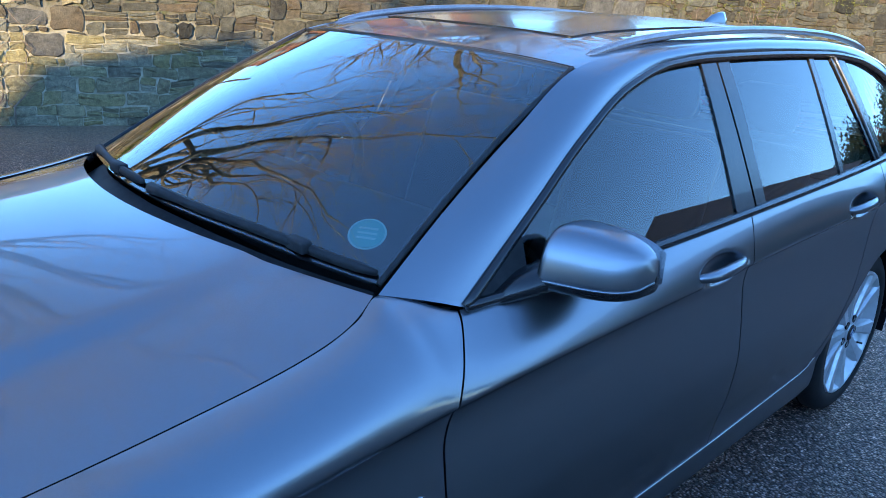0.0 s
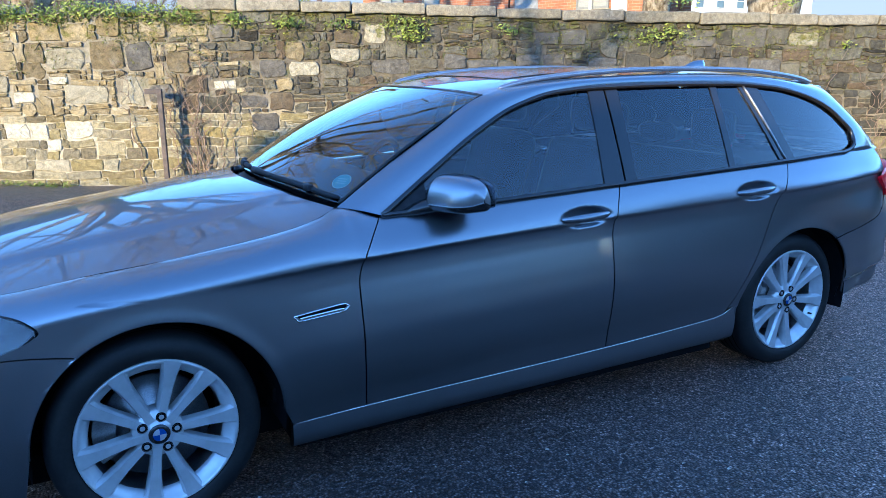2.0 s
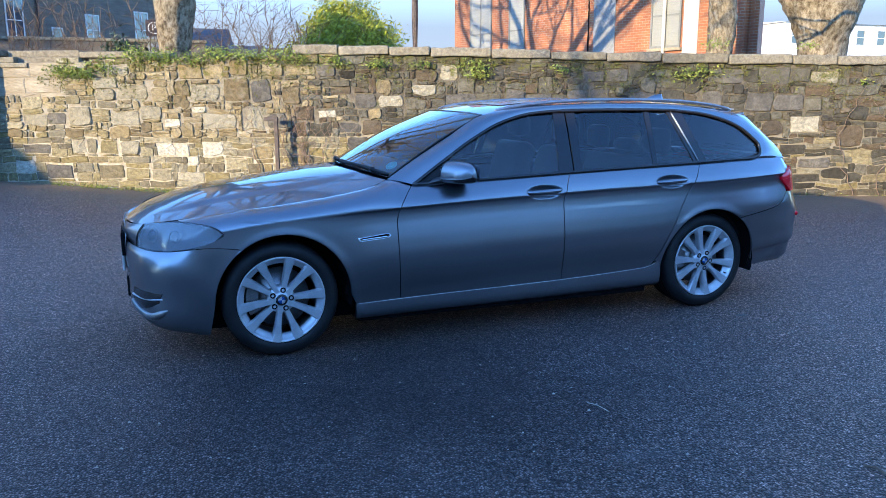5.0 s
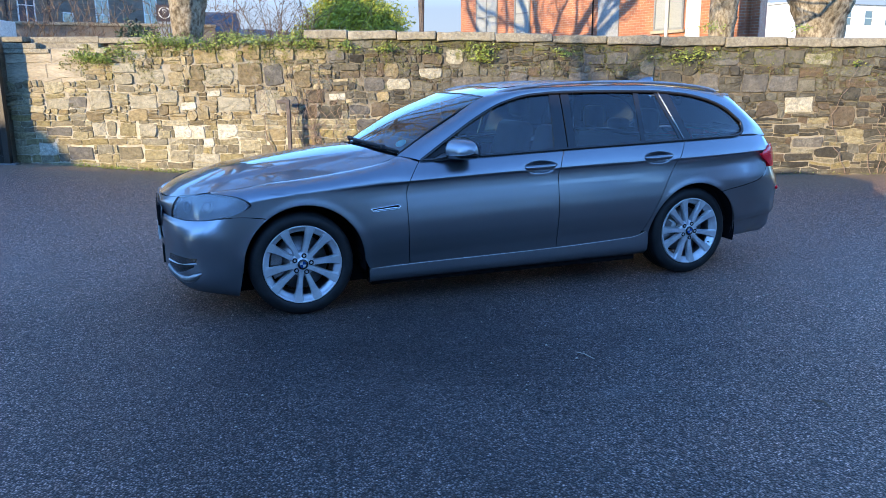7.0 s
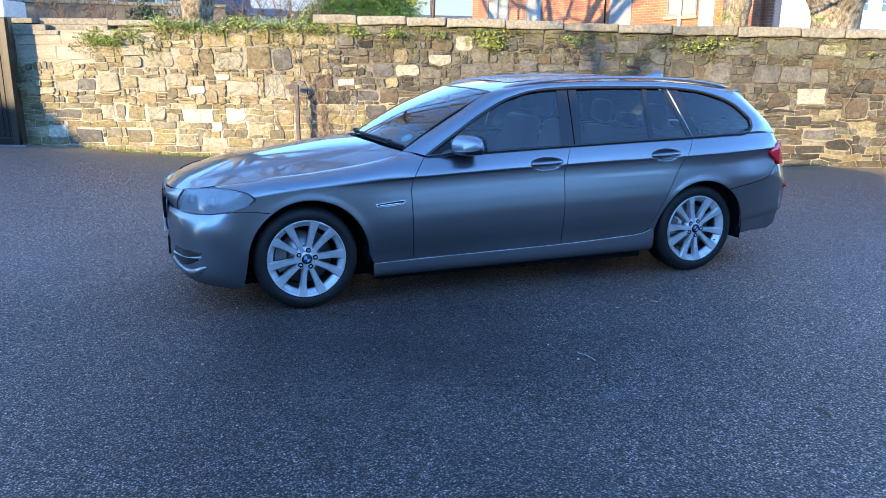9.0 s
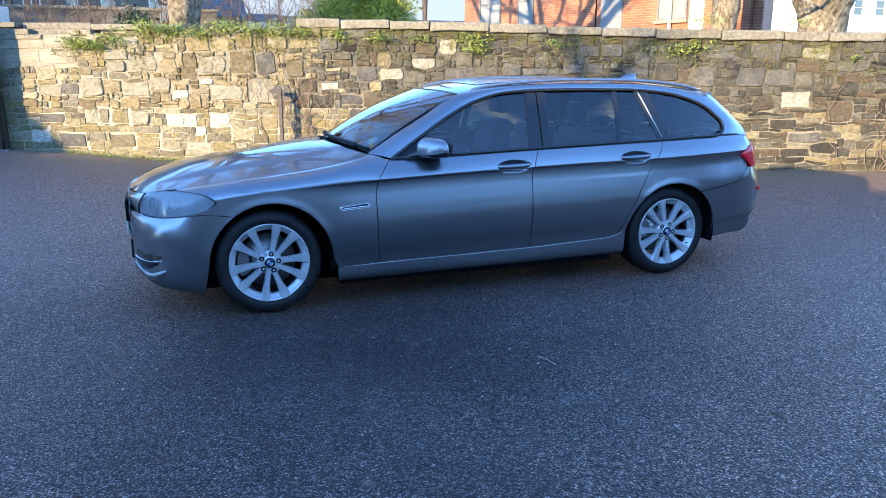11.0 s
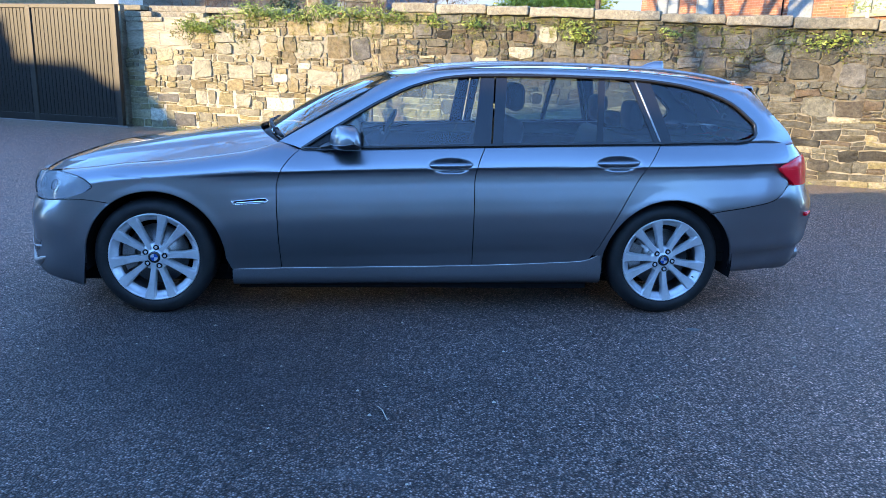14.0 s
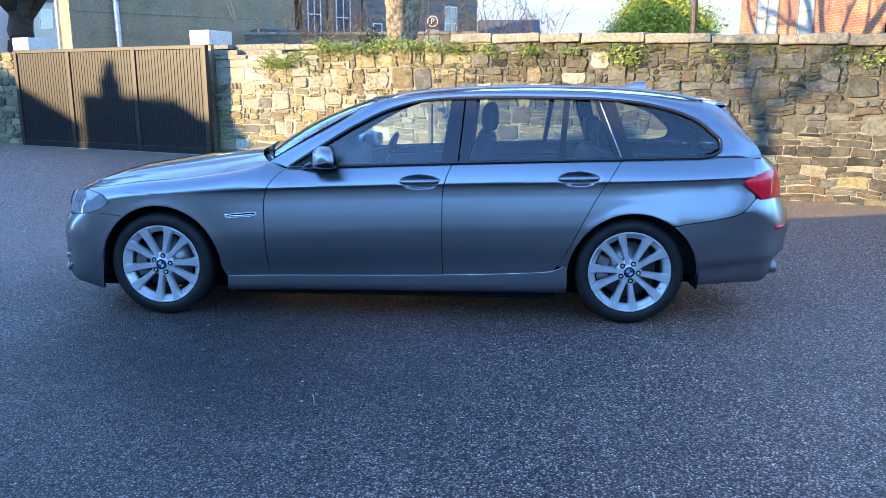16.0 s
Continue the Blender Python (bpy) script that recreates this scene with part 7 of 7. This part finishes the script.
def far_houses():
    for name, x, y, w, h, rh, mat, label in (("white_house", 5.6, 45, 2.0, 4.2, 0.6, WHITE, "far white painted house"), ("far_house", 8.6, 60, 5.0, 4.1, 1.5, OLD_BRICK, "far grey house with pitched roof"), ("far_house", 29, 72, 16, 4.0, 2.2, PANEL_GREY, "far grey house with pitched roof"),
                                             ("white_block", 52, 42, 14, 7.0, 0.2, WHITE, "far white flat roofed building"), ("far_house", 3.0, 52, 4.2, 4.8, 1.6, OLD_BRICK, "far grey house with pitched roof"), ("pale_house", -31, 40, 5.5, 8.5, 1.5, WHITE, "far pale blue house front"), ("far_house", -24.5, 42, 4.5, 6.5, 1.8, SOFT_WHITE, "far pale rendered house")):
        t = thing(name, label, "house", at=(x, y, 0))
        b = bmesh.new()
        box(b, -w / 2, w / 2, 0, 6, -0.3, h)
        part("wall", b, mat, t)
        r = bmesh.new()
        vs = [r.verts.new(p) for p in ((-w / 2 - 0.2, -0.2, h), (w / 2 + 0.2, -0.2, h), (w / 2 + 0.2, 6.2, h), (-w / 2 - 0.2, 6.2, h), (-w / 2 - 0.2, 3, h + rh), (w / 2 + 0.2, 3, h + rh))]
        for q in ((0, 1, 5, 4), (2, 3, 4, 5), (0, 4, 3), (1, 2, 5), (3, 2, 1, 0)):
            r.faces.new([vs[i] for i in q])
        part("roof", r, ROOF_SLATE if rh > 0.3 else mat, t)
        for k in range(max(1, int(w / 2.4))):
            x0 = -w / 2 + 0.6 + 2.2 * k
            window(t, x0, x0 + 0.9, h - 1.6, h - 0.4, (1, 2), PANE, WHITE, False)


far_houses()

pole = thing("utility_pole", "dark wooden utility pole with cross arm", "pole", at=(9.3, 24.2, 0))
b = bmesh.new()
tube(b, [(0, 0, -0.2), (0.0, 0, 4.5), (0.03, 0, 9.0)], [0.14, 0.125, 0.10], 10)
part("shaft", b, RUST, pole)
b = bmesh.new()
tube(b, [(-0.45, 0, 5.35), (0.45, 0, 5.35)], 0.03, 6)
part("cross_arm", b, RUST, pole)
for k, e in enumerate(((-14, 14, 8.5), (-10, 16, 8.0))):
    b = bmesh.new()
    pts = [(e[0] * t * 0 + (-1.5 - k) * t, 4 * t, 8.8 - 6.4 * t + 1.2 * t * t) for t in np.linspace(0, 1, 10)]
    tube(b, pts, 0.010, 4)
    part("stay_wire", b, TRIM, pole)


def parking_sign():
    s = thing("parking_sign", "dark and pale parking sign with a ringed letter", "sign", at=(-0.27, 24.0, 0))
    b = bmesh.new()
    box(b, -0.04, 0.04, 0.02, 0.1, -0.1, 4.0)
    part("post", b, STEEL, s)
    b = bmesh.new()
    box(b, -0.27, 0.27, -0.02, 0.015, 3.55, 4.10, 0.004)
    part("upper_plate", b, GATE_DARK, s, "dark brown sign plate")
    b = bmesh.new()
    box(b, -0.25, 0.25, -0.02, 0.015, 2.85, 3.53, 0.004)
    low = part("lower_plate", b, PANEL_GREY, s, "pale grey sign plate")
    b = bmesh.new()
    box(b, -0.25, 0.25, -0.025, -0.019, 2.86, 2.99)
    part("red_band", b, SIGN_RED, low)
    b = bmesh.new()
    lathe(b, [(0.20, -0.025), (0.17, -0.028), (0.17, -0.022), (0.20, -0.022)], 28, closed=True)
    part("ring", b, WHITE, s).location = (0, 0, 3.83)
    curve = bpy.data.curves.new("letter", "FONT")
    curve.body, curve.size, curve.extrude, curve.align_x, curve.align_y = "P", 0.30, 0.004, "CENTER", "CENTER"
    t = new("letter", curve)
    t.data.materials.append(WHITE)
    t.parent = s
    t.matrix_basis = Matrix.Translation((0, -0.028, 3.83)) @ Matrix.Rotation(radians(90), 4, "X")
    for k in range(5):
        b = bmesh.new()
        box(b, -0.20, 0.20 - 0.05 * (k % 2), -0.026, -0.020, 3.40 - k * 0.11, 3.44 - k * 0.11)
        part("text_bar", b, FRAME_GREY, low)


SIGN_RED = material("sign_red", (0.35, 0.02, 0.02), 0.5)
GATE_DARK = material("dark_brown_sign", (0.035, 0.025, 0.03), 0.5)
parking_sign()

def backdrop():
    """The hazy sky low beyond the far houses."""
    m = bpy.data.materials.new("pale_low_sky")
    m.use_nodes = True
    t = m.node_tree
    t.nodes.remove(t.nodes["Principled BSDF"])
    glow = t.nodes.new("ShaderNodeEmission")
    at = t.nodes.new("ShaderNodeTexCoord")
    sep = t.nodes.new("ShaderNodeSeparateXYZ")
    rise = t.nodes.new("ShaderNodeMapRange")
    wire(m, at.outputs["Object"], sep.inputs[0])
    wire(m, sep.outputs[2], rise.inputs[0])
    rise.inputs[1].default_value, rise.inputs[2].default_value = 0.0, 58.0
    wire(m, ramp(m, rise.outputs[0], [(0.0, (0.262, 0.305, 0.335)), (0.6, (0.225, 0.285, 0.345)), (1.0, (0.36, 0.56, 0.80))]), glow.inputs[0])
    wire(m, glow.outputs[0], t.nodes["Material Output"].inputs[0])
    far = 380.0
    V, F = [], []
    turns, tiers = np.linspace(radians(22), radians(142), 50), np.linspace(-4, 58, 8)
    for a in turns:
        V += [(far * math.cos(a), far * math.sin(a), z) for z in tiers]
    for i in range(len(turns) - 1):
        for k in range(len(tiers) - 1):
            q = i * len(tiers) + k
            F.append((q, q + 1, q + 1 + len(tiers), q + len(tiers)))
    me = bpy.data.meshes.new("backdrop")
    me.from_pydata(V, [], F)
    me.materials.append(m)
    tagged(new("backdrop", me), "pale blue hazy sky above the far houses", "sky", kind="structure")


backdrop()

# ---- unseen houses and hedges round the yard: they shade it and shape the car's reflections ----


def back_row():
    """An unseen row of houses far behind, its ridge and chimney stacks shaped to cast the yard's shadows."""
    back = 25.0
    flat = Vector((LIGHT.x, LIGHT.y)).normalized()
    rise = -LIGHT.z / math.hypot(LIGHT.x, LIGHT.y)

    def behind(x, z):
        """The place whose shadow falls on the wall's plane at x along and height z."""
        s = (x - WALL_A.x) / WALL_DIR.x
        p = WALL_A + WALL_DIR * s
        return Vector((p.x - flat.x * back, p.y - flat.y * back, z + rise * back))
    row = thing("row_of_houses", "long row of houses with slate roof and chimneys", "house")
    ahead = Vector((flat.x, flat.y, 0))
    # the gable and ridge pieces from 1.75 to 4.7 only shade the wall
    for x0, x1, z0, z1, name in ((-10.92, -5.87, 2.9, 0.62, "side_roof"), (-5.80, -3.50, 1.22, 1.14, "roof"), (-3.50, -2.85, 1.14, 0.78, "hip_roof"), (-2.85, -2.55, 0.78, 0.76, "porch_roof"), (-2.55, -1.9, 0.76, 0.0, "low_roof"), (-1.9, 1.75, 0.0, -0.02, "long_roof"), (1.75, 2.25, -0.02, 0.62, "shade_gable"), (2.25, 4.1, 0.62, 0.95, "shade_ridge"), (4.1, 4.7, 0.95, -0.04, "shade_gable"), (4.7, 7.0, -0.04, -0.42, "end_roof"), (7.0, 34.0, -0.42, -1.6, "far_roof")):
        a, b = behind(x0, z0), behind(x1, z1)
        bm = bmesh.new()
        vs = [bm.verts.new(p) for p in (a, b, Vector((b.x, b.y, 3.0)) + ahead * 3.4, Vector((a.x, a.y, 3.0)) + ahead * 3.4, Vector((b.x, b.y, 3.0)) - ahead * 3.4, Vector((a.x, a.y, 3.0)) - ahead * 3.4)]
        for q in ((0, 1, 2, 3), (1, 0, 5, 4), (0, 3, 5), (1, 4, 2)):
            bm.faces.new([vs[i] for i in q])
        part(name, bm, ROOF_SLATE, row)
        w = bmesh.new()
        vs = [w.verts.new(p) for off, zz in ((3.1, -0.2), (-3.1, -0.2), (-3.1, 3.0), (3.1, 3.0)) for p in (Vector((a.x, a.y, zz)) + ahead * off, Vector((b.x, b.y, zz)) + ahead * off)]
        for q in ((0, 1, 7, 6), (2, 3, 5, 4), (0, 6, 4, 2), (1, 3, 5, 7), (4, 5, 7, 6)):
            w.faces.new([vs[i] for i in q])
        part("house_wall", w, SOFT_WHITE, row)
    p = behind(-5.02, 1.02)
    c = bmesh.new()
    box(c, -0.24, 0.24, -0.4, 0.4, -1.2, 0.42, 0.02)
    for k in (-0.1, 0.1):
        tube(c, [(k * 0.6, k * 2.0, 0.4), (k * 0.6, k * 2.0, 0.80)], [0.10, 0.07], 10)
    ch = part("chimney", c, OLD_BRICK, row)
    ch.matrix_basis = Matrix.Translation(p) @ Matrix.Rotation(math.atan2(flat.y, flat.x) + math.pi / 2, 4, "Z")


back_row()


def bungalow(at, turn, wide, deep, eave, ridge, label):
    h = thing("bungalow", label, "house")
    h.matrix_basis = Matrix.Translation(at) @ Matrix.Rotation(radians(turn), 4, "Z")
    b = bmesh.new()
    box(b, -wide / 2, wide / 2, 0, deep, -0.2, eave)
    part("wall", b, OLD_BRICK, h)
    r = bmesh.new()
    e = 0.4
    vs = [r.verts.new(p) for p in ((-wide / 2 - e, -e, eave), (wide / 2 + e, -e, eave), (wide / 2 + e, deep + e, eave), (-wide / 2 - e, deep + e, eave), (-wide / 2 + deep / 2, deep / 2, ridge), (wide / 2 - deep / 2, deep / 2, ridge))]
    for q in ((0, 1, 5, 4), (2, 3, 4, 5), (0, 4, 3), (1, 2, 5), (3, 2, 1, 0)):
        r.faces.new([vs[i] for i in q])
    part("roof", r, ROOF_SLATE, h)
    for x in (-wide / 2 + 1.0, wide / 2 - 2.6):
        window(h, x, x + 1.6, 0.9, 2.1, (2, 1))
    return h


def glare_block():
    """An unseen house added to the west, to keep bright low sky out of the car's front."""
    h = thing("glare_block", "unseen brick block added to keep sky glare off the car", "house")
    h.matrix_basis = Matrix.Translation((-22.0, 5.2, 0)) @ Matrix.Rotation(radians(90), 4, "Z")
    b = bmesh.new()
    box(b, -1.7, 11, 0, 7, -0.2, 5.6)
    part("wall", b, OLD_BRICK, h)
    r = bmesh.new()
    vs = [r.verts.new(p) for p in ((-1.8, -0.4, 5.6), (11.2, -0.4, 5.6), (11.2, 7.4, 5.6), (-1.8, 7.4, 5.6), (-1.8, 3.5, 8.2), (11.2, 3.5, 8.2))]
    for q in ((0, 1, 5, 4), (2, 3, 4, 5), (0, 4, 3), (1, 2, 5), (3, 2, 1, 0)):
        r.faces.new([vs[i] for i in q])
    part("roof", r, ROOF_SLATE, h)
    for x in (1.5, 5.0, 8.3):
        window(h, x, x + 1.1, 3.3, 4.8, (2, 2))


glare_block()
bungalow((14.1, -6.6, 0), 130, 7, 6, 2.2, 4.7, "low bungalow with drab walls and hipped slate roof")
for k, (x, y) in enumerate(((18.0, -7.0), (17.5, -4.8), (18.5, -2.2), (19.5, 0.6))):
    shrub((x, y, 0), (2.0, 1.9, 3.0 + 0.45 * (k % 2)), 40 + k, DARKLEAF, "dark evergreen hedge out of view, there for the car's reflections", 16000, 0.085, "tree", "reflection_hedge")

# unseen hedge row added to darken what the car's flank reflects
for k in range(7):
    x, y = -15.5 + 2.7 * k, -15.5 - 1.2 * math.sin(k * 0.9)
    shrub((x, y, 0), (2.1, 1.6, (2.0 if k < 2 else 3.5) + 0.4 * math.sin(k * 2.3)), 60 + k, DARKLEAF, "dark evergreen hedge out of view, there for the car's reflections", 9000, 0.11, "tree", "reflection_hedge")

# ---- small things on the ground ----
def litter():
    rng = random.Random(77)
    V, F = [], []
    for _ in range(420):
        x, y = rng.uniform(-4, 7), rng.uniform(-5.5, -0.7)
        if rng.random() > 0.35:
            y = rng.gauss(-1.6, 0.55)
        r = rng.choice((0.003, 0.004, 0.005, 0.007)) * rng.uniform(0.7, 1.3)
        k = len(V)
        z = float(ground_z(x, y))
        V += [(x - r, y - r * 0.6, z), (x + r, y - r * 0.7, z), (x + r * 0.8, y + r, z), (x - r * 0.7, y + r * 0.8, z), (x, y, z + r * 0.9)]
        F += [(k, k + 1, k + 4), (k + 1, k + 2, k + 4), (k + 2, k + 3, k + 4), (k + 3, k, k + 4)]
    me = bpy.data.meshes.new("grit")
    me.from_pydata(V, [], F)
    me.materials.append(PALE_GRIT)
    tagged(new("grit", me), "pale grit scattered on the asphalt", "grit", kind="stuff")
    for name, pts, r, label in (("twig", ((1.27, -2.11, 0.006), (1.29, -2.16, 0.012), (1.31, -2.24, 0.006)), 0.0022, "thin pale twig lying on the asphalt"),
                                ("twig", ((1.97, -3.08, 0.008), (1.99, -3.12, 0.014), (1.99, -3.17, 0.008)), 0.006, "short dark twig lying on the asphalt")):
        b = bmesh.new()
        tube(b, pts, r, 5)
        tagged(part(name, b, DRY if r > 0.005 else PALE_GRIT, None), label, "twig")
    b = bmesh.new()
    bmesh.ops.create_icosphere(b, subdivisions=2, radius=0.02)
    for v in b.verts:
        v.co = Vector((v.co.x * 2.2, v.co.y * 1.1, max(0, v.co.z) * 0.2)) * (1 + 0.25 * noise.noise(v.co * 60))
    ob = part("flat_pebble", b, DULL_GRIT, None)
    ob.location = (3.07, -1.145, 0.001)
    tagged(ob, "flat pale scrap lying on the asphalt", "pebble")


DULL_GRIT = grained("dull_grit", (0.13, 0.125, 0.12), (0.2, 0.19, 0.18), 60, 0.9)
PALE_GRIT = grained("pale_grit", (0.42, 0.38, 0.3), (0.55, 0.5, 0.42), 60, 0.9)
litter()
